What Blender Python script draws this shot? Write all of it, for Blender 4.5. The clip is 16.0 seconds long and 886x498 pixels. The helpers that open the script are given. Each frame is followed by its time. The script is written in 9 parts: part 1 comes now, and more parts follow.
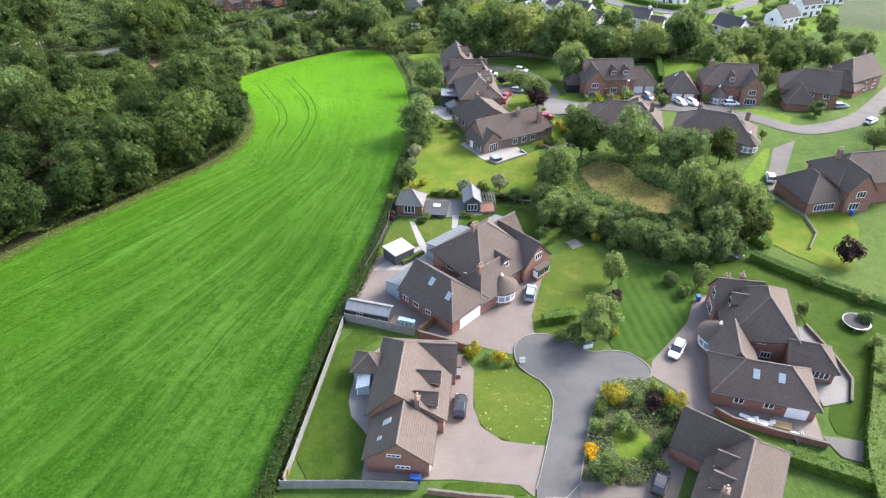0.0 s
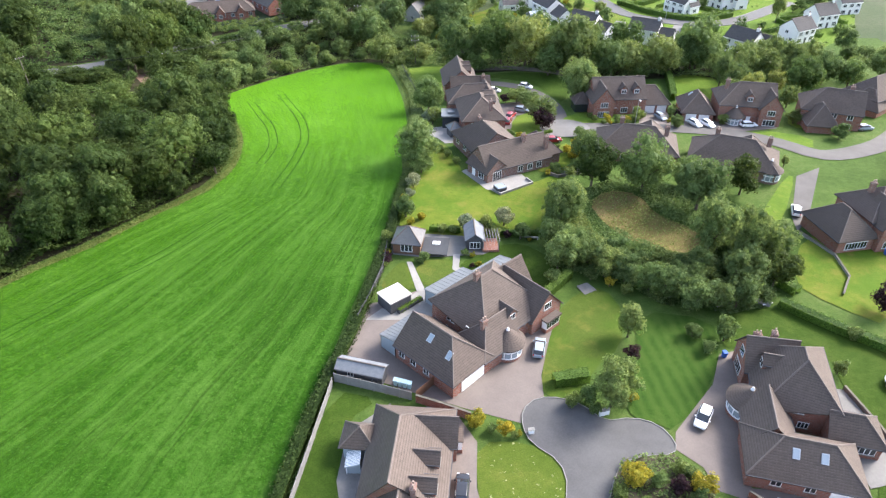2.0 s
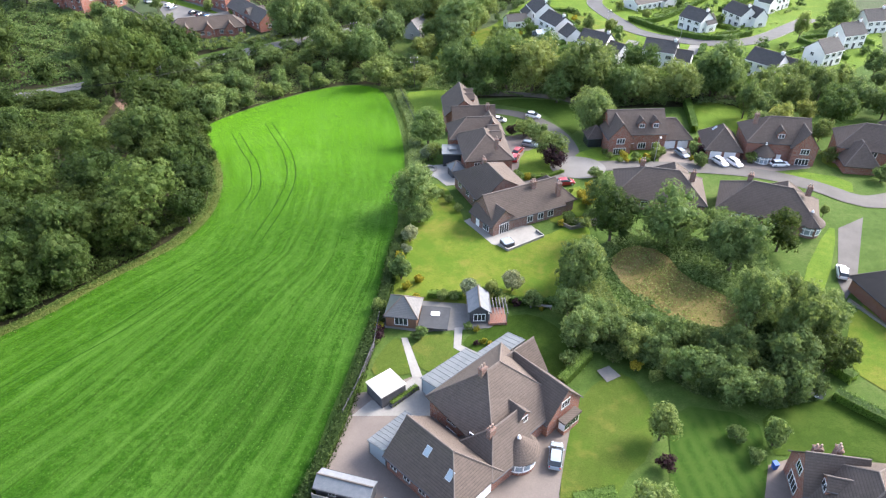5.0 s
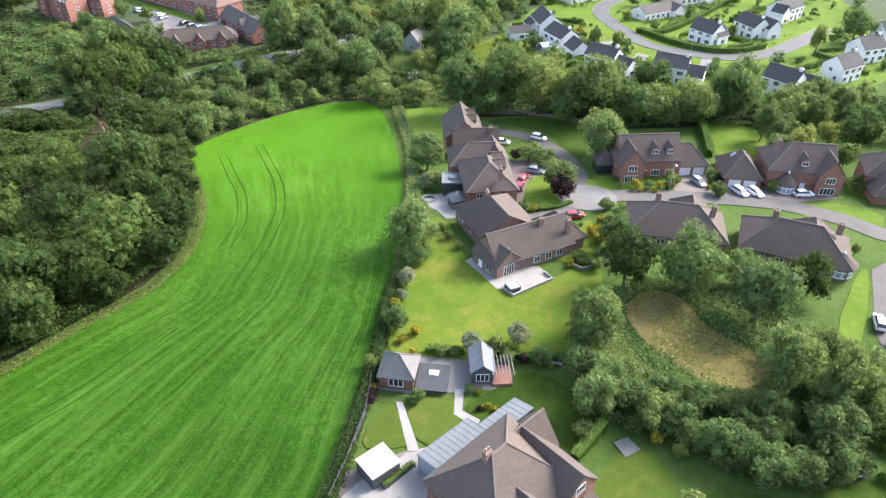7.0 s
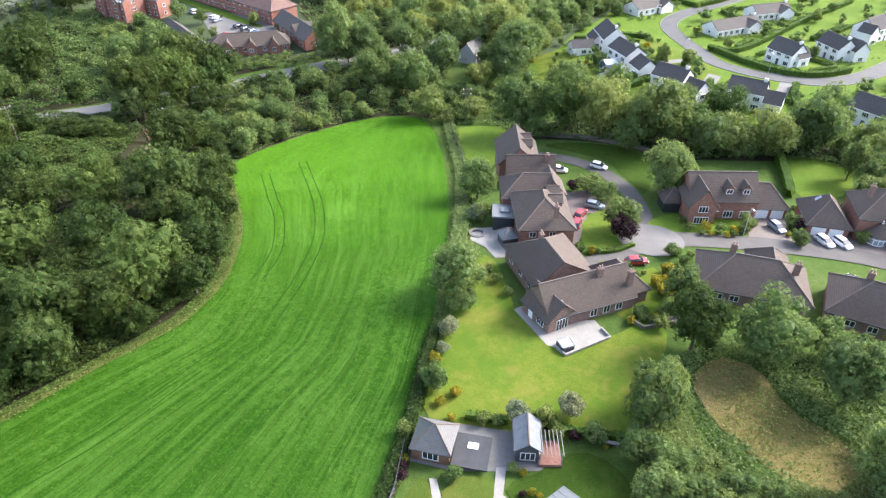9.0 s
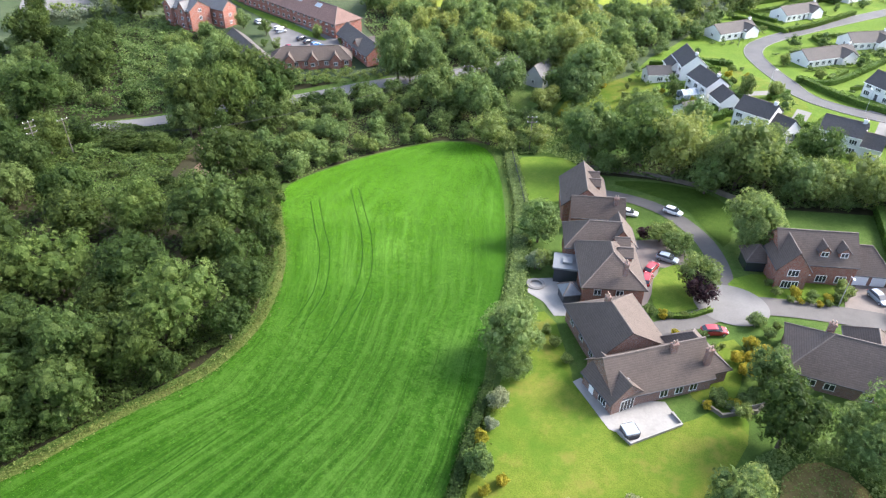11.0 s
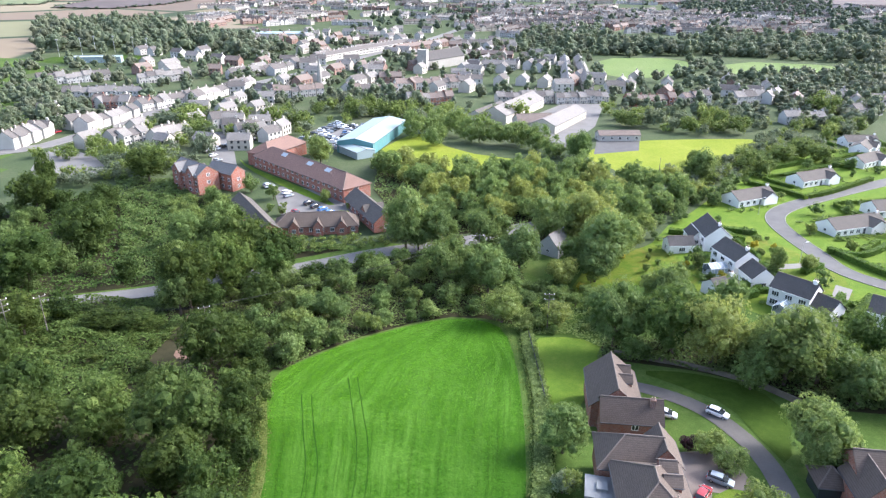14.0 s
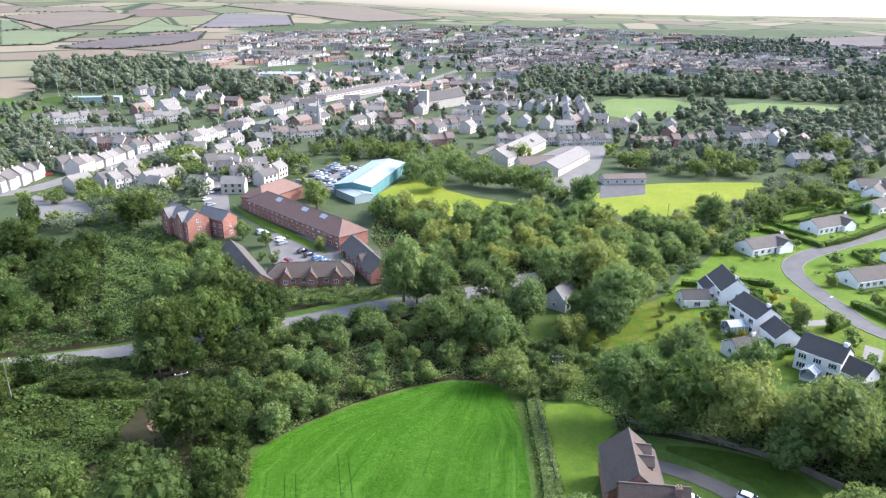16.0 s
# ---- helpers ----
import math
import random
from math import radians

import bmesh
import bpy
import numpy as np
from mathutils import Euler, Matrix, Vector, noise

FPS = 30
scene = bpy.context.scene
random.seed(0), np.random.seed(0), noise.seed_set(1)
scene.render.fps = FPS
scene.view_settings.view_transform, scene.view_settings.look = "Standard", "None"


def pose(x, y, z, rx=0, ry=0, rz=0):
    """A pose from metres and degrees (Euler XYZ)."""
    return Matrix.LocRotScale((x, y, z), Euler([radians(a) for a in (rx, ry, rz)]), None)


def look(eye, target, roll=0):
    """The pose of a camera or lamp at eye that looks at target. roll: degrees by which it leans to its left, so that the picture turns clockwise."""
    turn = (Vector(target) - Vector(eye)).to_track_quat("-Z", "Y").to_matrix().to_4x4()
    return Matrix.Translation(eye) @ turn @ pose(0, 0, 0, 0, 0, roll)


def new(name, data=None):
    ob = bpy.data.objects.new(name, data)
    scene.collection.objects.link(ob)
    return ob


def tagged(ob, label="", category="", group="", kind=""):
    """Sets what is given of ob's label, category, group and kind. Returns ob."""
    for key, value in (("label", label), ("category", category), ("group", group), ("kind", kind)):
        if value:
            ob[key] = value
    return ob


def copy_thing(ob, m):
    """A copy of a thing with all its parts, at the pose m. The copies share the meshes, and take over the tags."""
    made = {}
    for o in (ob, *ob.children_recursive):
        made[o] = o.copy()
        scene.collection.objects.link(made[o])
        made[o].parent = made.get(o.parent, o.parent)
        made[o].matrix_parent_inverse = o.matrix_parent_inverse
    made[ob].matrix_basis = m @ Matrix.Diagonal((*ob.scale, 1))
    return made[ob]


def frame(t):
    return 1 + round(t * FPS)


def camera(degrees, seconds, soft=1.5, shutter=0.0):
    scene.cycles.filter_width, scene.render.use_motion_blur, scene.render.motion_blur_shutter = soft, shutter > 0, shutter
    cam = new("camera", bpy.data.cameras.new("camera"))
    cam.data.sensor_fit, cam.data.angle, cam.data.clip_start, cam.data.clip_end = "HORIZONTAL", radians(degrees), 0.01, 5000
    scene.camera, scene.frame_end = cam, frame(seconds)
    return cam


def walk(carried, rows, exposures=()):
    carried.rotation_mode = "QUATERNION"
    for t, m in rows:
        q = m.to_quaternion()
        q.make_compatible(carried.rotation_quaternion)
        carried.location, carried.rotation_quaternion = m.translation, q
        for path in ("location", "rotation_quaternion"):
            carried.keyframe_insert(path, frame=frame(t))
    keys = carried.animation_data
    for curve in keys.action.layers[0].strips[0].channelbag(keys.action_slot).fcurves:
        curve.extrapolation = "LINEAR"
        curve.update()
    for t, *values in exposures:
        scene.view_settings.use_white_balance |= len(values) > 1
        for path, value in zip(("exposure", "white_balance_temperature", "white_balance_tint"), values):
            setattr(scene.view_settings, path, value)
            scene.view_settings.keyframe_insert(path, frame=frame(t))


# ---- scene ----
cam = camera(67.2, 16.0, soft=1.25)
METRES, EYE, TILT, LEAN, TURN = 95.34, 67.5, 0.0, 0.0, 0.0
ROWS = [
    (0.0, 0.0, 0.0, 0.0, 0.19, -35.3, -0.27),
    (0.5, 0.0001, 0.0326, 0.0007, 0.21, -35.3, -0.28),
    (1.0, 0.0, 0.0626, 0.0015, 0.23, -35.31, -0.28),
    (1.5, 0.0001, 0.0951, 0.0025, 0.25, -35.32, -0.29),
    (2.0, 0.0, 0.1246, 0.003, 0.25, -35.3, -0.31),
    (2.5, 0.0006, 0.1568, 0.0038, 0.28, -35.27, -0.33),
    (3.0, 0.0006, 0.1864, 0.0048, 0.3, -35.24, -0.34),
    (3.5, 0.0002, 0.2184, 0.0057, 0.31, -35.21, -0.36),
    (4.0, -0.0002, 0.2484, 0.0058, 0.34, -35.19, -0.39),
    (6.5, 0.0008, 0.405, 0.0102, 0.46, -35.17, -0.45),
    (7.0, 0.0009, 0.4349, 0.0108, 0.5, -35.16, -0.45),
    (7.5, 0.0002, 0.4673, 0.012, 0.88, -35.17, -0.47),
    (8.0, -0.0011, 0.4973, 0.0132, 1.97, -35.2, -0.49),
    (8.5, -0.0037, 0.5299, 0.014, 3.67, -35.23, -0.55),
    (9.0, -0.006, 0.5599, 0.0143, 5.37, -35.27, -0.54),
    (9.5, -0.0095, 0.5924, 0.0158, 7.21, -35.32, -0.55),
    (12.0, -0.0344, 0.747, 0.0197, 11.91, -33.43, -0.59),
    (12.5, -0.0411, 0.7785, 0.0204, 11.93, -32.24, -0.6),
    (13.0, -0.0477, 0.8092, 0.0231, 11.93, -30.22, -0.61),
    (13.5, -0.0538, 0.8415, 0.0251, 11.96, -25.52, -0.6),
    (14.0, -0.0591, 0.8704, 0.0251, 11.99, -22.65, -0.61),
    (14.5, -0.065, 0.9014, 0.0244, 12.01, -21.96, -0.63),
    (15.0, -0.0698, 0.9309, 0.0264, 12.05, -21.94, -0.64),
    (15.5, -0.0768, 0.9632, 0.0278, 12.07, -20.51, -0.66),
    (16.0, -0.0829, 0.9922, 0.0278, 12.08, -19.54, -0.67),
]

walk(cam, [(t, pose(0, 0, EYE, TILT, LEAN, TURN) @ pose(METRES * x, METRES * y, METRES * z, 90 + pitch, roll, yaw)) for t, x, y, z, yaw, pitch, roll in ROWS],
     exposures=[(0.0, 1.95, 6150, 15), (6.0, 2.02, 6150, 15), (12.0, 2.09, 6050, 15), (14.0, 1.98, 5900, 16), (16.0, 1.86, 5850, 16)])

# ---- light: late summer sun from ahead and to the east, hazy blue sky ----
SUN_AZ, SUN_EL = 60.0, 36.0
sky_world = bpy.data.worlds.new("sky")
scene.world = sky_world
sky_world.use_nodes = True
wn = sky_world.node_tree
wn.nodes.clear()
w_out = wn.nodes.new("ShaderNodeOutputWorld")
w_bg = wn.nodes.new("ShaderNodeBackground")
w_sky = wn.nodes.new("ShaderNodeTexSky")
w_sky.sky_type = "NISHITA"
w_sky.sun_disc = False
w_sky.sun_elevation = radians(SUN_EL)
w_sky.sun_rotation = radians(SUN_AZ)
w_sky.air_density, w_sky.dust_density, w_sky.ozone_density = 1.0, 2.4, 1.0
w_bg.inputs["Strength"].default_value = 0.15
w_haze = wn.nodes.new("ShaderNodeHueSaturation")
w_haze.inputs["Saturation"].default_value = 0.78
wn.links.new(w_sky.outputs[0], w_haze.inputs["Color"])
wn.links.new(w_haze.outputs[0], w_bg.inputs["Color"])
wn.links.new(w_bg.outputs[0], w_out.inputs["Surface"])
sun_data = bpy.data.lights.new("sun", "SUN")
sun_data.energy = 2.5
sun_data.angle = radians(24.0)
sun_data.color = (1.0, 0.935, 0.83)
sun_lamp = new("sun", sun_data)
sd = Vector((math.sin(radians(SUN_AZ)) * math.cos(radians(SUN_EL)), math.cos(radians(SUN_AZ)) * math.cos(radians(SUN_EL)), math.sin(radians(SUN_EL))))
sun_lamp.matrix_world = look(sd * 300, (0, 0, 0))


# ---- materials ----
class Nodes:
    """A small builder for one node material."""

    def __init__(self, name):
        self.m = bpy.data.materials.new(name)
        self.m.use_nodes = True
        self.t = self.m.node_tree
        self.b = self.t.nodes["Principled BSDF"]

    def node(self, kind, **values):
        n = self.t.nodes.new(kind)
        for key, v in values.items():
            n.inputs[key].default_value = v
        return n

    def link(self, a, b):
        self.t.links.new(a, b)

    def coords(self, what="Object"):
        if what == "World":
            return self.t.nodes.new("ShaderNodeNewGeometry").outputs["Position"]
        return self.t.nodes.new("ShaderNodeTexCoord").outputs[what]

    def noise(self, vec, scale, detail=3.0, rough=0.6):
        n = self.node("ShaderNodeTexNoise", Scale=scale, Detail=detail, Roughness=rough)
        self.link(vec, n.inputs["Vector"])
        return n.outputs["Fac"]

    def ramp(self, fac, stops):
        r = self.t.nodes.new("ShaderNodeValToRGB")
        el = r.color_ramp.elements
        while len(el) < len(stops):
            el.new(0.5)
        for e, (p, c) in zip(el, stops):
            e.position, e.color = p, (*c, 1)
        self.link(fac, r.inputs[0])
        return r.outputs[0]

    def mix(self, fac, a, b, kind="MIX"):
        n = self.t.nodes.new("ShaderNodeMix")
        n.data_type, n.blend_type = "RGBA", kind
        for sock, v in ((n.inputs[0], fac), (n.inputs[6], a), (n.inputs[7], b)):
            if hasattr(v, "is_linked"):
                self.link(v, sock)
            else:
                sock.default_value = v if isinstance(v, float) else (*v, 1)
        return n.outputs[2]

    def math(self, op, a, b=0.0):
        n = self.t.nodes.new("ShaderNodeMath")
        n.operation = op
        for sock, v in ((n.inputs[0], a), (n.inputs[1], b)):
            if hasattr(v, "is_linked"):
                self.link(v, sock)
            else:
                sock.default_value = v
        return n.outputs[0]

    def bump(self, height, strength, distance):
        n = self.node("ShaderNodeBump", Strength=strength, Distance=distance)
        self.link(height, n.inputs["Height"])
        self.link(n.outputs[0], self.b.inputs["Normal"])

    def done(self, colour, rough=0.85, spec=0.3, metal=0.0):
        if hasattr(colour, "is_linked"):
            self.link(colour, self.b.inputs["Base Color"])
        else:
            self.b.inputs["Base Color"].default_value = (*colour, 1)
        self.b.inputs["Roughness"].default_value = rough
        self.b.inputs["Specular IOR Level"].default_value = spec
        self.b.inputs["Metallic"].default_value = metal
        return self.m


def plain(name, a, b, scale=1.2, fine=14.0, rough=0.8, spec=0.3, metal=0.0, bump=0.15, what="Object"):
    """Two tones, mottled at a broad and at a fine scale."""
    n = Nodes(name)
    v = n.coords(what)
    broad, small = n.noise(v, scale, 3), n.noise(v, fine, 2)
    f = n.math("ADD", n.math("MULTIPLY", broad, 0.65), n.math("MULTIPLY", small, 0.35))
    c = n.ramp(f, [(0.32, a), (0.68, b)])
    if bump:
        n.bump(small, bump, 0.03)
    return n.done(c, rough, spec, metal)


def grass(name, a, b, c, stripe=0.0, big=0.05, fine_scale=6.0, mow=0.0, spots=0.0, sheen=0.0, patchy=0.0):
    n = Nodes(name)
    v = n.coords("World")
    f = n.math("ADD", n.math("MULTIPLY", n.noise(v, big, 4), 0.6), n.math("MULTIPLY", n.noise(v, 0.9, 3), 0.4))
    col = n.ramp(f, [(0.3, a), (0.5, b), (0.7, c)])
    fine = n.noise(v, fine_scale, 5, 0.8)
    col = n.mix(0.75, col, n.ramp(fine, [(0.3, (0.42, 0.45, 0.42)), (0.5, (0.92, 0.92, 0.92)), (0.7, (1.35, 1.3, 1.2))]), "MULTIPLY")
    if mow:
        xyz = n.t.nodes.new("ShaderNodeSeparateXYZ")
        n.link(v, xyz.inputs[0])
        band = n.math("SINE", n.math("MULTIPLY", n.math("ADD", xyz.outputs[0], n.math("ADD", n.math("MULTIPLY", xyz.outputs[1], 0.12), n.math("MULTIPLY", n.noise(v, 0.4, 2), 0.5))), 6.283 / mow))
        col = n.mix(n.math("MULTIPLY", n.math("ADD", band, 1.0), 0.24), col, c)
    if spots:
        dot = n.ramp(n.noise(v, 1.9, 3, 0.6), [(0.65, (0, 0, 0)), (0.69, (1, 1, 1))])
        col = n.mix(n.math("MULTIPLY", dot, spots), col, (0.34, 0.33, 0.2))
    if patchy:
        lush = n.ramp(n.noise(v, 0.17, 3, 0.6), [(0.46, (0, 0, 0)), (0.62, (1, 1, 1))])
        col = n.mix(n.math("MULTIPLY", lush, patchy), col, (0.05, 0.115, 0.01))
        dry = n.ramp(n.noise(v, 0.29, 4, 0.6), [(0.54, (0, 0, 0)), (0.68, (1, 1, 1))])
        col = n.mix(n.math("MULTIPLY", dry, patchy), col, (0.17, 0.145, 0.035))
    if stripe:
        uv = n.coords("UV")
        sep = n.t.nodes.new("ShaderNodeSeparateXYZ")
        n.link(uv, sep.inputs[0])
        drift = n.math("MULTIPLY", n.noise(v, 0.05, 2), 0.7)
        u = n.math("ADD", sep.outputs[0], drift)

        def streak(across, down, lo, hi):
            c = n.t.nodes.new("ShaderNodeCombineXYZ")
            n.link(n.math("MULTIPLY", u, across), c.inputs[0])
            n.link(n.math("MULTIPLY", sep.outputs[1], down), c.inputs[1])
            return n.ramp(n.noise(c.outputs[0], 1.0, 4, 0.7), [(lo, (0, 0, 0)), (hi, (1, 1, 1))])
        patch = n.ramp(n.noise(v, 0.035, 3), [(0.35, (0.3, 0.3, 0.3)), (0.65, (1, 1, 1))])
        col = n.mix(n.math("MULTIPLY", n.math("MULTIPLY", streak(1.6, 0.035, 0.45, 0.68), patch), stripe), col, c)
        col = n.mix(n.math("MULTIPLY", streak(4.5, 0.02, 0.5, 0.68), 0.62), col, tuple(q * 0.55 for q in a))
        clump = n.ramp(n.noise(v, 1.6, 4, 0.8), [(0.5, (0, 0, 0)), (0.75, (1, 1, 1))])
        col = n.mix(n.math("MULTIPLY", clump, 0.4), col, c)
    n.bump(fine, 0.6, 0.14)
    n.b.inputs["Sheen Weight"].default_value = sheen
    n.b.inputs["Sheen Roughness"].default_value = 0.3
    n.b.inputs["Sheen Tint"].default_value = (0.4, 1.0, 0.0, 1)
    return n.done(col, 0.9, 0.06)


M_GROUND = grass("rough_grass", (0.038, 0.072, 0.014), (0.062, 0.106, 0.022), (0.10, 0.13, 0.038))
M_FIELD = grass("field_grass", (0.0112, 0.042, 0.0024), (0.0172, 0.059, 0.0036), (0.055, 0.122, 0.017), 0.95, fine_scale=2.6, sheen=1.0)
M_TRACK = grass("flattened_grass", (0.012, 0.046, 0.003), (0.016, 0.056, 0.003), (0.03, 0.08, 0.007))
M_LAWN = grass("lawn_grass", (0.066, 0.125, 0.014), (0.095, 0.155, 0.019), (0.145, 0.185, 0.03), 0.0, 0.12)
M_LAWN_DRY = grass("lawn_yellowed", (0.075, 0.12, 0.012), (0.105, 0.145, 0.018), (0.155, 0.165, 0.03), 0.0, 0.12, patchy=0.55)
M_LAWN_STRIPED = grass("lawn_striped", (0.022, 0.056, 0.008), (0.032, 0.072, 0.010), (0.056, 0.096, 0.017), 0.0, 0.12, mow=1.7)
M_LAWN_WORN = grass("lawn_worn", (0.055, 0.09, 0.012), (0.074, 0.108, 0.016), (0.11, 0.13, 0.025), 0.0, 0.12, spots=0.6)
M_LAWN_OLIVE = grass("lawn_olive", (0.05, 0.08, 0.012), (0.066, 0.098, 0.016), (0.098, 0.12, 0.024), 0.0, 0.12, patchy=0.3)
M_PITCH = grass("sports_turf", (0.13, 0.175, 0.018), (0.17, 0.21, 0.025), (0.23, 0.25, 0.045), 0.0, 0.05)
# duller and bluer than the near turf: haze over the distance, mixed into the colour
M_PITCH_FAR = grass("hazed_sports_turf", (0.10, 0.15, 0.05), (0.125, 0.175, 0.06), (0.16, 0.20, 0.08), 0.0, 0.02)
M_TOWN = grass("town_gardens", (0.04, 0.064, 0.029), (0.062, 0.084, 0.04), (0.10, 0.108, 0.068), 0.0, 0.03)
# deep green lawn, darkened again so the colour holds tree shade
M_LAWN_DEEP_SHADE = grass("lawn_deep_shade", (0.026, 0.053, 0.006), (0.037, 0.069, 0.009), (0.06, 0.092, 0.015), 0.0, 0.12)
M_DRY = grass("dry_meadow", (0.09, 0.10, 0.025), (0.17, 0.14, 0.05), (0.27, 0.20, 0.09), 0.0, 0.075)
M_VERGE = grass("verge_grass", (0.05, 0.085, 0.016), (0.085, 0.112, 0.026), (0.14, 0.145, 0.045), 0.0, 0.2)
M_ASPHALT = plain("asphalt", (0.062, 0.061, 0.06), (0.095, 0.094, 0.092), 0.25, 5.0, 0.75, 0.25, what="World")
# paler than the lane: grazing light on the far road put into the tone
M_ROAD = plain("pale_road", (0.118, 0.114, 0.108), (0.168, 0.163, 0.155), 0.2, 4.0, 0.8, 0.2, what="World")
M_LANE = plain("lane_asphalt", (0.078, 0.073, 0.067), (0.115, 0.108, 0.1), 0.2, 4.0, 0.8, 0.2, what="World")
M_PAVER = plain("block_paving", (0.12, 0.10, 0.087), (0.17, 0.143, 0.125), 0.25, 5.0, 0.8, what="World")
# one stone in two tones: cloud shade in the first colour, sunlight in the second
M_FLAG_SHADED = plain("cloud_shaded_flags", (0.12, 0.117, 0.108), (0.17, 0.165, 0.153), 0.4, 3.0, 0.75, what="World")
M_FLAG_SUNLIT = plain("sunlit_pale_flags", (0.205, 0.196, 0.178), (0.275, 0.264, 0.242), 0.4, 3.0, 0.75, what="World")
M_KERB = plain("kerb_stone", (0.17, 0.165, 0.15), (0.24, 0.235, 0.215), 1.0, 8.0)
M_SOIL = plain("bed_soil", (0.055, 0.045, 0.03), (0.09, 0.08, 0.045), 0.6, 6.0, 0.95, what="World")
# litter set darker than its own tone, to paint the shade between trees
M_LITTER = plain("shade_dark_litter", (0.022, 0.022, 0.012), (0.045, 0.042, 0.022), 0.3, 4.0, 0.95, spec=0.05, what="World")
M_EARTH = plain("bare_red_earth", (0.13, 0.075, 0.05), (0.22, 0.14, 0.095), 0.4, 4.0, 0.95, what="World")


def brick_mat(name, a, b, mortar):
    n = Nodes(name)
    v = n.coords("UV")
    t = n.node("ShaderNodeTexBrick", Scale=1.0)
    t.inputs["Brick Width"].default_value, t.inputs["Row Height"].default_value = 0.225, 0.075
    t.inputs["Mortar Size"].default_value = 0.008
    t.inputs["Color1"].default_value, t.inputs["Color2"].default_value, t.inputs["Mortar"].default_value = (*a, 1), (*b, 1), (*mortar, 1)
    n.link(v, t.inputs["Vector"])
    blotch = n.noise(v, 1.6, 4)
    c = n.mix(0.6, t.outputs["Color"], n.ramp(blotch, [(0.3, (0.6, 0.58, 0.58)), (0.7, (1, 1, 1))]), "MULTIPLY")
    n.bump(t.outputs["Fac"], 0.3, -0.01)
    return n.done(c, 0.85, 0.2)


M_BRICK = brick_mat("red_brick", (0.30, 0.115, 0.07), (0.21, 0.085, 0.06), (0.30, 0.27, 0.24))
M_BRICK_BROWN = brick_mat("brown_brick", (0.24, 0.13, 0.095), (0.17, 0.10, 0.08), (0.28, 0.26, 0.24))
M_BRICK_RED = brick_mat("bright_red_brick", (0.32, 0.11, 0.07), (0.25, 0.088, 0.06), (0.32, 0.28, 0.25))


def tile_mat(name, a, b, row=0.32, column=0.30, rough=0.85, spec=0.18):
    """Roof covered with concrete tiles in courses, weathered in patches."""
    n = Nodes(name)
    v = n.coords("UV")
    t = n.node("ShaderNodeTexBrick", Scale=1.0)
    t.inputs["Brick Width"].default_value, t.inputs["Row Height"].default_value = column, row
    t.inputs["Mortar Size"].default_value, t.inputs["Mortar Smooth"].default_value = 0.035, 0.3
    t.offset = 0.0
    mid = tuple((p + q) / 2 for p, q in zip(a, b))
    t.inputs["Color1"].default_value, t.inputs["Color2"].default_value = (*a, 1), (*mid, 1)
    t.inputs["Mortar"].default_value = (*(p * 0.9 for p in a), 1)
    n.link(v, t.inputs["Vector"])
    c = n.mix(n.math("MULTIPLY", n.noise(v, 0.35, 5), 0.9), t.outputs["Color"], b)
    sep = n.t.nodes.new("ShaderNodeSeparateXYZ")
    n.link(v, sep.inputs[0])
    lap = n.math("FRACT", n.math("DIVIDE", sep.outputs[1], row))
    # course shading in the colour: darkest at each lap, paler up the tile
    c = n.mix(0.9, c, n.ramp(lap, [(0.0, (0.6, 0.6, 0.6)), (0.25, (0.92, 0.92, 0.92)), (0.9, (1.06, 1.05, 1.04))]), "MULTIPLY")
    c = n.mix(0.5, c, n.ramp(n.noise(v, 1.7, 4, 0.7), [(0.3, (0.72, 0.72, 0.72)), (0.7, (1.15, 1.13, 1.1))]), "MULTIPLY")
    info = n.t.nodes.new("ShaderNodeObjectInfo")
    c = n.mix(0.35, c, n.ramp(info.outputs["Random"], [(0.0, (0.7, 0.68, 0.68)), (1.0, (1.0, 1.0, 1.0))]), "MULTIPLY")
    n.bump(lap, 0.7, 0.05)
    return n.done(c, rough, spec)


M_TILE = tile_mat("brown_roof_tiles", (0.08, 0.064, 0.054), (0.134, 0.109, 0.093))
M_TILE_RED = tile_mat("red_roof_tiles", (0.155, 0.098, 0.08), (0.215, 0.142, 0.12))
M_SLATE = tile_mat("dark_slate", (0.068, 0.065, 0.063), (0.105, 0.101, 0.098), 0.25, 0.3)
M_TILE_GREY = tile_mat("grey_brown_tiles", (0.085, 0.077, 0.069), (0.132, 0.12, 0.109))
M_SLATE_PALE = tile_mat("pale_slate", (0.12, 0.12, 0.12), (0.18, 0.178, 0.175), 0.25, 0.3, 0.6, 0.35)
M_RIDGE = plain("ridge_tiles", (0.10, 0.082, 0.07), (0.15, 0.124, 0.108), 2.0, 9.0)
M_WHITE = plain("white_render", (0.66, 0.65, 0.63), (0.75, 0.74, 0.715), 0.4, 5.0, 0.8, bump=0.1)
# town walls and roofs: muted greys that carry the distance haze in their colour
M_TOWN_WHITE = plain("weathered_hazed_render", (0.36, 0.34, 0.31), (0.45, 0.43, 0.395), 0.3, 4.0, 0.85, bump=0.1)
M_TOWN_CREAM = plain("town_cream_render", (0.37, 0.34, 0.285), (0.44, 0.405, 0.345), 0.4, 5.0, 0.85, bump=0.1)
M_TOWN_SLATE = tile_mat("hazed_town_slate", (0.095, 0.088, 0.083), (0.145, 0.135, 0.128), 0.25, 0.3)
M_TOWN_TILE = tile_mat("hazed_town_tile", (0.155, 0.125, 0.108), (0.215, 0.178, 0.158), 0.25, 0.3)
M_TOWN_PALE = tile_mat("hazed_pale_town_slate", (0.17, 0.162, 0.152), (0.24, 0.23, 0.215), 0.25, 0.3)
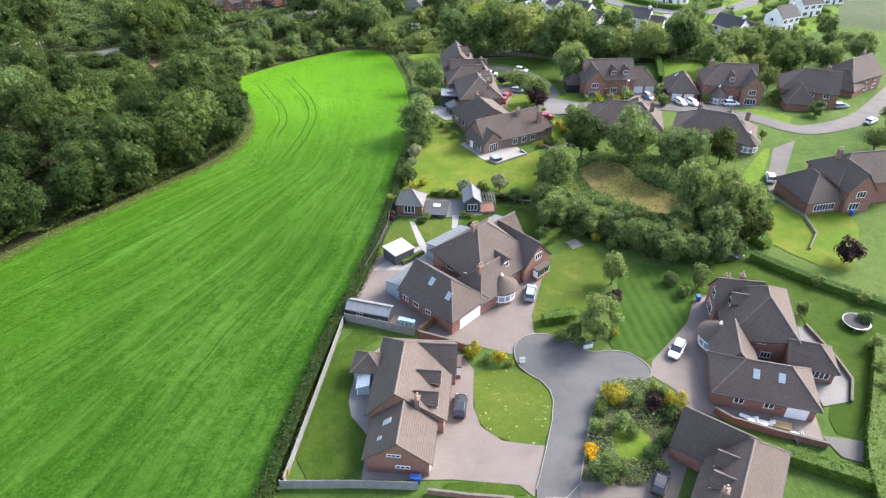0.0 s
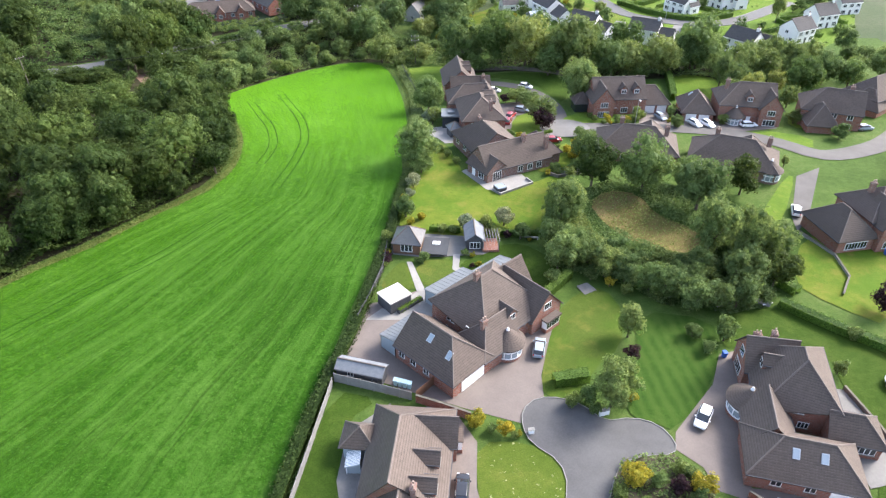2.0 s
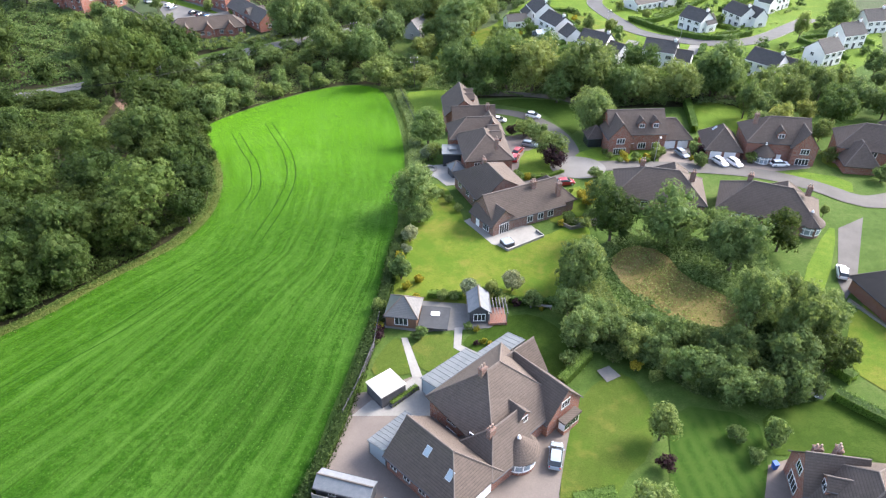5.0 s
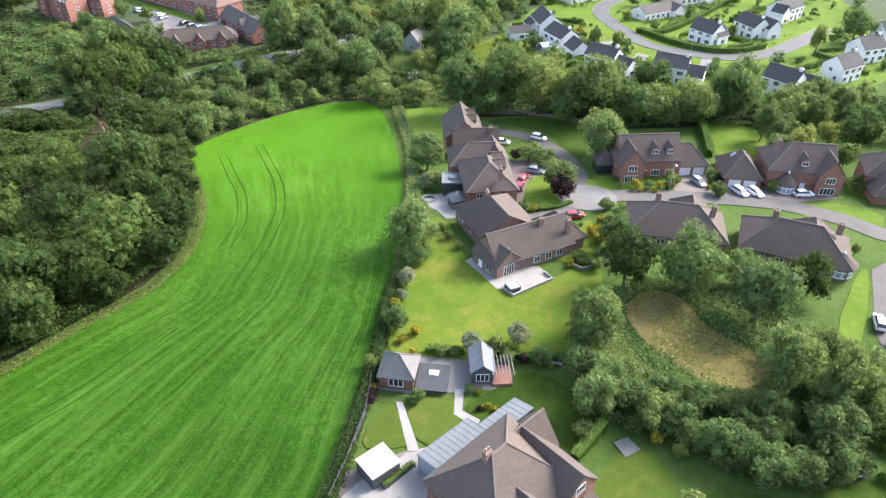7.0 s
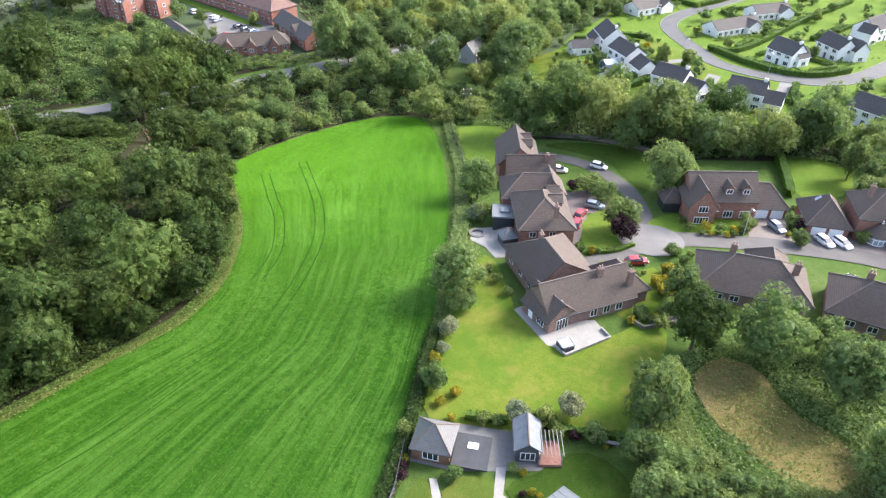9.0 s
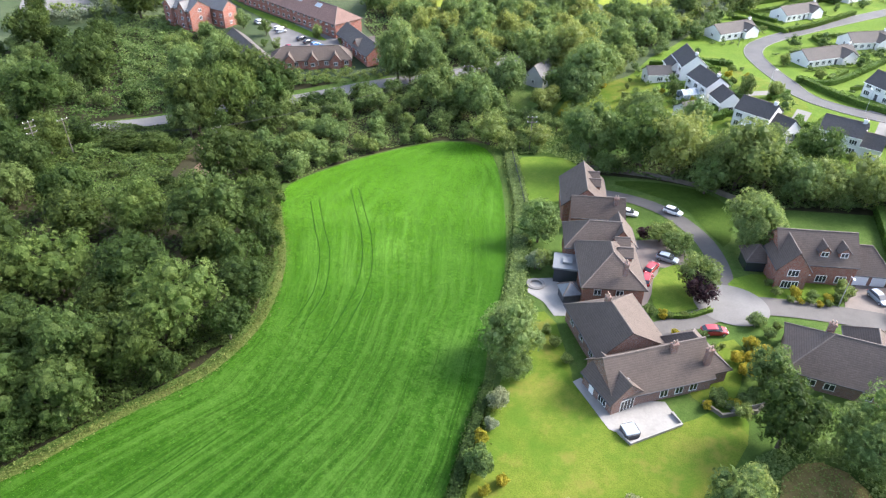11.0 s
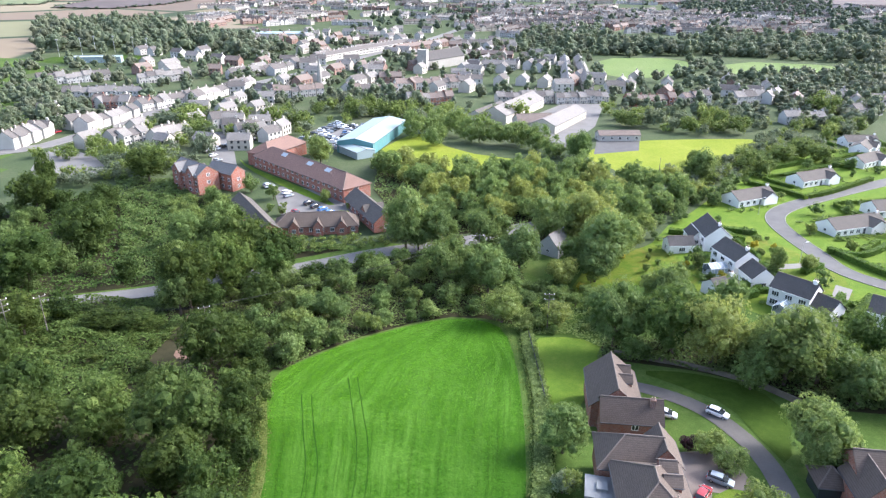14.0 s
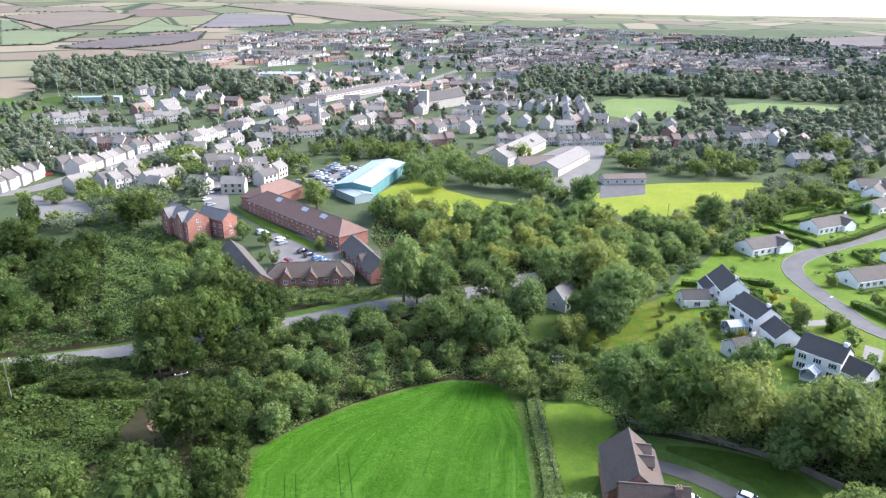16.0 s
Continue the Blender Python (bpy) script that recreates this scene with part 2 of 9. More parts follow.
M_OLDWALL = plain("old_mossy_wall", (0.09, 0.085, 0.065), (0.145, 0.13, 0.105), 0.8, 5.0, 0.95)
M_POLE = plain("tarred_pole_timber", (0.12, 0.105, 0.09), (0.18, 0.165, 0.145), 1.0, 12.0, 0.9)
M_GREYWALL = plain("grey_roughcast", (0.34, 0.34, 0.33), (0.44, 0.43, 0.41), 0.4, 5.0, 0.9)
M_STONE = plain("grey_stone", (0.22, 0.21, 0.19), (0.33, 0.32, 0.29), 0.7, 5.0, 0.9)
M_UPVC = plain("white_upvc", (0.78, 0.78, 0.78), (0.83, 0.83, 0.82), 1.0, 8.0, 0.4, 0.5, bump=0.0)
M_ZINC = plain("grey_zinc", (0.12, 0.13, 0.132), (0.165, 0.175, 0.176), 0.7, 6.0, 0.5, 0.4, 0.0, bump=0.05)
M_TEAL = plain("teal_cladding", (0.075, 0.19, 0.205), (0.095, 0.225, 0.24), 0.1, 3.0, 0.5)
M_PALE_METAL = plain("pale_blue_metal_roof", (0.21, 0.275, 0.285), (0.26, 0.325, 0.335), 0.1, 3.0, 0.7)
M_WOOD_GREY = plain("weathered_timber", (0.17, 0.165, 0.155), (0.25, 0.245, 0.23), 1.0, 12.0, 0.9)
M_WOOD_BROWN = plain("stained_timber", (0.13, 0.07, 0.04), (0.2, 0.11, 0.07), 1.5, 12.0, 0.8)
M_DARKWOOD = plain("dark_stained_boards", (0.05, 0.05, 0.055), (0.085, 0.085, 0.09), 1.5, 12.0, 0.8)
M_FELT = plain("grey_roof_felt", (0.13, 0.14, 0.15), (0.19, 0.20, 0.21), 1.5, 12.0, 0.9)
M_DARKROOF = plain("dark_membrane_roof", (0.035, 0.038, 0.042), (0.055, 0.058, 0.062), 1.0, 9.0, 0.8)
M_BARK = plain("bark", (0.07, 0.055, 0.04), (0.13, 0.105, 0.08), 2.0, 12.0, 0.95)
M_RUBBER = plain("black_rubber", (0.02, 0.02, 0.02), (0.035, 0.035, 0.035), 2.0, 12.0, 0.8)
M_STEEL = plain("galvanised_steel", (0.40, 0.41, 0.42), (0.5, 0.51, 0.52), 2.0, 12.0, 0.4, 0.5, 0.6, bump=0)
M_POT = plain("terracotta", (0.26, 0.19, 0.15), (0.34, 0.26, 0.21), 2.0, 12.0)


def glass_mat(name, colour, rough=0.08):
    n = Nodes(name)
    return n.done(colour, rough, 0.8)


M_GLASS = glass_mat("dark_window_glass", (0.03, 0.035, 0.04))
M_GLASS_PALE = glass_mat("pale_glazing", (0.28, 0.33, 0.36), 0.15)


def leaf_mat(name, dark, mid, light, glow=0.45, ragged=0.0):
    n = Nodes(name)
    geo = n.t.nodes.new("ShaderNodeNewGeometry")
    info = n.t.nodes.new("ShaderNodeObjectInfo")
    c = n.ramp(geo.outputs["Random Per Island"], [(0.0, dark), (0.55, mid), (1.0, light)])
    c = n.mix(0.6, c, n.ramp(info.outputs["Random"], [(0.0, (0.62, 0.72, 0.6)), (0.5, (0.9, 0.9, 0.85)), (1.0, (1.15, 1.0, 0.75))]), "MULTIPLY")
    speck = n.noise(n.coords("Object"), 5.5, 2.0, 0.7)
    c = n.mix(0.85, c, n.ramp(speck, [(0.3, (0.46, 0.48, 0.46)), (0.5, (0.98, 0.95, 0.96)), (0.7, (1.5, 1.42, 1.4))]), "MULTIPLY")
    n.done(c, 0.6, 0.1)
    tr = n.t.nodes.new("ShaderNodeBsdfTranslucent")
    n.link(n.mix(1.0, c, (1.5, 1.36, 1.1), "MULTIPLY"), tr.inputs["Color"])
    mx = n.t.nodes.new("ShaderNodeMixShader")
    mx.inputs[0].default_value = glow
    n.link(n.b.outputs[0], mx.inputs[1])
    n.link(tr.outputs[0], mx.inputs[2])
    shader = mx.outputs[0]
    if ragged:
        gaps = n.t.nodes.new("ShaderNodeBsdfTransparent")
        cut = n.t.nodes.new("ShaderNodeMixShader")
        n.link(n.math("GREATER_THAN", n.noise(n.coords("Object"), ragged, 1.0), 0.53), cut.inputs[0])
        n.link(shader, cut.inputs[1])
        n.link(gaps.outputs[0], cut.inputs[2])
        shader = cut.outputs[0]
    n.link(shader, n.t.nodes["Material Output"].inputs["Surface"])
    return n.m


# wood leaves: deep green, with cloud and canopy shade put into the tone
L_WOOD = leaf_mat("leaf_shaded_wood_green", (0.028, 0.052, 0.013), (0.045, 0.077, 0.02), (0.072, 0.112, 0.031))
L_OAK = leaf_mat("leaf_olive_green", (0.038, 0.068, 0.017), (0.06, 0.1, 0.027), (0.094, 0.138, 0.04))
L_ASH = leaf_mat("leaf_ash_green", (0.05, 0.094, 0.024), (0.08, 0.136, 0.038), (0.12, 0.182, 0.058))
L_DRY = leaf_mat("dry_verge_grass", (0.075, 0.12, 0.026), (0.10, 0.142, 0.036), (0.14, 0.16, 0.05), 0.3)
L_FIELD = leaf_mat("mown_grass_tufts", (0.021, 0.07, 0.0038), (0.031, 0.092, 0.0055), (0.06, 0.134, 0.017), 0.3)
L_DARK = leaf_mat("leaf_deep_green", (0.072, 0.118, 0.039), (0.102, 0.162, 0.055), (0.144, 0.210, 0.082))
L_MID = leaf_mat("leaf_green", (0.103, 0.157, 0.050), (0.140, 0.211, 0.070), (0.189, 0.265, 0.105))
L_LIGHT = leaf_mat("leaf_light_green", (0.14, 0.19, 0.051), (0.185, 0.245, 0.075), (0.235, 0.295, 0.116))
# town leaves: greyer and bluer, distance haze put into the colour
L_TOWN = leaf_mat("leaf_hazed_town_green", (0.112, 0.148, 0.096), (0.14, 0.178, 0.118), (0.172, 0.21, 0.142), 0.4)
L_TOWN_DEEP = leaf_mat("leaf_hazed_town_deep_green", (0.086, 0.116, 0.088), (0.108, 0.138, 0.105), (0.134, 0.166, 0.124), 0.4)
L_YELLOW = leaf_mat("leaf_golden", (0.16, 0.17, 0.02), (0.28, 0.27, 0.03), (0.42, 0.38, 0.06))
L_GORSE = leaf_mat("leaf_yellow_flower", (0.35, 0.24, 0.01), (0.55, 0.38, 0.02), (0.65, 0.48, 0.04))
L_SILVER = leaf_mat("leaf_silver", (0.13, 0.17, 0.10), (0.21, 0.26, 0.17), (0.31, 0.355, 0.255))
L_PURPLE = leaf_mat("leaf_purple", (0.018, 0.012, 0.016), (0.04, 0.022, 0.03), (0.075, 0.04, 0.05))
L_HEDGE = leaf_mat("leaf_hedge", (0.05, 0.10, 0.020), (0.085, 0.16, 0.032), (0.13, 0.22, 0.051))


R_WOOD = leaf_mat("ragged_leaf_shaded_wood_green", (0.028, 0.052, 0.013), (0.045, 0.077, 0.02), (0.072, 0.112, 0.031), ragged=7.5)
R_OAK = leaf_mat("ragged_leaf_olive_green", (0.038, 0.068, 0.017), (0.06, 0.1, 0.027), (0.094, 0.138, 0.04), ragged=7.5)
R_ASH = leaf_mat("ragged_leaf_ash_green", (0.05, 0.094, 0.024), (0.08, 0.136, 0.038), (0.12, 0.182, 0.058), ragged=7.5)
R_DARK = leaf_mat("ragged_leaf_deep_green", (0.072, 0.118, 0.039), (0.102, 0.162, 0.055), (0.144, 0.210, 0.082), ragged=7.5)
R_MID = leaf_mat("ragged_leaf_green", (0.103, 0.157, 0.050), (0.140, 0.211, 0.070), (0.189, 0.265, 0.105), ragged=7.5)
R_LIGHT = leaf_mat("ragged_leaf_light_green", (0.14, 0.19, 0.051), (0.185, 0.245, 0.075), (0.235, 0.295, 0.116), ragged=7.5)
R_YELLOW = leaf_mat("ragged_leaf_golden", (0.16, 0.17, 0.02), (0.28, 0.27, 0.03), (0.42, 0.38, 0.06), ragged=7.5)
R_GORSE = leaf_mat("ragged_leaf_yellow_flower", (0.35, 0.24, 0.01), (0.55, 0.38, 0.02), (0.65, 0.48, 0.04), ragged=7.5)
R_SILVER = leaf_mat("ragged_leaf_silver", (0.13, 0.17, 0.10), (0.21, 0.26, 0.17), (0.31, 0.355, 0.255), ragged=7.5)
R_PURPLE = leaf_mat("ragged_leaf_purple", (0.018, 0.012, 0.016), (0.04, 0.022, 0.03), (0.075, 0.04, 0.05), ragged=7.5)
RAGGED = {L_WOOD: R_WOOD, L_OAK: R_OAK, L_ASH: R_ASH, L_DARK: R_DARK, L_MID: R_MID, L_LIGHT: R_LIGHT, L_YELLOW: R_YELLOW, L_GORSE: R_GORSE, L_SILVER: R_SILVER, L_PURPLE: R_PURPLE}


# ---- ground form ----
def ease(a, b, t):
    t = min(max((t - a) / (b - a), 0.0), 1.0)
    return t * t * (3 - 2 * t)


def ground_z(x, y):
    """Level plateau, falling to the valley beyond the field and rising to far hills."""
    west = 1 - ease(-8, 34, x)
    near = 1.6 - 11.0 * ease(125, 235, y) * west - 4.6 * ease(130, 205, y) * (1 - west)
    k = ease(245, 310, y)
    d = math.hypot(x, y)
    return near * (1 - k) - 6.5 * k + 78 * ease(700, 4700, d) + 60 * ease(1800, 4600, d) * ease(0.05, 0.45, -x / max(d, 1.0))


# ---- builders ----
def uv_metres(bm):
    """UVs in metres: along the level and up the face, for coursed materials."""
    lay = bm.loops.layers.uv.verify()
    for f in bm.faces:
        n = f.normal
        t = Vector((-n.y, n.x, 0))
        t = t.normalized() if t.length > 0.05 else Vector((1, 0, 0))
        s = n.cross(t)
        for lp in f.loops:
            lp[lay].uv = (lp.vert.co.dot(t), lp.vert.co.dot(s))


def part(name, bm, material, parent=None, label="", uv=True):
    bmesh.ops.recalc_face_normals(bm, faces=bm.faces)
    if uv:
        uv_metres(bm)
    me = bpy.data.meshes.new(name)
    bm.to_mesh(me)
    bm.free()
    me.materials.append(material)
    ob = new(name, me)
    ob.parent = parent
    if label:
        ob["label"] = label
    return ob


def thing(name, x, y, z=None, yaw=0.0, label="", category="", group=""):
    e = new(name)
    e.matrix_basis = pose(x, y, ground_z(x, y) if z is None else z, 0, 0, yaw)
    return tagged(e, label, category, group)


def box(bm, x0, x1, y0, y1, z0, z1, m=None):
    v = [bm.verts.new((x, y, z)) for z in (z0, z1) for x, y in ((x0, y0), (x1, y0), (x1, y1), (x0, y1))]
    for q in ((0, 3, 2, 1), (4, 5, 6, 7), (0, 1, 5, 4), (1, 2, 6, 5), (2, 3, 7, 6), (3, 0, 4, 7)):
        bm.faces.new([v[i] for i in q])
    if m is not None:
        bmesh.ops.transform(bm, matrix=m, verts=v)
    return v


def boxes(*specs, m=None):
    bm = bmesh.new()
    for s in specs:
        box(bm, *s, m=m)
    return bm


def tube(bm, x, y, z0, z1, r0, r1, n=8):
    a = [bm.verts.new((x + r0 * math.cos(2 * math.pi * i / n), y + r0 * math.sin(2 * math.pi * i / n), z0)) for i in range(n)]
    b = [bm.verts.new((x + r1 * math.cos(2 * math.pi * i / n), y + r1 * math.sin(2 * math.pi * i / n), z1)) for i in range(n)]
    for i in range(n):
        bm.faces.new((a[i], a[(i + 1) % n], b[(i + 1) % n], b[i]))
    bm.faces.new(b)
    bm.faces.new(a[::-1])


def rod(bm, p, q, r, n=5, r2=None):
    """A round bar from p to q."""
    p, q = Vector(p), Vector(q)
    turn = (q - p).to_track_quat("Z", "Y").to_matrix()
    r2 = r if r2 is None else r2
    rings = []
    for c, rr in ((p, r), (q, r2)):
        rings.append([bm.verts.new(c + turn @ Vector((rr * math.cos(2 * math.pi * i / n), rr * math.sin(2 * math.pi * i / n), 0))) for i in range(n)])
    a, b = rings
    for i in range(n):
        bm.faces.new((a[i], a[(i + 1) % n], b[(i + 1) % n], b[i]))
    bm.faces.new(a[::-1])
    bm.faces.new(b)


def drape(bm, lift, cell, bounds):
    """Cut a flat outline into cells and lay it on the ground."""
    bmesh.ops.triangulate(bm, faces=bm.faces)
    x0, x1, y0, y1 = bounds
    for axis, lo, hi in ((0, x0, x1), (1, y0, y1)):
        at = math.ceil(lo / cell) * cell
        while at < hi:
            co, no = (Vector((at, 0, 0)), Vector((1, 0, 0))) if axis == 0 else (Vector((0, at, 0)), Vector((0, 1, 0)))
            bmesh.ops.bisect_plane(bm, geom=bm.verts[:] + bm.edges[:] + bm.faces[:], plane_co=co, plane_no=no)
            at += cell
    for v in bm.verts:
        v.co.z = ground_z(v.co.x, v.co.y) + lift


def rounded(pts, times=1):
    """Corner-cutting, for soft plan outlines."""
    for _ in range(times):
        out = []
        for i, p in enumerate(pts):
            q = pts[(i + 1) % len(pts)]
            out += [(0.75 * p[0] + 0.25 * q[0], 0.75 * p[1] + 0.25 * q[1]), (0.25 * p[0] + 0.75 * q[0], 0.25 * p[1] + 0.75 * q[1])]
        pts = out
    return pts


def sheet(name, pts, lift, material, label, category, cell=5.0, soft=1):
    pts = rounded(pts, soft)
    bm = bmesh.new()
    bm.faces.new([bm.verts.new((x, y, 0)) for x, y in pts])
    drape(bm, lift, cell, (min(p[0] for p in pts), max(p[0] for p in pts), min(p[1] for p in pts), max(p[1] for p in pts)))
    for f in bm.faces:
        f.normal_update()
        if f.normal.z < 0:
            f.normal_flip()
    me = bpy.data.meshes.new(name)
    bm.to_mesh(me)
    bm.free()
    me.materials.append(material)
    return tagged(new(name, me), label, category, kind="structure")


def smooth_line(pts, step=2.5):
    """Catmull-Rom through the points, sampled about every step metres."""
    p = [Vector((*q, 0)) for q in pts]
    p = [2 * p[0] - p[1]] + p + [2 * p[-1] - p[-2]]
    out = []
    for i in range(1, len(p) - 2):
        n = max(2, int((p[i + 1] - p[i]).length / step))
        for k in range(n):
            t = k / n
            out.append(0.5 * (2 * p[i] + (p[i + 1] - p[i - 1]) * t + (2 * p[i - 1] - 5 * p[i] + 4 * p[i + 1] - p[i + 2]) * t * t + (3 * p[i] - p[i - 1] - 3 * p[i + 1] + p[i + 2]) * t ** 3))
    return out + [p[-2]]


def ribbon_mesh(bm, line, a, b, za, zb, thick=None):
    """A strip between the offsets a and b beside a line, at those lifts over the ground."""
    rows = []
    for i, c in enumerate(line):
        d = (line[min(i + 1, len(line) - 1)] - line[max(i - 1, 0)]).normalized()
        s = Vector((d.y, -d.x, 0))
        row = []
        for off, lift in ((a, za), (b, zb)):
            p = c + s * off
            p.z = ground_z(p.x, p.y) + lift
            row.append(bm.verts.new(p))
        rows.append(row)
    for r, q in zip(rows, rows[1:]):
        bm.faces.new((r[0], r[1], q[1], q[0]))


def ribbon(name, pts, width, lift, material, label, category, kerbs=True, step=2.5):
    line = smooth_line(pts, step)
    bm = bmesh.new()
    ribbon_mesh(bm, line, -width / 2, width / 2, lift, lift)
    ob = part(name, bm, material)
    tagged(ob, label, category, kind="structure")
    if kerbs:
        for side in (-1, 1):
            bm = bmesh.new()
            e = side * width / 2
            ribbon_mesh(bm, line, e, e, lift - 0.05, lift + 0.11)
            ribbon_mesh(bm, line, e, e + side * 0.16, lift + 0.11, lift + 0.11)
            ribbon_mesh(bm, line, e + side * 0.16, e + side * 0.16, lift + 0.11, lift - 0.1)
            part("kerb", bm, M_KERB, ob)
    return ob


# ---- plan of the near ground ----
FIELD = [(-73.1, 88.5), (-67.6, 97.5), (-60.8, 104.9), (-57.7, 109.3), (-53.8, 115.0), (-49.6, 120.2), (-46.2, 125.0), (-44.2, 131.5), (-43.9, 138.5), (-46.3, 150.5),
    (-49.6, 159.0), (-53.9, 168.0), (-58.6, 177.5), (-60.6, 184.0), (-60.7, 189.7),
    (-56.9, 198.3), (-50.4, 209.6), (-40.4, 220.5), (-32.7, 225.5), (-25.4, 226.6), (-19.3, 222.5), (-15.1, 207.3), (-11.7, 187.1), (-9.3, 166.7), (-8.4, 153.0), (-9.4,
    144.4), (-8.3, 129.7), (-9.5, 120.8), (-10.2, 114.2), (-10.5, 107.9), (-11.9, 101.3), (-13.3, 92.8), (-14.8, 84.9), (-15.7, 74.9), (-16.3, 66.1), (-18.9, 51.8),
    (-20.0, 46.3), (-24.0, 20.0), (-30.0, -40.0), (-130.0, -60.0), (-130.0, 60.0)]
CLOSE_ROAD = [(10.4, 44.9), (11.8, 48.8), (14.6, 58.2), (14.1, 61.9), (10.9, 64.5), (10.1, 66.8), (10.3, 69.7), (12.4, 71.7), (15.7, 71.7), (18.4, 70.3), (20.4, 67.8),
    (24.1, 68.5), (27.0, 67.5), (28.5, 64.8), (27.9, 63.0), (24.4, 62.8), (21.2, 61.8), (19.2, 58.2), (17.3, 52.0), (15.2, 44.9), (16.0, 30.0), (15.0, 0.0), (13.5,
    -40.0), (8.5, -40.0), (10.0, 0.0), (10.2, 30.0)]
LAWN_A = [(4.3, 64.6), (10.4, 64.7), (13.7, 62.1), (14.5, 58.7), (12.5, 52.0), (7.4, 52.7), (4.8, 54.9), (4.0, 58.1)]
LAWN_B = [(-14.4, 72.8), (-8.1, 71.4), (-11.9, 67.8), (-11.8, 64.0), (-12.2, 57.3), (-9.2, 53.5), (-9.2, 47.1), (-17.5, 47.0), (-16.2, 58.7)]
LAWN_C = [(1.2, 47.2), (8.9, 46.5), (10.0, 44.9), (-1.4, 44.8)]
PATIO_A = [(-11.7, 66.1), (-12.2, 57.3), (-9.2, 53.5), (-9.2, 47.1), (-1.4, 47.1), (-1.5, 52.7), (-6.7, 70.7)]
DRIVE_A = [(-1.9, 70.7), (1.4, 69.8), (4.3, 64.6), (4.0, 58.1), (4.8, 54.9), (7.4, 52.7), (12.5, 52.0), (10.4, 45.0), (8.9, 46.5), (1.2, 47.2), (-2.1, 47.1), (-4.6, 60.0)]
DRIVE_B = [(-14.3, 77.1), (-11.3, 90.7), (-9.0, 91.2), (-3.8, 94.0), (-1.4, 93.2), (7.1, 88.5), (15.7, 89.8), (17.2, 88.6), (15.3, 82.6), (13.4, 75.8), (13.3, 72.0),
    (12.4, 71.7), (10.3, 69.7), (9.9, 67.6), (3.0, 69.9), (-5.2, 73.1)]
LAWN_D = [(13.3, 72.0), (13.4, 75.8), (15.3, 82.6), (17.2, 88.6), (20.9, 93.5), (25.6, 95.2), (27.5, 88.7), (25.3, 81.2), (21.2, 77.8), (17.6, 70.9)]
LAWN_E = [(29.3, 89.5), (40.3, 87.5), (39.5, 81.4), (36.2, 74.4), (29.0, 66.4), (26.7, 67.8), (24.1, 68.6), (23.7, 70.9), (27.0, 78.5)]
DRIVE_C = [(38.9, 80.0), (43.1, 81.4), (35.4, 58.4), (47.4, 57.5), (46.5, 52.2), (36.1, 56.1), (31.4, 58.1), (30.8, 61.2), (28.2, 63.8), (29.0, 66.4), (36.2, 74.4)]
LAWN_F = [(41.3, 88.8), (51.9, 90.8), (56.8, 86.6), (66.7, 76.2), (64.0, 71.3), (51.6, 53.1), (47.7, 54.4), (52.2, 62.4), (53.0, 70.0), (54.6, 81.5), (42.4, 81.4), (39.7, 81.4)]
DRIVE_D = [(28.8, 54.2), (30.0, 51.3), (26.5, 45.0), (15.2, 44.9), (16.1, 47.3), (23.1, 46.6)]
ISLAND = [(21.2, 61.8), (24.4, 62.8), (27.9, 63.0), (30.5, 60.2), (31.4, 58.1), (28.8, 54.2), (23.1, 46.4), (16.2, 47.1), (17.3, 52.0), (19.2, 58.2)]
PATIO_B = [(-5.2, 86.9), (-11.6, 86.8), (-9.3, 89.5), (-8.0, 89.5), (-4.2, 93.5), (-1.5, 94.3), (4.1, 97.1), (3.8, 87.0)]
PAVE_B = [(-8.6, 103.6), (-9.6, 106.7), (-3.6, 111.2), (7.8, 111.4), (7.3, 103.8), (-3.2, 102.7)]
LAWN_G = [(2.4, 101.3), (7.3, 103.8), (9.4, 106.5), (13.8, 107.1), (17.2, 104.0), (20.1, 98.7), (18.1, 95.6), (15.0, 93.8), (8.3, 95.4), (4.5, 98.5)]
LAWN_H = [(-10.0, 95.6), (-7.6, 101.1), (-6.1, 101.4), (-4.3, 95.2), (-4.3, 94.2), (-9.1, 93.5)]
LAWN_I = [(-4.9, 101.5), (2.2, 102.7), (2.4, 99.4), (4.5, 98.5), (2.7, 95.8), (-3.2, 94.0)]
PATH_A = [(-6.1, 101.4), (-5.2, 101.4), (-2.7, 93.6), (-4.1, 93.5)]
PATH_B = [(1.7, 103.7), (2.9, 103.8), (2.6, 100.0), (4.9, 98.5), (4.3, 97.3), (1.5, 99.4)]
LAWN_J = [(-4.8, 147.1), (-0.1, 149.6), (3.4, 135.4), (3.6, 133.1), (9.1, 124.5), (17.8, 128.0), (25.3, 134.3), (26.7, 128.5), (22.4, 120.6), (19.4, 109.4), (8.0, 108.9),
    (-3.3, 109.9), (-8.2, 110.4), (-7.6, 117.7), (-6.6, 126.5)]
LAWN_K = [(18.4, 136.1), (24.0, 145.7), (28.4, 148.0), (27.2, 138.6), (24.0, 131.7), (20.1, 132.4)]
PATIO_J = [(3.6, 133.1), (4.7, 134.1), (9.3, 130.9), (15.9, 131.8), (17.8, 128.0), (11.0, 123.4), (9.8, 125.0), (8.4, 125.5)]
MEADOW = [(27.5, 121), (32.6, 126), (38.1, 124.1), (39.5, 116.5), (44.5, 112.4), (46.5, 108), (44.3, 104.0), (40.3, 102.1), (37.1, 104.3), (32.8, 108.3), (29.2, 113.7)]
COURT_H = [(12.4, 176.5), (22.3, 179.1), (25.2, 166.8), (18.1, 167.1), (15.8, 157.0), (14.0, 151.1), (6.9, 156.6), (7.4, 176.7)]
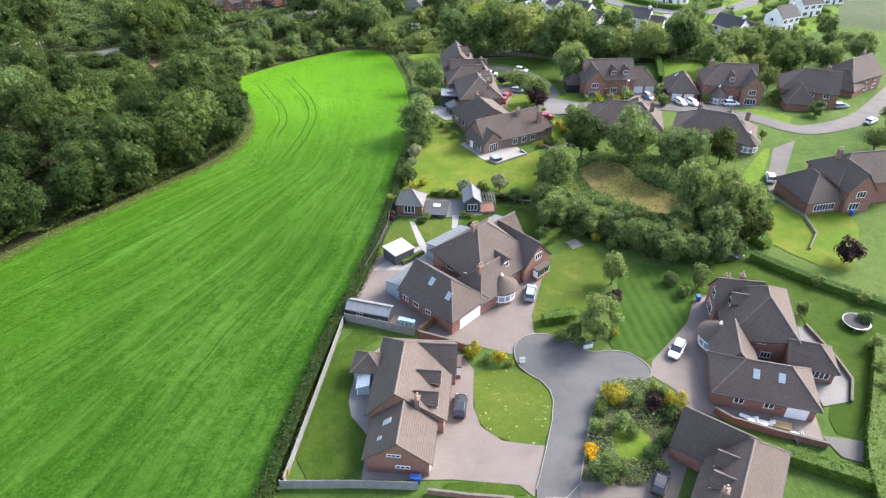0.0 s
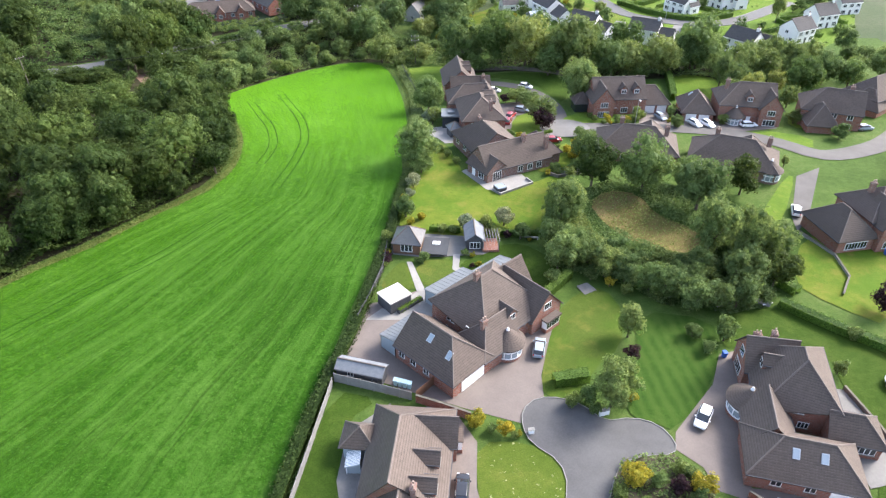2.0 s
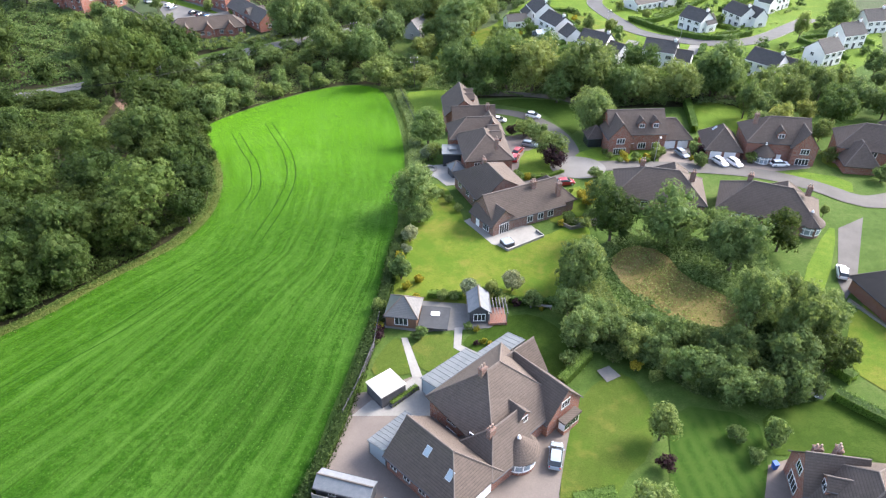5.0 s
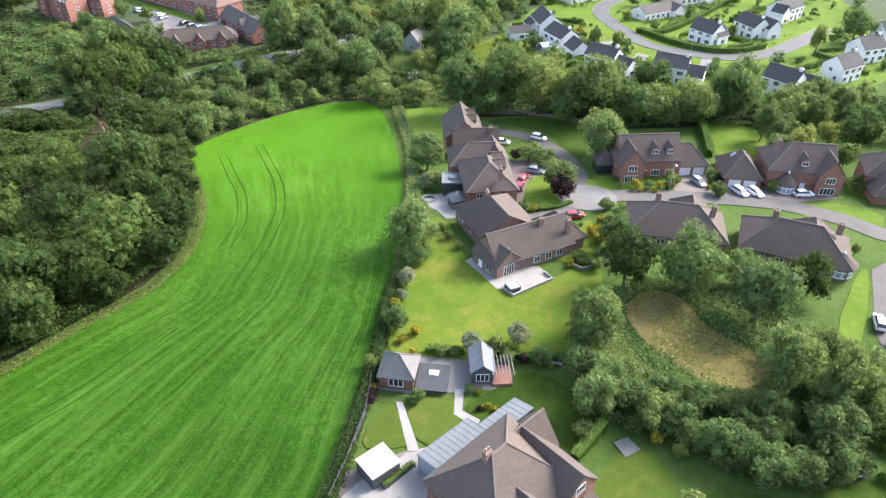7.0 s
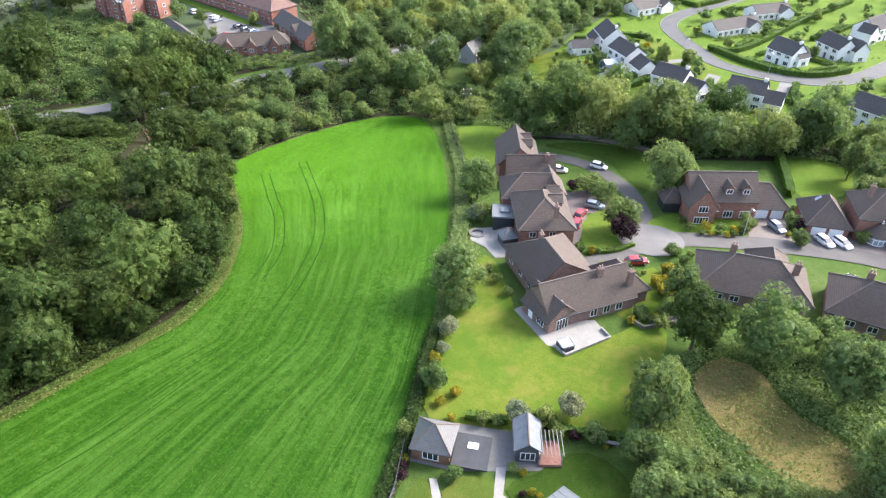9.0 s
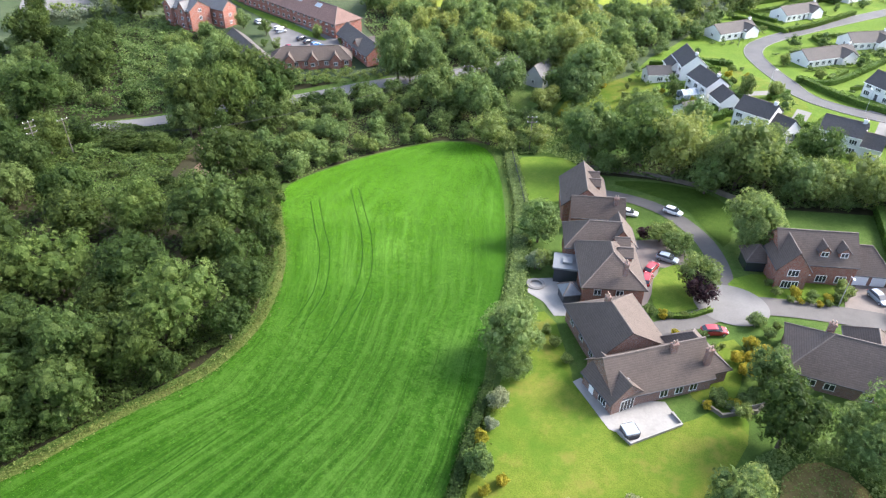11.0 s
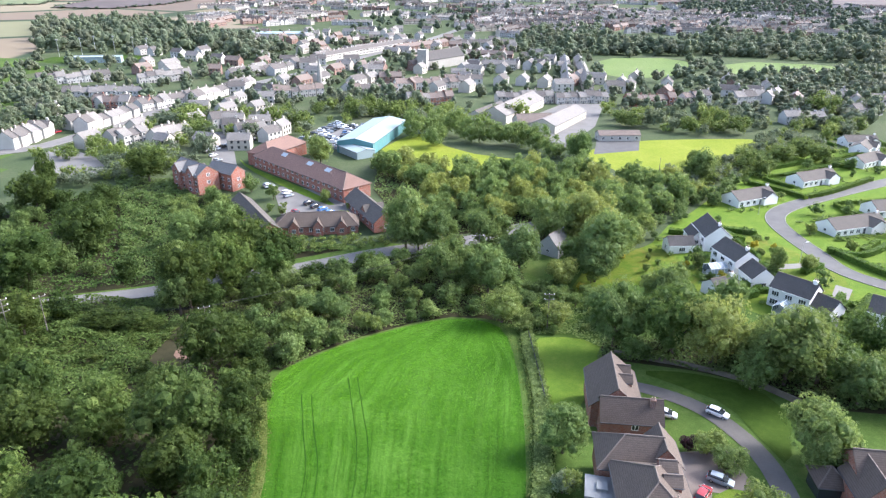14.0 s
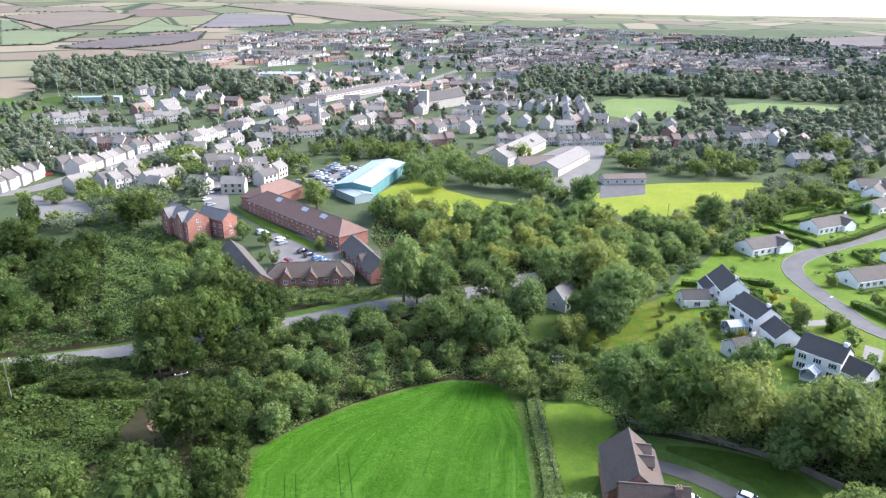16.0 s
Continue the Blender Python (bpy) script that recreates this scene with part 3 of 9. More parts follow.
PATIO_H = [(-5.0, 158.3), (-0.6, 159.7), (3.0, 155.7), (2.7, 148.5), (0.3, 148.0), (-1.6, 151.7), (-4.3, 154.0)]
DRIVE_H = [(48.6, 167.6), (56.3, 169.5), (54.0, 157.2), (46.5, 158.9)]
DRIVE_I = [(58.3, 163.0), (68.6, 164.7), (81.8, 163.6), (78.7, 157.6), (68.6, 155.3), (56.9, 157.1)]
DRIVE_M = [(72.0, 131.9), (78.5, 135.8), (67.6, 116.3), (63.4, 111.3), (64.4, 116.2)]
LAWN_L = [(28.8, 164.5), (35.4, 168.8), (48.6, 167.6), (47.1, 162.0), (37.9, 157.5), (29.7, 160.3)]
LAWN_M = [(-13.8, 219.5), (-2.3, 222.9), (4.5, 215.2), (-0.9, 202.7), (-0.5, 189.9), (-6.2, 180.9), (-9.0, 196.4)]
LAWN_N = [(9.3, 205.9), (18.6, 205.5), (31.5, 200.3), (35.4, 192.2), (31.1, 175.1), (28.6, 182.3), (25.2, 193.6), (18.2, 199.1)]
LAWN_O = [(17.0, 165.1), (22.0, 169.6), (28.2, 164.2), (25.0, 156.1), (18.1, 151.9), (15.5, 154.1)]
LAWN_P = [(55.9, 96.8), (64.0, 110.4), (69.3, 108.6), (77.4, 105.2), (66.9, 85.6), (60.1, 90.9)]
LAWN_Q = [(66.0, 149.4), (73.8, 156.7), (84.7, 152.1), (81.2, 144.3), (76.9, 149.6)]
LAWN_R = [(58.1, 115.9), (70.1, 132.3), (71.6, 131.5), (62.1, 114.7), (57.3, 110.0)]
LAWN_S = [(61.5, 188.2), (67.4, 203.0), (80.6, 196.7), (74.8, 182.6), (63.8, 175.9)]
LAWN_T = [(82.0, 159.5), (87.7, 155.8), (92.3, 163.9), (85.7, 166.6)]
VALLEY_ROAD = [(-139.8, 201.8), (-129.1, 209.4), (-122.6, 214.3), (-112.1, 221.7), (-103.2, 230.8), (-93.1, 238.3), (-83.0, 244.1), (-74.4, 250.8), (-65.4, 257.8),
    (-57.0, 263.2), (-37.5, 273.9), (-26.9, 283.8), (-17.1, 290.0)]
ESTATE_ROAD = [(139.1, 289.6), (124.8, 274.5), (108.8, 258.5), (95.8, 251.2), (84.3, 251.6), (73.4, 257.6), (66.4, 266.5), (64.1, 281.7), (61.6, 298.7), (60.6, 310.8),
    (63.2, 320.4), (69.9, 329.7), (80.8, 340.4), (97.0, 355.3), (116.3, 371.9), (140.0, 392.0)]
CARPARK = [(-118.1, 306.1), (-109.6, 311.6), (-81.7, 294.6), (-76.1, 284.0), (-84.6, 271.8), (-98.2, 273.0), (-107.7, 289.0)]
BRICK_LANE = [(-187.9, 384.2), (-178.7, 386.7), (-134.9, 312.3), (-136.6, 304.9), (-153.0, 323.0)]
PITCH_A = [(-97.0, 359.3), (-91.3, 403.8), (-81.4, 410.1), (-63.5, 377.7), (-17.9, 366.0), (-21.6, 352.5), (-56.2, 341.3)]
PITCH_B = [(-3.6, 380.4), (1.3, 402.0), (20.1, 420.4), (69.5, 437.0), (85.2, 437.6), (57.9, 386.9), (27.0, 354.0), (16.0, 349.0), (6.9, 367.6)]
YARD = [(0.7, 387.5), (21.2, 399.8), (23.0, 425.6), (2.3, 422.5)]
PITCH_C = [(-4.9, 762.8), (86.7, 791.2), (81.0, 672.7), (8.5, 620.3)]
PITCH_D = [(118.3, 778.6), (228.0, 770.4), (203.8, 709.4), (110.3, 656.3)]
PITCH_E = [(-474.4, 592.5), (-485.3, 631.5), (-413.7, 664.3), (-380.3, 614.4), (-443.6, 582.9)]
YARD_B = [(-40.7, 451.0), (-19.0, 510.9), (6.6, 518.0), (1.1, 448.0), (-14.2, 390.6), (-26.9, 427.2)]
YARD_C = [(-128.6, 376.5), (-112.0, 365.1), (-115.8, 416.6), (-136.4, 422.2), (-141.4, 396.6)]
TOWN_ROAD = [(-258.5, 322.1), (-246.7, 340.1), (-245.7, 375.1), (-244.8, 440.5), (-240.2, 520.4), (-224.3, 614.1), (-212.9, 729.7), (-193.2, 887.8), (-181.4, 1091.9)]
GARDENS = [(13.8, 273.4), (24.8, 290.1), (42.1, 297.2), (54.6, 290.4), (61.2, 273.4), (66.5, 256.0), (57.1, 230.4), (41.0, 238.5), (23.4, 238.8), (9.6, 252.8), (-6.7,
    241.6), (0.1, 266.9)]
GARDEN_TREES = [(21.8, 70.5, 3.2, 7.5), (18.8, 71.4, 1.6, 2.9), (37.5, 80.7, 1.3, 2.2), (40.4, 82.8, 1.9, 4.6), (53.8, 76.5, 1.2, 2.8), (24.8, 58.8, 1.3, 2.2), (27.8,
    60.5, 1.3, 2.1), (22.1, 54.8, 1.7, 2.8), (18.9, 47.6, 2.1, 3.5), (24.6, 50.6, 1.2, 1.9), (23.3, 53.6, 1.1, 1.8), (60.9, 68.8, 1.4, 2.3), (59.1, 64.5, 1.5, 2.4),
    (57.4, 60.5, 1.5, 2.4)]
YELLOW_SHRUBS = [(4.3, 67.1, 1.4, 2.4), (7.7, 66.0, 1.2, 2.1), (21.9, 59.0, 2.0, 3.3), (29.5, 57.8, 1.7, 2.9), (9.5, 65.6, 0.5, 0.9), (-17.9, 47.4, 0.6, 1.1)]
GORSE = [(17.7, 50.8, 1.1, 1.7), (17.9, 49.7, 0.6, 1.0)]
PURPLE_TREES = [(26.7, 57.8, 1.3, 2.2), (66.8, 89.6, 2.2, 5.0), (30.0, 55.3, 1.3, 2.0)]
PURPLE_FAR = [(23.2, 156.8, 3.1, 5.4)]
OVAL_CONIFERS = [(26.8, 83.6, 2.5, 6.2)]
MEADOW_TREES = [(20.7, 111.4, 3.8, 10.2), (29.1, 126.8, 4.5, 10.3), (38.9, 125.5, 5.5, 11.5), (47.5, 127.6, 2.9, 6.4), (47.4, 118.7, 5.2, 11.4), (57.6, 124.4, 3.7, 8.1), (44.7, 104.0, 3.8, 11.4), (50.2, 99.4, 3.9, 11.0), (46.9, 94.1, 3.9, 7.8), (52.5, 95.6, 3.4, 7.5),
    (18.8, 106.6, 2.9, 5.5), (21.2, 103.9, 3.0, 5.7), (23.9, 101.0, 2.9, 5.5), (26.2, 97.9, 2.8, 5.3), (29.1, 96.7, 2.6, 5.0), (32.3, 93.9, 2.8, 5.7), (35.2, 92.3, 2.9, 5.8), (37.8, 90.0, 2.9, 5.7), (41.6, 89.8, 2.7, 5.4), (57.7, 106.0, 2.7, 5.8), (42.0, 98.5, 2.6, 5.2), (49.0, 110.0, 3.0, 6.0)]
BOUNDARY_TREES = [(-5.5, 136.2, 4.8, 9.6), (-6.9, 115.4, 2.0, 4.8), (-2.8, 162.4, 2.1, 5.0), (-4.0, 173.3, 4.3, 8.8), (23.2, 160.6, 3.8, 7.2), (18.9, 177.2, 2.8, 4.4),
    (35.0, 180.6, 5.0, 10.8), (29.5, 137.2, 3.2, 7.5), (7.3, 110.6, 1.5, 3.6), (13.6, 108.7, 1.5, 3.0), (21.6, 114.7, 3.6, 8.8), (47.0, 163.7, 1.9, 3.1), (56.0, 165.4,
    1.7, 2.8), (55.1, 159.0, 1.8, 3.0), (22.9, 116.7, 2.8, 6.7)]
SILVER_SHRUBS = [(-6.0, 126.2, 1.7, 2.9), (-6.4, 122.6, 1.1, 1.9), (4.1, 111.2, 1.8, 3.0), (10.9, 112.7, 2.0, 3.5)]
YELLOW_FAR = [(-4.1, 114.6, 0.9, 1.6), (29.9, 142.6, 1.4, 2.4), (27.2, 139.5, 1.2, 2.1), (17.2, 151.8, 0.8, 1.3), (-7.4, 120.7, 0.9, 1.6), (-9.5, 103.5, 0.8, 1.3)]
BACK_TREES = [(-20.6, 226.5, 5.0, 9.5), (-3.6, 263.1, 5.0, 10.0), (-19.6, 258.1, 6.4, 13.0), (4.5, 263.1, 8.6, 17.0), (5.4, 216.6, 6.9, 16.7), (17.3, 212.9, 7.5, 16.6), (24.2, 208.7, 7.0, 15.8), (30.0, 199.7, 4.0, 8.5), (36.7, 202.9, 7.8, 16.5), (35.2, 174.9, 5.0, 12.0), (48.0, 198.2, 4.5, 9.9), (54.1, 202.7, 4.3, 9.5),
    (62.4, 200.0, 5.4, 11.8), (74.2, 204.8, 7.2, 15.8), (75.9, 189.0, 3.0, 10.5), (85.5, 196.7, 3.9, 9.0), (91.0, 196.6, 4.2, 9.2), (95.8, 183.7, 4.7, 10.8), (117.8, 253.2, 2.6, 10.7), (139.2, 271.1, 5.5, 11.4), (17.8, 232.8, 5.2, 11.7), (29.6, 226.4, 4.9, 11.0), (42.5, 214.2, 5.3, 12.0), (55.7, 214.5, 5.3, 11.8),
    (-0.6, 282.5, 7.6, 17.1), (-12.6, 278.2, 6.9, 15.6), (-30.1, 267.4, 6.7, 15.1), (-54.9, 264.5, 7.3, 19.0), (-46.8, 265.6, 6.0, 14.3), (-62.2, 249.1, 3.4, 5.6), (-7.7, 227.7, 3.8, 6.4), (-112.6, 341.4, 5.5, 12.4), (-5.8, 373.2, 5.7, 12.8), (42.1, 355.4, 5.6, 12.6), (48.1, 258.6, 2.2, 7.3)]
HEAD_SHRUBS = [("bush", 38.2, 159.9, 0.8), ("golden", 39.7, 159.8, 0.7), ("bush", 41.3, 160.2, 0.8), ("golden", 42.7, 159.7, 0.7), ("bush", 44.1, 160.2, 0.8), ("bush", 46.1, 161.8, 1.3), ("deepbush", 47.9, 163.4, 1.1), ("bush", 35.8, 164.5, 0.9),
    ("golden", 29.2, 141.9, 1.3), ("golden", 31.4, 144.7, 1.1), ("bush", 28.9, 145.3, 1.1), ("bush", 32.6, 148.9, 1.2), ("bush", 32.2, 152.2, 1.0), ("golden", 27.9, 140.5, 0.9), ("bush", 34.2, 151.6, 0.9), ("bush", 26.0, 134.3, 0.8),
    ("deepbush", 24.2, 132.2, 0.9), ("bush", 22.9, 132.6, 0.9), ("golden", 21.2, 131.7, 0.8), ("bush", 27.0, 133.6, 0.8), ("deepbush", 55.2, 157.8, 1.4), ("bush", 53.8, 163.5, 0.7), ("golden", 54.3, 161.4, 0.7), ("bush", 23.8, 144.4, 0.7),
    ("bush", 22.4, 143.2, 0.6), ("bush", 25.1, 145.0, 0.6), ("bush", 58.9, 172.2, 0.9), ("bush", 18.2, 151.1, 0.8), ("golden", 17.1, 150.7, 0.7), ("bush", 20.5, 151.8, 0.7)]
NEAR_WOOD = [("ash", -53.5, 130.7, 6.6, 13.2), ("wood", -47.3, 139.5, 4.4, 8.8), ("ash", -77.5, 136.3, 6.2, 12.4), ("oak", -62.8, 119.0, 6.0, 12.0), ("wood", -56.4, 122.5, 5.2, 10.4), ("oak", -59.5, 113.0, 4.8, 9.5),
    ("oak", -62.8, 158.5, 6.9, 13.8), ("ash", -76.8, 157.4, 5.6, 11.2), ("wood", -85.5, 152.0, 5.4, 10.8), ("wood", -58.5, 149.5, 5.0, 9.9), ("wood", -50.8, 156.0, 2.6, 5.4), ("ash", -63.4, 175.0, 3.3, 6.6),
    ("wood", -72.6, 121.5, 6.0, 12.0), ("wood", -65.5, 131.0, 4.6, 8.8), ("wood", -70.5, 145.0, 4.2, 8.0), ("oak", -72.1, 167.4, 4.6, 9.4), ("wood", -84.9, 119.2, 4.5, 9.0), ("oak", -67.6, 111.4, 5.4, 11.0),
    ("wood", -72.8, 97.7, 4.6, 10.2), ("wood", -67.4, 104.6, 4.4, 9.6), ("oak", -77.2, 91.4, 3.7, 7.4), ("wood", -80.5, 101.0, 5.5, 12.0), ("wood", -63.6, 107.4, 3.2, 6.4), ("wood", -55.6, 166.5, 2.6, 4.8)]
LEFT_TREES = [(-143.8, 215.7, 8.1, 16.1), (-146.7, 241.5, 8.7, 17.3), (-120.3, 188.3, 5.5, 10.9), (-120.3, 199.9, 3.9, 7.9), (-96.5, 214.0, 6.9, 17.9), (-92.6, 235.1, 8.4, 18.5),
    (-84.6, 237.0, 6.9, 15.2), (-90.2, 212.5, 4.1, 8.2), (-78.7, 216.2, 5.5, 11.0), (-107.4, 196.7, 5.1, 5.6), (-100.2, 199.5, 4.6, 5.2), (-72.8, 236.5, 4.6, 6.4), (-111.9, 260.6, 6.2, 12.4), (-163.5, 270.6, 5.8, 11.5), (-186.0, 266.2, 7.7, 15.4), (-198.7, 286.5, 4.0, 15.7), (-166.1, 300.6, 8.0, 13.5)]
TRACKS = [[(-52, 181), (-46, 168), (-41.3, 157.9), (-38, 145.5), (-38.5, 136)], [(-46, 190), (-40, 176), (-35.7, 165.5), (-32, 151.6), (-31.6, 137.8), (-33, 126)], [(-70,
    74), (-57.5, 91), (-47.2, 103.6), (-40, 116)]]
LANE_MAIN = [(28, 157), (38, 158), (53, 157.2), (66, 154.6), (75, 149), (82, 142), (93, 145), (103, 152), (116, 166), (132, 184)]
LANE_NORTH = [(28, 160), (28.6, 170), (26.5, 181), (20, 192), (9, 199.5), (0, 200.0)]
LANE_WEST = [(27, 155), (21, 150.5), (15.5, 147)]
WOOD_WEST = [(x - 2.0, y + 0.5) for x, y in FIELD[0:15]] + [(-74, 198), (-100, 200), (-135, 190), (-170, 170), (-190, 120), (-130, 70)]
SCRUB_OPEN = [(-124, 184), (-133, 211), (-123, 217), (-108, 217), (-92, 199), (-80, 199), (-76, 190), (-84, 176), (-90, 166), (-100, 160)]
EARTH = [(-86, 190), (-83, 187.5), (-79, 190), (-79.4, 194), (-82, 198), (-87, 206), (-93, 213), (-96, 210), (-90, 202), (-86.5, 196)]
EARTH_OPEN = [(-89, 186), (-83, 181), (-75, 186), (-76, 196), (-84, 207), (-92, 217), (-99, 211), (-92, 202)]
HILL_OPEN = [(-184, 304), (-152, 304), (-125, 266), (-112, 268), (-113, 234), (-128, 228), (-149, 260)]
WOOD_EDGE = [(x - 1.6, y) for x, y in FIELD[0:16]] + [(x - 7.0, y + 3) for x, y in FIELD[15::-1]]
WOOD_SCRUB = [(-61.2, 189), (-57.6, 198.6), (-51, 210), (-41, 221), (-33, 226.3), (-25, 227.4), (-17, 226), (-12, 230), (-20, 262), (-45, 266), (-75, 246), (-100, 230),
    (-125, 208), (-135, 192), (-100, 198), (-80, 202)]
WOOD_HILL = [(-118, 224), (-96, 243), (-74, 260), (-95, 262), (-112, 275), (-125, 290), (-150, 292), (-185, 280), (-210, 240), (-180, 190), (-140, 208)]
WOOD_MID = [(-60, 270), (-38, 280), (-18, 294), (0, 268), (16, 300), (40, 330), (30, 352), (5, 345), (-20, 350), (-55, 338), (-90, 350), (-80, 312), (-66, 290)]
WOOD_BACK = [(2, 212), (20, 206), (45, 196), (70, 198), (95, 194), (92, 203), (70, 208), (45, 211), (20, 219), (4, 222)]
ISLE_LAWN = [(20.5, 50), (24, 49.5), (26, 53), (23.5, 56), (20.8, 55)]
TERRACES_NEAR = [(-257, 330, -263, 356, 6, "w"), (-248, 367, -252, 412, 7, "w"), (-255, 422, -244, 458, 8, "w"), (-215, 350, -212, 364, 3, "w"), (-199, 351, -194, 372, 3,
    "c"), (-237, 448, -238, 525, 8, "w"), (-193, 393, -184, 403, 2, "w"), (-171, 378, -161, 388, 3, "w"), (-322, 444, -276, 466, 10, "g"), (-285, 425, -252, 429, 6, "b"),
    (-378, 486, -348, 522, 8, "s")]
TERRACES_MID = [(-318, 512, -293, 539, 6, "p"), (-267, 547, -245, 595, 8, "w"), (-201, 483, -175, 503, 6, "d"), (-248, 601, -237, 686, 7, "w"), (-155, 502, -130, 521, 5,
    "d"), (-134, 532, -90, 563, 8, "d"), (-112, 480, -87, 495, 6, "b"), (-182, 604, -172, 632, 3, "w"), (-60, 502, -26, 516, 7, "c"), (-24, 512, 8, 526, 7, "c"), (19,
    516, 49, 529, 6, "b"), (55, 535, 72, 544, 3, "d"), (86, 539, 99, 547, 2, "w"), (104, 541, 123, 575, 2, "g"), (103, 483, 124, 489, 5, "g"), (145, 510, 166, 528, 3,
    "g")]
TERRACES_FAR = [(-242, 657, -220, 751, 9, "w"), (-230, 712, -201, 814, 9, "w"), (-195, 748, -160, 828, 8, "b"), (-146, 821, -86, 841, 10, "d"), (-134, 728, -75, 728, 10,
    "b"), (-104, 653, -65, 658, 8, "g"), (-157, 1044, -71, 1037, 10, "b"), (-27, 717, -18, 566, 7, "g"), (-15, 721, -4, 570, 7, "c"), (59, 1099, 151, 1058, 12, "d"),
    (237, 1101, 320, 1077, 12, "d"), (-45, 1164, 37, 1129, 10, "b"), (134, 1302, 230, 1251, 10, "g"), (-524, 905, -512, 987, 6, "b")]
TREES_A = [(-515, 645), (-741, 899), (-650, 990), (-409, 826), (-291, 719), (-297, 649), (-363, 696), (-418, 677)]
TREES_B = [(-73, 765), (-88, 975), (29, 908), (148, 886), (339, 1001), (243, 738), (237, 814), (125, 817), (-8, 776)]
TREES_D = [(11, 451), (17, 490), (95, 512), (99, 489), (86, 447), (48, 437)]
TREES_E = [(82, 415), (102, 490), (143, 572), (206, 637), (152, 489), (118, 441), (95, 414)]
TREES_F = [(-293, 369), (-378, 457), (-393, 502), (-336, 458), (-267, 390), (-277, 373)]
TREES_G = [(-212, 391), (-240, 428), (-232, 444), (-172, 365), (-164, 337), (-187, 361)]
TREES_H = [(-164, 467), (-161, 497), (-126, 507), (-97, 476), (-102, 442), (-125, 436)]
TREES_I = [(-244, 519), (-262, 570), (-223, 566), (-186, 563), (-171, 484), (-209, 483)]
TREES_J = [(52, 547), (92, 645), (236, 719), (201, 623), (128, 579)]
TREES_K = [(23, 345), (56, 394), (88, 434), (83, 401), (61, 366), (38, 335), (22, 308)]
TREES_L = [(-215, 297), (-244, 331), (-210, 317), (-204, 336), (-183, 347), (-166, 320), (-180, 305), (-190, 287)]
BELT_FAR = [(-323, 932), (-191, 940), (-84, 1016), (102, 999), (397, 1163), (498, 1441), (197, 1425), (-176, 1533), (-386, 1100)]
TOWN_SPREAD = [(-603, 1032), (-878, 1702), (-621, 2242), (-99, 2464), (349, 2001), (579, 1668), (433, 1262), (39, 1167), (-201, 1065), (-417, 1004)]
TEAL_HALL = [(-111, 372), (-96, 362), (-95, 414), (-112, 423)]
BRICK_LONG = [(-138, 331), (-86, 296), (-79, 306)]
BRICK_FRONT = [(-98, 265), (-73, 273)]
BRICK_WEST = [(-118.6, 289.3), (-94.8, 263.3)]
BRICK_BACK = [(-142, 334), (-136, 359)]
THICKET = [(18, 100), (22, 110), (26, 104), (33, 101), (42, 99), (48, 106), (56, 113), (60, 106), (55, 98), (49, 90), (42, 88), (34, 91), (27, 96)]
ESTATE = [(15, 255), (45, 226), (75, 215), (110, 215), (150, 250), (170, 330), (160, 440), (110, 430), (60, 372), (40, 325), (20, 290)]
BRICK_VIEW = [(-128, 252), (-60, 258), (-56, 300), (-72, 325), (-140, 350), (-155, 296)]
BRAMBLE = [(19, 108), (22, 118), (26, 118), (27, 110), (31, 105), (41, 104), (46, 108), (50, 104), (44, 99), (32, 100), (24, 104)]
FIELD_CORNER = [(-20, 224.5), (-14.5, 221.5), (-4, 222.5), (4, 216), (9, 228), (6, 240), (-8, 252), (-20, 242)]
TREES_M = [(-84, 871), (-95, 1056), (5, 1089), (3, 814), (-26, 693), (-63, 664)]
TREES_N = [(4, 900), (116, 905), (143, 1049), (320, 996), (294, 877), (230, 791), (108, 812), (3, 789)]
TREES_O = [(148, 662), (204, 709), (223, 684), (152, 489), (143, 572)]
TREES_P = [(6, 567), (86, 567), (95, 473), (48, 440), (22, 450)]
TREES_Q = [(234, 1860), (462, 1917), (474, 1377), (339, 1001), (314, 1394), (154, 1483)]
TOWN_EAST = [(-178, 1073), (-176, 1533), (-4, 1478), (374, 1297), (295, 1057), (20, 1051), (-91, 936)]
FARMLAND = [([(-940, 1163), (-1030, 1416), (-997, 1758), (-852, 1477), (-825, 1330), (-842, 1184)], "plough", "bare brown ploughed field"), ([(-1127, 1544), (-1406,
    2163), (-1218, 1935), (-1101, 1877), (-1049, 1777)], "pasture", "light green pasture on the far slope"),
            ([(-1356, 1473), (-1352, 1553), (-1187, 1552), (-1016, 1222), (-1058, 1162)], "pasture", "yellow-green hay field"), ([(-1773, 1910), (-1786, 2297), (-1551,
    2250), (-1453, 2055), (-1350, 1634), (-1526, 1766)], "stubble", "pale tan stubble field"),
            ([(-1659, 1791), (-1625, 1795), (-1388, 1602), (-1397, 1516)], "beet", "dark green crop field"), ([(-2010, 2260), (-1909, 2548), (-1681, 2323), (-1883,
    2096)], "stubble", "pinkish stubble field"), ([(-1095, 1881), (-1356, 2492), (-1126, 2556), (-919, 2137), (-1005, 1940)], "mauve", "grey-mauve harrowed field"),
            ([(-1630, 2962), (-1163, 3522), (-593, 2788), (-785, 2396), (-1149, 2658)], "stubble", "wide pale stubble field"), ([(463, 2028), (774, 2211), (550, 1586),
    (421, 1664)], "plough", "brown field beyond the woods")]
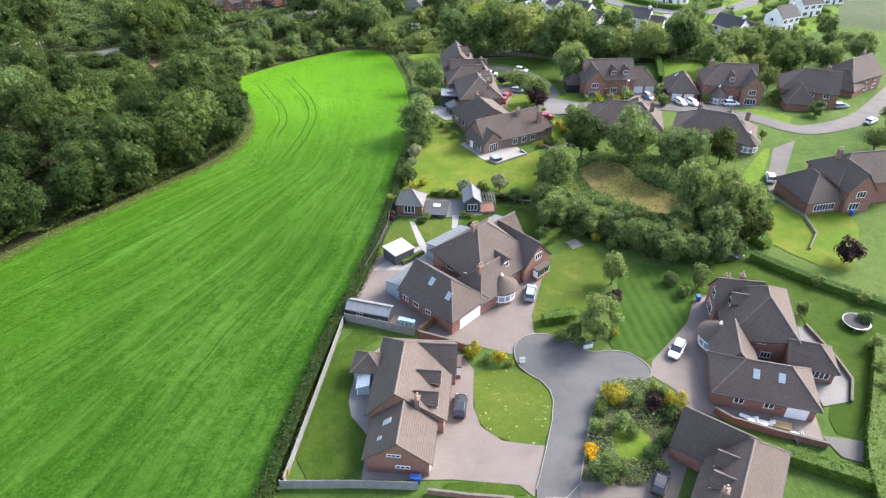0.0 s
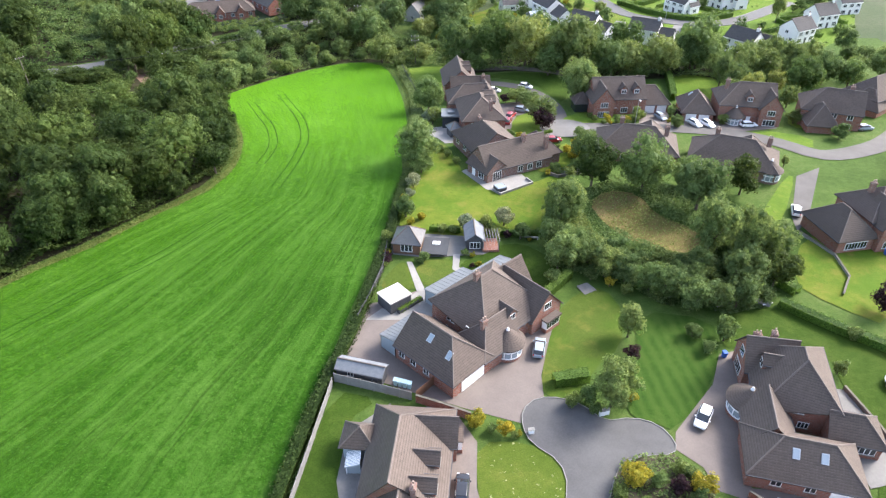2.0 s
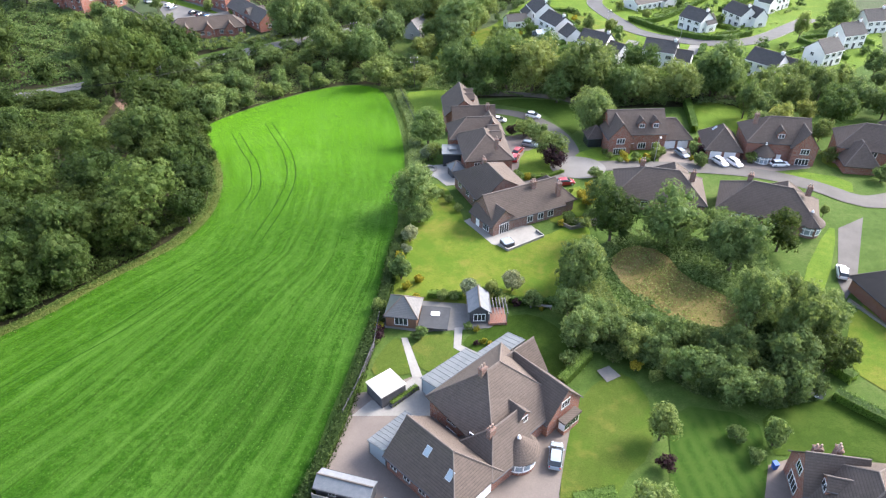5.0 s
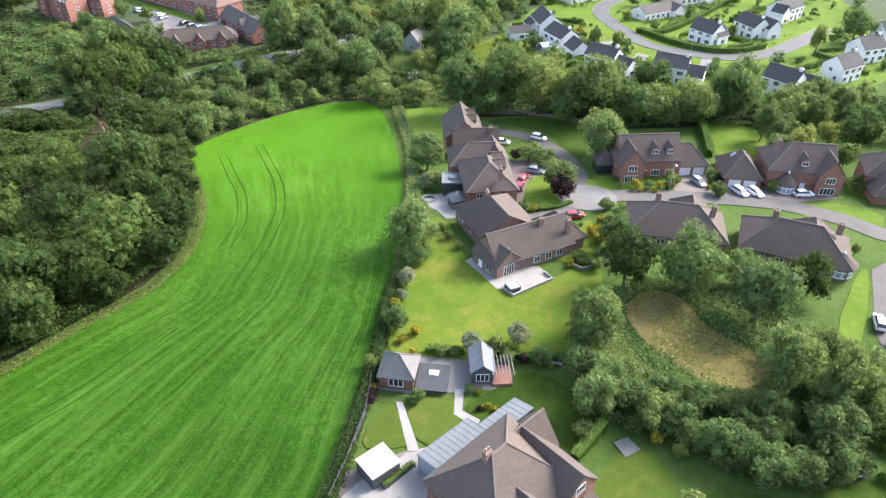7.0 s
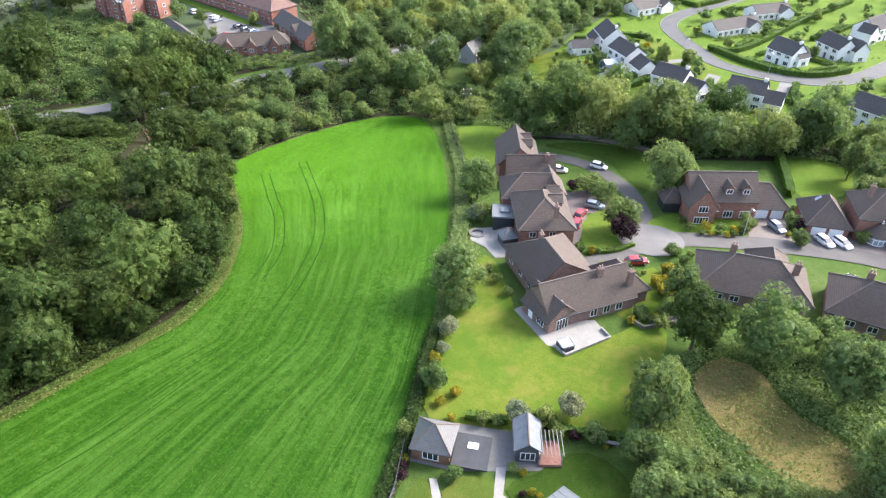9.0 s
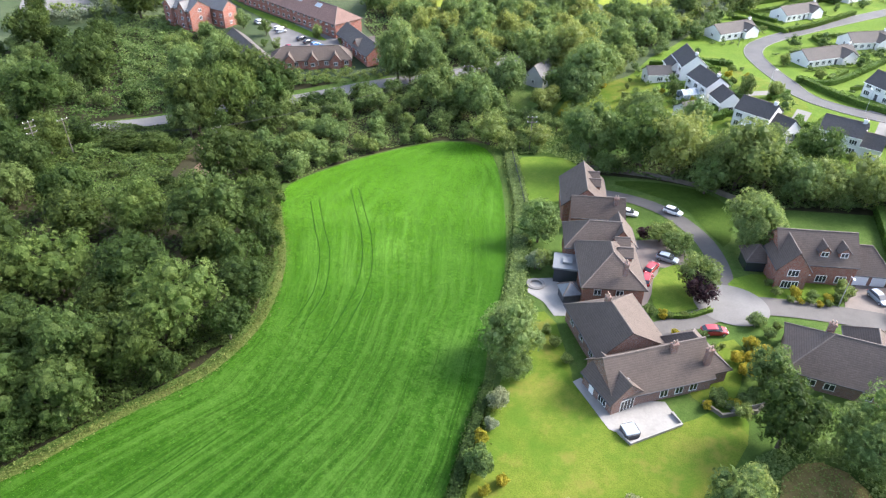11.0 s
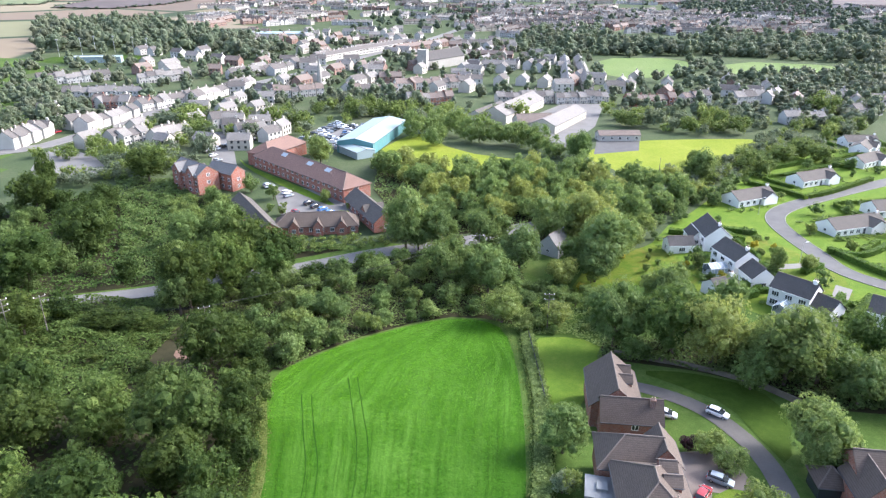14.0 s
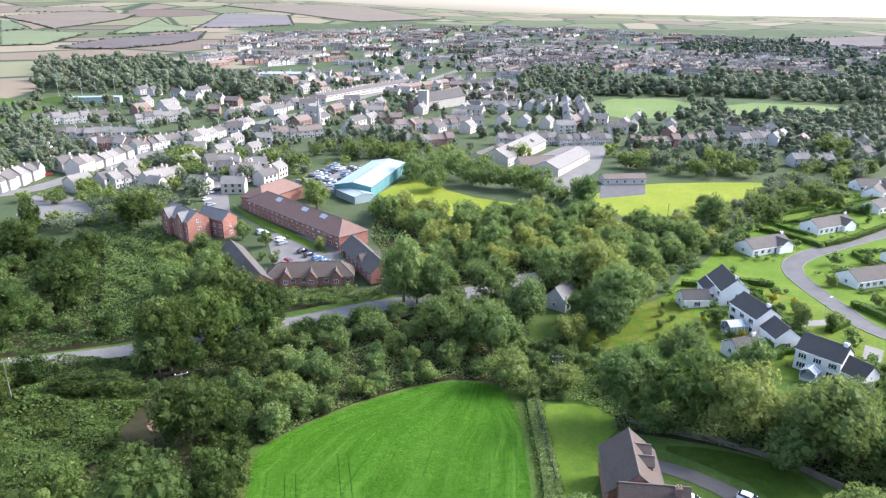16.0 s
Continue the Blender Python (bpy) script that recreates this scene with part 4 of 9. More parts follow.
ROAD_TREES = [(-99.9, 217.0, 7.0, 16.5), (-92.3, 226.0, 7.4, 17.5), (-88.0, 240.0, 4.3,
    9.5), (-37.0, 243.6, 6.6, 14.5), (-26.2, 241.0, 6.4, 14.0), (-84.0, 233.0, 5.5, 13.0), (-51.0, 264.5, 4.2, 10.0), (-97.0, 210.5, 5.0, 12.0),
              (33.2, 206.4, 6.0, 11.0), (43.0, 204.5, 6.4, 11.5), (53.0, 201.5, 5.6, 9.5), (72.5, 204.2, 5.6, 12.0), (65.6, 202.0, 4.6, 8.5)]
UNDERSTOREY = [(18, 100), (20, 112), (26, 124), (33, 130), (44, 128), (54, 121), (60, 108), (55, 98), (46, 90), (34, 91), (27, 96)]
GARDEN_SCREEN = [(11.0, 274.2, 4.6, 9.5), (7.0, 266.1, 4.4, 9.5), (16.0, 286.0, 3.6, 8.0), (1.5, 253.5, 5.2, 11.5), (-7.6, 250.0, 4.4, 8.6), (21.6, 247.3, 3.2, 6.5),
    (16.0, 237.0, 4.4, 9.0), (28.4, 258.5, 1.8, 4.4), (57.0, 262.0, 2.4, 5.4), (51.0, 272.0, 2.0, 3.6), (-0.3, 278.4, 4.2, 9.0)]
ROAD_GAPS = ([(-130.3, 219.5), (-114.6, 226.2), (-101.4, 209.0), (-116.2, 203.4)], [(-87.1, 249.3), (-70.7, 259.5), (-63.2, 243.0), (-77.1, 231.4)], [(-48.1, 271.7),
    (-37.6, 279.6), (-34.4, 265.5), (-44.6, 259.9)])
YARD_D = [(-216.0, 294.0), (-245.0, 338.0), (-218.4, 334.0), (-190.0, 310.0), (-199.0, 298.0)]
COURT_TREES = [(-111.5, 257.5, 6.2, 13.5), (-112.2, 294.4, 2.6, 5.8), (-92.8, 295.3, 2.2, 5.0), (-123.5, 299.8, 3.0, 6.8), (-130.0, 284.4, 3.2, 7.2), (-80.9, 281.5, 1.9,
    4.2), (-119.4, 250.5, 5.6, 12.5), (-103.0, 281.5, 1.7, 3.8), (-134.0, 290.5, 2.2, 5.0), (-108.5, 284.0, 1.6, 3.0)]



# ---- ground: one sheet to the horizon ----
def far_fields():
    """Patchwork of stubble, pasture and plough with hedges between."""
    n = Nodes("far_fields")
    v = n.coords("World")
    mp = n.t.nodes.new("ShaderNodeMapping")
    mp.inputs["Scale"].default_value = (1 / 240, 1 / 360, 0.0)
    n.link(v, mp.inputs["Vector"])
    cell = n.node("ShaderNodeTexVoronoi", Scale=1.0)
    n.link(mp.outputs[0], cell.inputs["Vector"])
    sep = n.t.nodes.new("ShaderNodeSeparateColor")
    n.link(cell.outputs["Color"], sep.inputs[0])
    c = n.ramp(sep.outputs[0], [(0.0, (0.11, 0.135, 0.07)), (0.25, (0.17, 0.185, 0.10)), (0.42, (0.26, 0.21, 0.15)), (0.58, (0.16, 0.125, 0.105)), (0.72, (0.29, 0.25, 0.175)), (0.85, (0.22, 0.225, 0.13)), (1.0, (0.14, 0.16, 0.09))])
    edge = n.node("ShaderNodeTexVoronoi", Scale=1.0)
    edge.feature = "DISTANCE_TO_EDGE"
    n.link(mp.outputs[0], edge.inputs["Vector"])
    c = n.mix(n.ramp(edge.outputs["Distance"], [(0.02, (1, 1, 1)), (0.045, (0, 0, 0))]), c, (0.05, 0.075, 0.04))
    c = n.mix(0.5, c, n.ramp(n.noise(v, 0.012, 4), [(0.3, (0.32, 0.31, 0.31)), (0.7, (0.48, 0.46, 0.45))]), "MULTIPLY")
    return n.done(c, 0.95, 0.1)


M_FARFIELDS = far_fields()


def graded(lo, hi, near_lo, near_hi, step, grow):
    a, s = [near_lo], step
    while a[-1] > lo:
        s *= grow
        a.append(a[-1] - s)
    mid = list(np.arange(near_lo, near_hi, step))
    b, s = [near_hi], step
    while b[-1] < hi:
        s *= grow
        b.append(b[-1] + s)
    return a[:0:-1] + mid + b


gx = graded(-4700, 4700, -140, 100, 4.0, 1.12)
gy = graded(-600, 4700, -40, 320, 4.0, 1.12)
gv = [(x, y, ground_z(x, y)) for y in gy for x in gx]
nx = len(gx)
gf = [(j * nx + i, j * nx + i + 1, (j + 1) * nx + i + 1, (j + 1) * nx + i) for j in range(len(gy) - 1) for i in range(nx - 1)]
gm = bpy.data.meshes.new("ground")
gm.from_pydata(gv, [], gf)
gm.materials.append(M_GROUND)
gm.materials.append(M_FARFIELDS)
gm.materials.append(M_TOWN)
for p in gm.polygons:
    p.use_smooth = True
    far = math.hypot(p.center.x, p.center.y)
    p.material_index = 2 if (far > 275 and p.center.y > 60 and far < 2500 and -0.62 < p.center.x / far < (0.36 if far > 1700 else 0.62) and not (far > 900 and p.center.x / far < -0.45)) else 1 if far > 800 else 0
tagged(new("ground", gm), "rough green land falling to a valley, farmland beyond", "ground", kind="structure")


def along(table, y):
    """Linear reading of (y, x) pairs."""
    for (y0, x0), (y1, x1) in zip(table, table[1:]):
        if y <= y1:
            return x0 + (x1 - x0) * (y - y0) / (y1 - y0)
    return table[-1][1]


FIELD_W = [(-60, -230), (45, -122), (88, -73), (107, -59), (122, -45), (133, -43.4), (150, -47), (180, -60), (198, -58), (228, -34)]
FIELD_E = [(-60, -31), (46, -20), (75, -15.7), (93, -13), (115, -10), (150, -9), (187, -11.7), (207, -15), (228, -24)]
field = sheet("field", FIELD, 0.06, M_FIELD, "large mown silage field, bright green with swathe lines", "field", 4.0)
lay = field.data.uv_layers.new(name="swathe")
for lp in field.data.loops:
    x, y, _ = field.data.vertices[lp.vertex_index].co
    w0, w1 = along(FIELD_W, y), along(FIELD_E, y)
    lay.data[lp.index].uv = ((x - w0) / (w1 - w0) * 17, y)
for x0, pts in enumerate(TRACKS):
    for off in (-0.9, 0.9):
        bm = bmesh.new()
        ribbon_mesh(bm, smooth_line(pts), off - 0.10, off + 0.10, 0.075, 0.075)
        tagged(part("wheel_track", bm, M_TRACK), "pressed wheel track across the mown field", "track", kind="structure")
bm = bmesh.new()
ribbon_mesh(bm, smooth_line(FIELD[0:14]), -0.9, 0.4, 0.09, 0.09)
tagged(part("field_verge", bm, M_VERGE), "pale rough grass along the edge of the wood", "verge", kind="structure")

for nm, pts, lift, mt, lab in (
        ("lawn", LAWN_A, 0.10, M_LAWN_WORN, "rounded front lawn, mown, a little worn"), ("lawn", LAWN_B, 0.10, M_LAWN_DEEP_SHADE, "long side lawn behind a timber fence"),
        ("lawn", LAWN_C, 0.10, M_LAWN_DEEP_SHADE, "small strip of lawn beside the drive"), ("lawn", LAWN_D, 0.10, M_LAWN_OLIVE, "front lawn bowed along the drive"),
        ("lawn", LAWN_E, 0.10, M_LAWN_STRIPED, "striped lawn beside the turning head"), ("lawn", LAWN_F, 0.08, M_LAWN_DEEP_SHADE, "broad back lawn round the house"),
        ("lawn", LAWN_G, 0.10, M_LAWN_DEEP_SHADE, "shaded back lawn under the trees"), ("lawn", LAWN_H, 0.12, M_LAWN_OLIVE, "curved small garden lawn"), ("lawn", LAWN_I, 0.12, M_LAWN_OLIVE, "small garden lawn between paths"),
        ("lawn", LAWN_J, 0.10, M_LAWN_DRY, "large yellow-green lawn round the patio"), ("lawn", LAWN_K, 0.10, M_LAWN_DRY, "lawn beside the side wall"), ("meadow", MEADOW, 0.10, M_DRY, "dry uncut meadow patch among trees"),
        ("lawn", LAWN_L, 0.10, M_LAWN, "front lawn along the lane"), ("lawn", LAWN_M, 0.10, M_LAWN, "corner lawn beside the field"), ("lawn", LAWN_N, 0.10, M_LAWN_DEEP_SHADE, "verge lawn under tall trees"),
        ("lawn", LAWN_O, 0.10, M_LAWN, "round island lawn within the lane"), ("lawn", LAWN_P, 0.08, M_LAWN_DRY, "bright sloping lawn with a curved wall"), ("lawn", LAWN_Q, 0.10, M_LAWN, "lawn at the lane's bend"),
        ("lawn", LAWN_R, 0.10, M_LAWN, "narrow lawn beside the bay"), ("lawn", LAWN_S, 0.10, M_LAWN, "back lawn behind a hedge"), ("lawn", LAWN_T, 0.10, M_LAWN, "front lawn by the lane"),
        ("lawn", GARDENS, 0.06, M_LAWN_DRY, "gardens round the white houses"), ("lawn", ESTATE, 0.04, M_LAWN, "mown gardens across the estate"),
        ("drive", DRIVE_A, 0.08, M_PAVER, "pinkish block-paved drive"), ("drive", DRIVE_B, 0.06, M_PAVER, "wide block-paved drive and yard"), ("drive", DRIVE_C, 0.06, M_PAVER, "block-paved drive with oil spots"),
        ("drive", DRIVE_D, 0.06, M_PAVER, "block-paved drive"), ("drive", DRIVE_H, 0.07, M_PAVER, "short paved drive before two garages"), ("drive", DRIVE_I, 0.07, M_PAVER, "paved forecourt"),
        ("drive", DRIVE_M, 0.07, M_LANE, "narrow paved drive"), ("drive", COURT_H, 0.07, M_PAVER, "paved court between brick houses"),
        ("patio", PATIO_A, 0.06, M_FLAG_SHADED, "pale flagged path round the house"), ("patio", PATIO_B, 0.09, M_FLAG_SUNLIT, "pale flagged terrace"), ("patio", PAVE_B, 0.09, M_FLAG_SHADED, "paved garden corner"),
        ("patio", PATIO_J, 0.16, M_FLAG_SUNLIT, "pale stone patio"), ("patio", [(50.5, 74), (53.2, 73.5), (54.4, 67), (54.6, 63), (52.6, 59.2), (49, 58.4), (49, 66)], 0.14, M_FLAG_SHADED, "pale curved terrace behind the house"), ("yard", [(46.6, 53.8), (53.8, 52.4), (52.8, 48.6), (47.6, 50.6)], 0.12, M_LANE, "small paved yard behind the hedge"), ("patio", PATIO_H, 0.12, M_FLAG_SUNLIT, "curved paved patio"), ("path", PATH_A, 0.15, M_FLAG_SUNLIT, "pale garden path"), ("path", PATH_B, 0.15, M_FLAG_SUNLIT, "pale angled garden path"),
        ("lawn", ISLE_LAWN, 0.16, M_LAWN, "small sunken lawn inside the shrubs"), ("bed", ISLAND, 0.11, M_SOIL, "planted island with shrubs"),
        ("road", CLOSE_ROAD, 0.13, M_ASPHALT, "dark asphalt close ending in a turning head"),
        ("car_park", CARPARK, 0.08, M_ROAD, "pale asphalt car park"), ("yard", BRICK_LANE, 0.07, M_ROAD, "side road"), ("playing_field", PITCH_A, 0.08, M_PITCH, "bright mown playing field"),
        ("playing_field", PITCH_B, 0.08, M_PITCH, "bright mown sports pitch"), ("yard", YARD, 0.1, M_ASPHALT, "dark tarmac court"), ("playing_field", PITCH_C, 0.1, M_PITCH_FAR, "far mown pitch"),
        ("playing_field", PITCH_D, 0.1, M_PITCH_FAR, "far mown pitch"), ("playing_field", PITCH_E, 0.1, M_LAWN_DEEP_SHADE, "green all-weather pitch"), ("yard", YARD_B, 0.1, M_ROAD, "pale school yard"), ("car_park", YARD_D, 0.1, M_ROAD, "grey asphalt car park among trees"), ("yard", YARD_C, 0.1, M_ROAD, "pale parking yard")):
    sheet(nm, pts, lift, mt, lab, nm.replace("_", " "), 6.0, 0 if nm in ("patio", "drive", "bed", "yard", "path") else 1)

FARM = {"plough": plain("ploughed_earth", (0.065, 0.051, 0.048), (0.092, 0.075, 0.068), 0.01, 0.08, 0.95, what="World"), "pasture": plain("far_pasture", (0.088, 0.112, 0.051), (0.122, 0.143, 0.068), 0.008, 0.06, 0.95, what="World"),
        "stubble": plain("pale_stubble", (0.108, 0.088, 0.064), (0.138, 0.114, 0.084), 0.008, 0.06, 0.95, what="World"), "beet": plain("dark_crop", (0.075, 0.102, 0.051), (0.102, 0.126, 0.065), 0.01, 0.06, 0.95, what="World"), "mauve": plain("harrowed_earth", (0.099, 0.088, 0.088), (0.126, 0.114, 0.112), 0.01, 0.06, 0.95, what="World")}
for pts, kind, lab in FARMLAND:
    sheet("farm_field", pts, 2.0, FARM[kind], lab, "field", 70.0, 0)
# floor sheets under the trees, with the shade of the gaps in their colour
for pts, lab in ((WOOD_WEST, "shade-darkened leaf litter under the wood"), (WOOD_BACK, "shade-darkened leaf litter behind the houses"), (WOOD_SCRUB, "shade-darkened soil under the scrub"), (WOOD_HILL, "shade-darkened hillside soil under bracken"), (WOOD_MID, "shade-darkened leaf litter under the valley wood")):
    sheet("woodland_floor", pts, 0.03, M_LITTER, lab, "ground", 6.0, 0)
ribbon("lane", LANE_MAIN, 5.2, 0.12, M_LANE, "grey asphalt lane between the houses", "road", kerbs=False)
ribbon("lane", LANE_NORTH, 3.6, 0.10, M_LANE, "narrow asphalt lane to the last houses", "road", kerbs=False)
# paler than the lanes it joins: a smoky glare painted into the head's colour
sheet("turning_head", [(28.5 + 6 * math.cos(a / 8 * math.pi), 157 + 6 * math.sin(a / 8 * math.pi)) for a in range(16)], 0.13, M_ROAD, "pale round turning head", "road")
ribbon("lane", LANE_WEST, 4.0, 0.11, M_LANE, "asphalt drive to the bungalow", "road", kerbs=False)
ribbon("valley_road", VALLEY_ROAD, 6.5, 0.12, M_ROAD, "pale main road between trees", "road")
ribbon("estate_road", ESTATE_ROAD, 6.0, 0.12, M_ASPHALT, "curving estate road", "road")
ribbon("town_street", TOWN_ROAD, 9.0, 0.15, M_ROAD, "pale street through the town", "road", step=12)
kerb_line = [Vector((*p, 0)) for p in rounded(CLOSE_ROAD[:20], 1)]
bm = bmesh.new()
ribbon_mesh(bm, kerb_line, -0.02, -0.13, 0.22, 0.22)
ribbon_mesh(bm, kerb_line, -0.02, -0.02, 0.08, 0.22)
tagged(part("kerb", bm, M_KERB), "pale stone kerb round the turning head", "kerb", kind="structure")


# ---- houses ----
class Wing:
    """One block of a house: walls and a pitched roof. Ridge along the local x; ends 0 gable, 1 hip."""

    def __init__(self, house, x, y, length, width, yaw, eave, ridge, ends=(0, 0), wall=M_BRICK, roof=M_TILE, off=0.0, eave_b=None, over=0.4, base=0.0, gutters=True):
        self.house, self.l, self.w, self.e, self.r, self.off = house, length, width, eave, ridge, off
        self.eb = eave if eave_b is None else eave_b
        self.m = house.matrix_basis.to_3x3().to_4x4().inverted() @ Matrix.Translation((x - house.location.x, y - house.location.y, 0)) @ pose(0, 0, 0, 0, 0, yaw)
        a, b = length / 2, width / 2
        bm = bmesh.new()
        low = [bm.verts.new((sx * a, sy * b, base - 0.3)) for sx, sy in ((-1, -1), (1, -1), (1, 1), (-1, 1))]
        top = [bm.verts.new((sx * a, sy * b, eave if sy < 0 else self.eb)) for sx, sy in ((-1, -1), (1, -1), (1, 1), (-1, 1))]
        bm.faces.new((low[0], low[1], top[1], top[0]))
        bm.faces.new((low[2], low[3], top[3], top[2]))
        for i, j, sx, hip in ((1, 2, 1, ends[1]), (3, 0, -1, ends[0])):
            if hip:
                bm.faces.new((low[i], low[j], top[j], top[i]))
            else:
                g = bm.verts.new((sx * a, off, ridge - 0.12))
                bm.faces.new((low[i], low[j], top[j], g, top[i]))
        bmesh.ops.transform(bm, matrix=self.m, verts=bm.verts)
        self.wall = part("wall", bm, wall, house)
        # roof slab with overhanging eaves
        sa, sb = (ridge - eave) / (b + off), (ridge - self.eb) / (b - off)
        ga = [a + (over if ends[k] else 0.18) for k in (0, 1)]
        za, zb = eave - sa * over, self.eb - sb * over
        hipx = [min(b, a * 0.96) * 1.0 + over if ends[k] else 0.0 for k in (0, 1)]
        r0, r1 = -ga[0] + hipx[0], ga[1] - hipx[1]
        if r0 > r1:
            r0 = r1 = (r0 + r1) / 2
        prof = [(-ga[0], -b - over, za), (ga[1], -b - over, za), (ga[1], b + over, zb), (-ga[0], b + over, zb), (r0, off, ridge), (r1, off, ridge)]
        self.r0, self.r1 = r0, r1
        bm = bmesh.new()
        t = [bm.verts.new((p[0], p[1], p[2] + 0.16)) for p in prof]
        u = [bm.verts.new(p) for p in prof]
        for q in ((0, 1, 5, 4), (2, 3, 4, 5), (1, 2, 5), (3, 0, 4)):
            if len(q) == 3 and not ends[1 if q[0] == 1 else 0]:
                i, j, k = q
                bm.faces.new((u[i], u[k], t[k], t[i]))
                bm.faces.new((u[k], u[j], t[j], t[k]))
                continue
            bm.faces.new([t[i] for i in q])
            bm.faces.new([u[i] for i in reversed(q)])
        for i, j, need in ((0, 1, 1), (2, 3, 1), (1, 2, ends[1]), (3, 0, ends[0])):
            if need:
                bm.faces.new((u[i], u[j], t[j], t[i]))
        bmesh.ops.transform(bm, matrix=self.m, verts=bm.verts)
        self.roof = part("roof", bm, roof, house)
        # ridge and hip caps
        bm = bmesh.new()
        up = Vector((0, 0, 0.17))
        p = [Vector(q) + up for q in prof]
        if r1 - r0 > 0.3:
            rod(bm, p[4], p[5], 0.13, 6)
        if ends[1]:
            rod(bm, p[1], p[5], 0.11, 5)
            rod(bm, p[2], p[5], 0.11, 5)
        if ends[0]:
            rod(bm, p[3], p[4], 0.11, 5)
            rod(bm, p[0], p[4], 0.11, 5)
        bmesh.ops.transform(bm, matrix=self.m, verts=bm.verts)
        if bm.verts:
            part("ridge_cap", bm, M_RIDGE, self.roof)
        else:
            bm.free()
        # gutters along the eaves
        for q in () if not gutters else ((-b - over - 0.1, -b - over, za - 0.02, za + 0.12), (b + over, b + over + 0.1, zb - 0.02, zb + 0.12)):
            part("gutter", boxes((-ga[0], ga[1], *q), m=self.m), M_UPVC if wall is M_WHITE else M_DARKWOOD, self.roof)

    def face(self, side, at, z):
        """The frame of a spot on a wall: x along it, y outwards, z up."""
        a, b = self.l / 2, self.w / 2
        p, turn = {"f": ((at, -b), 180), "b": ((at, b), 0), "l": ((-a, at), 90), "r": ((a, at), -90)}[side]
        return self.m @ pose(p[0], p[1], z, 0, 0, turn)

    def window(self, side, at, z, w=1.3, h=1.2, bars=2, glass=None, frame_mat=None, sill=True):
        m = self.face(side, at, z)
        win = part("window", boxes((-w / 2, w / 2, -0.02, 0.05, 0, h), m=m), frame_mat or M_UPVC, self.house)
        step = (w - 0.08) / bars
        for k in range(bars):
            x0 = -w / 2 + 0.04 + step * k
            part("pane", boxes((x0 + 0.045, x0 + step - 0.045, 0.03, 0.062, 0.09, h - 0.09), m=m), glass or M_GLASS, win)
        if sill:
            part("sill", boxes((-w / 2 - 0.08, w / 2 + 0.08, -0.02, 0.14, -0.08, 0), m=m), M_KERB, win)
        return win

    def door(self, side, at, w=0.95, h=2.05, mat=None, plainly=False):
        m = self.face(side, at, 0.0)
        d = part("door", boxes((-w / 2, w / 2, 0.0, 0.06, 0, h), m=m), mat or M_UPVC, self.house)
        if plainly:
            return
        part("door_handle", boxes((w / 2 - 0.15, w / 2 - 0.09, 0.06, 0.11, 0.95, 1.15), m=m), M_STEEL, d)
        part("lintel", boxes((-w / 2 - 0.08, w / 2 + 0.08, -0.02, 0.09, h, h + 0.1), m=m), M_UPVC, d)

    def garage_door(self, side, at, w=2.4, h=2.1):
        m = self.face(side, at, 0.0)
        d = part("garage_door", boxes((-w / 2, w / 2, -0.02, 0.04, 0.0, h), m=m), M_UPVC, self.house, "white panelled garage door")
        for k in range(4):
            part("panel", boxes((-w / 2 + 0.05, w / 2 - 0.05, 0.02, 0.06, k * h / 4 + 0.03, (k + 1) * h / 4 - 0.03), m=m), M_UPVC, d)
        part("lintel", boxes((-w / 2 - 0.1, w / 2 + 0.1, -0.02, 0.08, h, h + 0.14), m=m), M_UPVC, d)

    def slope_z(self, y):
        b = self.w / 2
        return self.r - (self.r - self.e) * (self.off - y) / (b + self.off) if y < self.off else self.r - (self.r - self.eb) * (y - self.off) / (b - self.off)

    def rooflight(self, at, y, w=0.8, h=1.2):
        s = (self.slope_z(y + 0.1) - self.slope_z(y - 0.1)) / 0.2
        m = self.m @ Matrix.Translation((at, y, self.slope_z(y) + 0.17)) @ Matrix.Rotation(math.atan(s), 4, "X")
        r = part("rooflight", boxes((-w / 2, w / 2, -h / 2, h / 2, 0, 0.06), m=m), M_STEEL, self.roof)
        part("pane", boxes((-w / 2 + 0.07, w / 2 - 0.07, -h / 2 + 0.07, h / 2 - 0.07, 0.06, 0.08), m=m), M_GLASS_PALE, r)

    def chimney(self, at, y, up=0.9, w=0.6, d=0.9):
        z = self.slope_z(y) - 0.6
        top = self.r + up
        c = part("chimney", boxes((at - d / 2, at + d / 2, y - w / 2, y + w / 2, z, top), (at - d / 2 - 0.08, at + d / 2 + 0.08, y - w / 2 - 0.08, y + w / 2 + 0.08, top - 0.25, top - 0.08), m=self.m), M_BRICK_BROWN if self.wall.data.materials[0] is M_BRICK else self.wall.data.materials[0], self.house)
        bm = bmesh.new()
        for k in (-0.22, 0.22):
            tube(bm, at + k, y, top, top + 0.5, 0.13, 0.11, 8)
        bmesh.ops.transform(bm, matrix=self.m, verts=bm.verts)
        part("chimney_pot", bm, M_POT, c)

    def dormer(self, at, side=-1, w=1.7, deep=2.2, out=0.55, window=True):
        """A gabled dormer on the slope towards side."""
        b = self.w / 2
        y = side * b * out
        z = self.slope_z(y)
        h = self.house
        centre = h.matrix_basis.to_3x3() @ (self.m @ Vector((at, y - side * deep / 2, 0)))
        yaw = math.degrees(math.atan2((self.m.to_3x3() @ Vector((0, side, 0))).y, (self.m.to_3x3() @ Vector((0, side, 0))).x)) + math.degrees(h.rotation_euler.z if False else 0)
        d = Wing(h, centre.x + h.location.x, centre.y + h.location.y, deep, w, yaw, z + 1.15, z + 2.0, (0, 0), self.wall.data.materials[0], self.roof.data.materials[0], over=0.2, base=z)
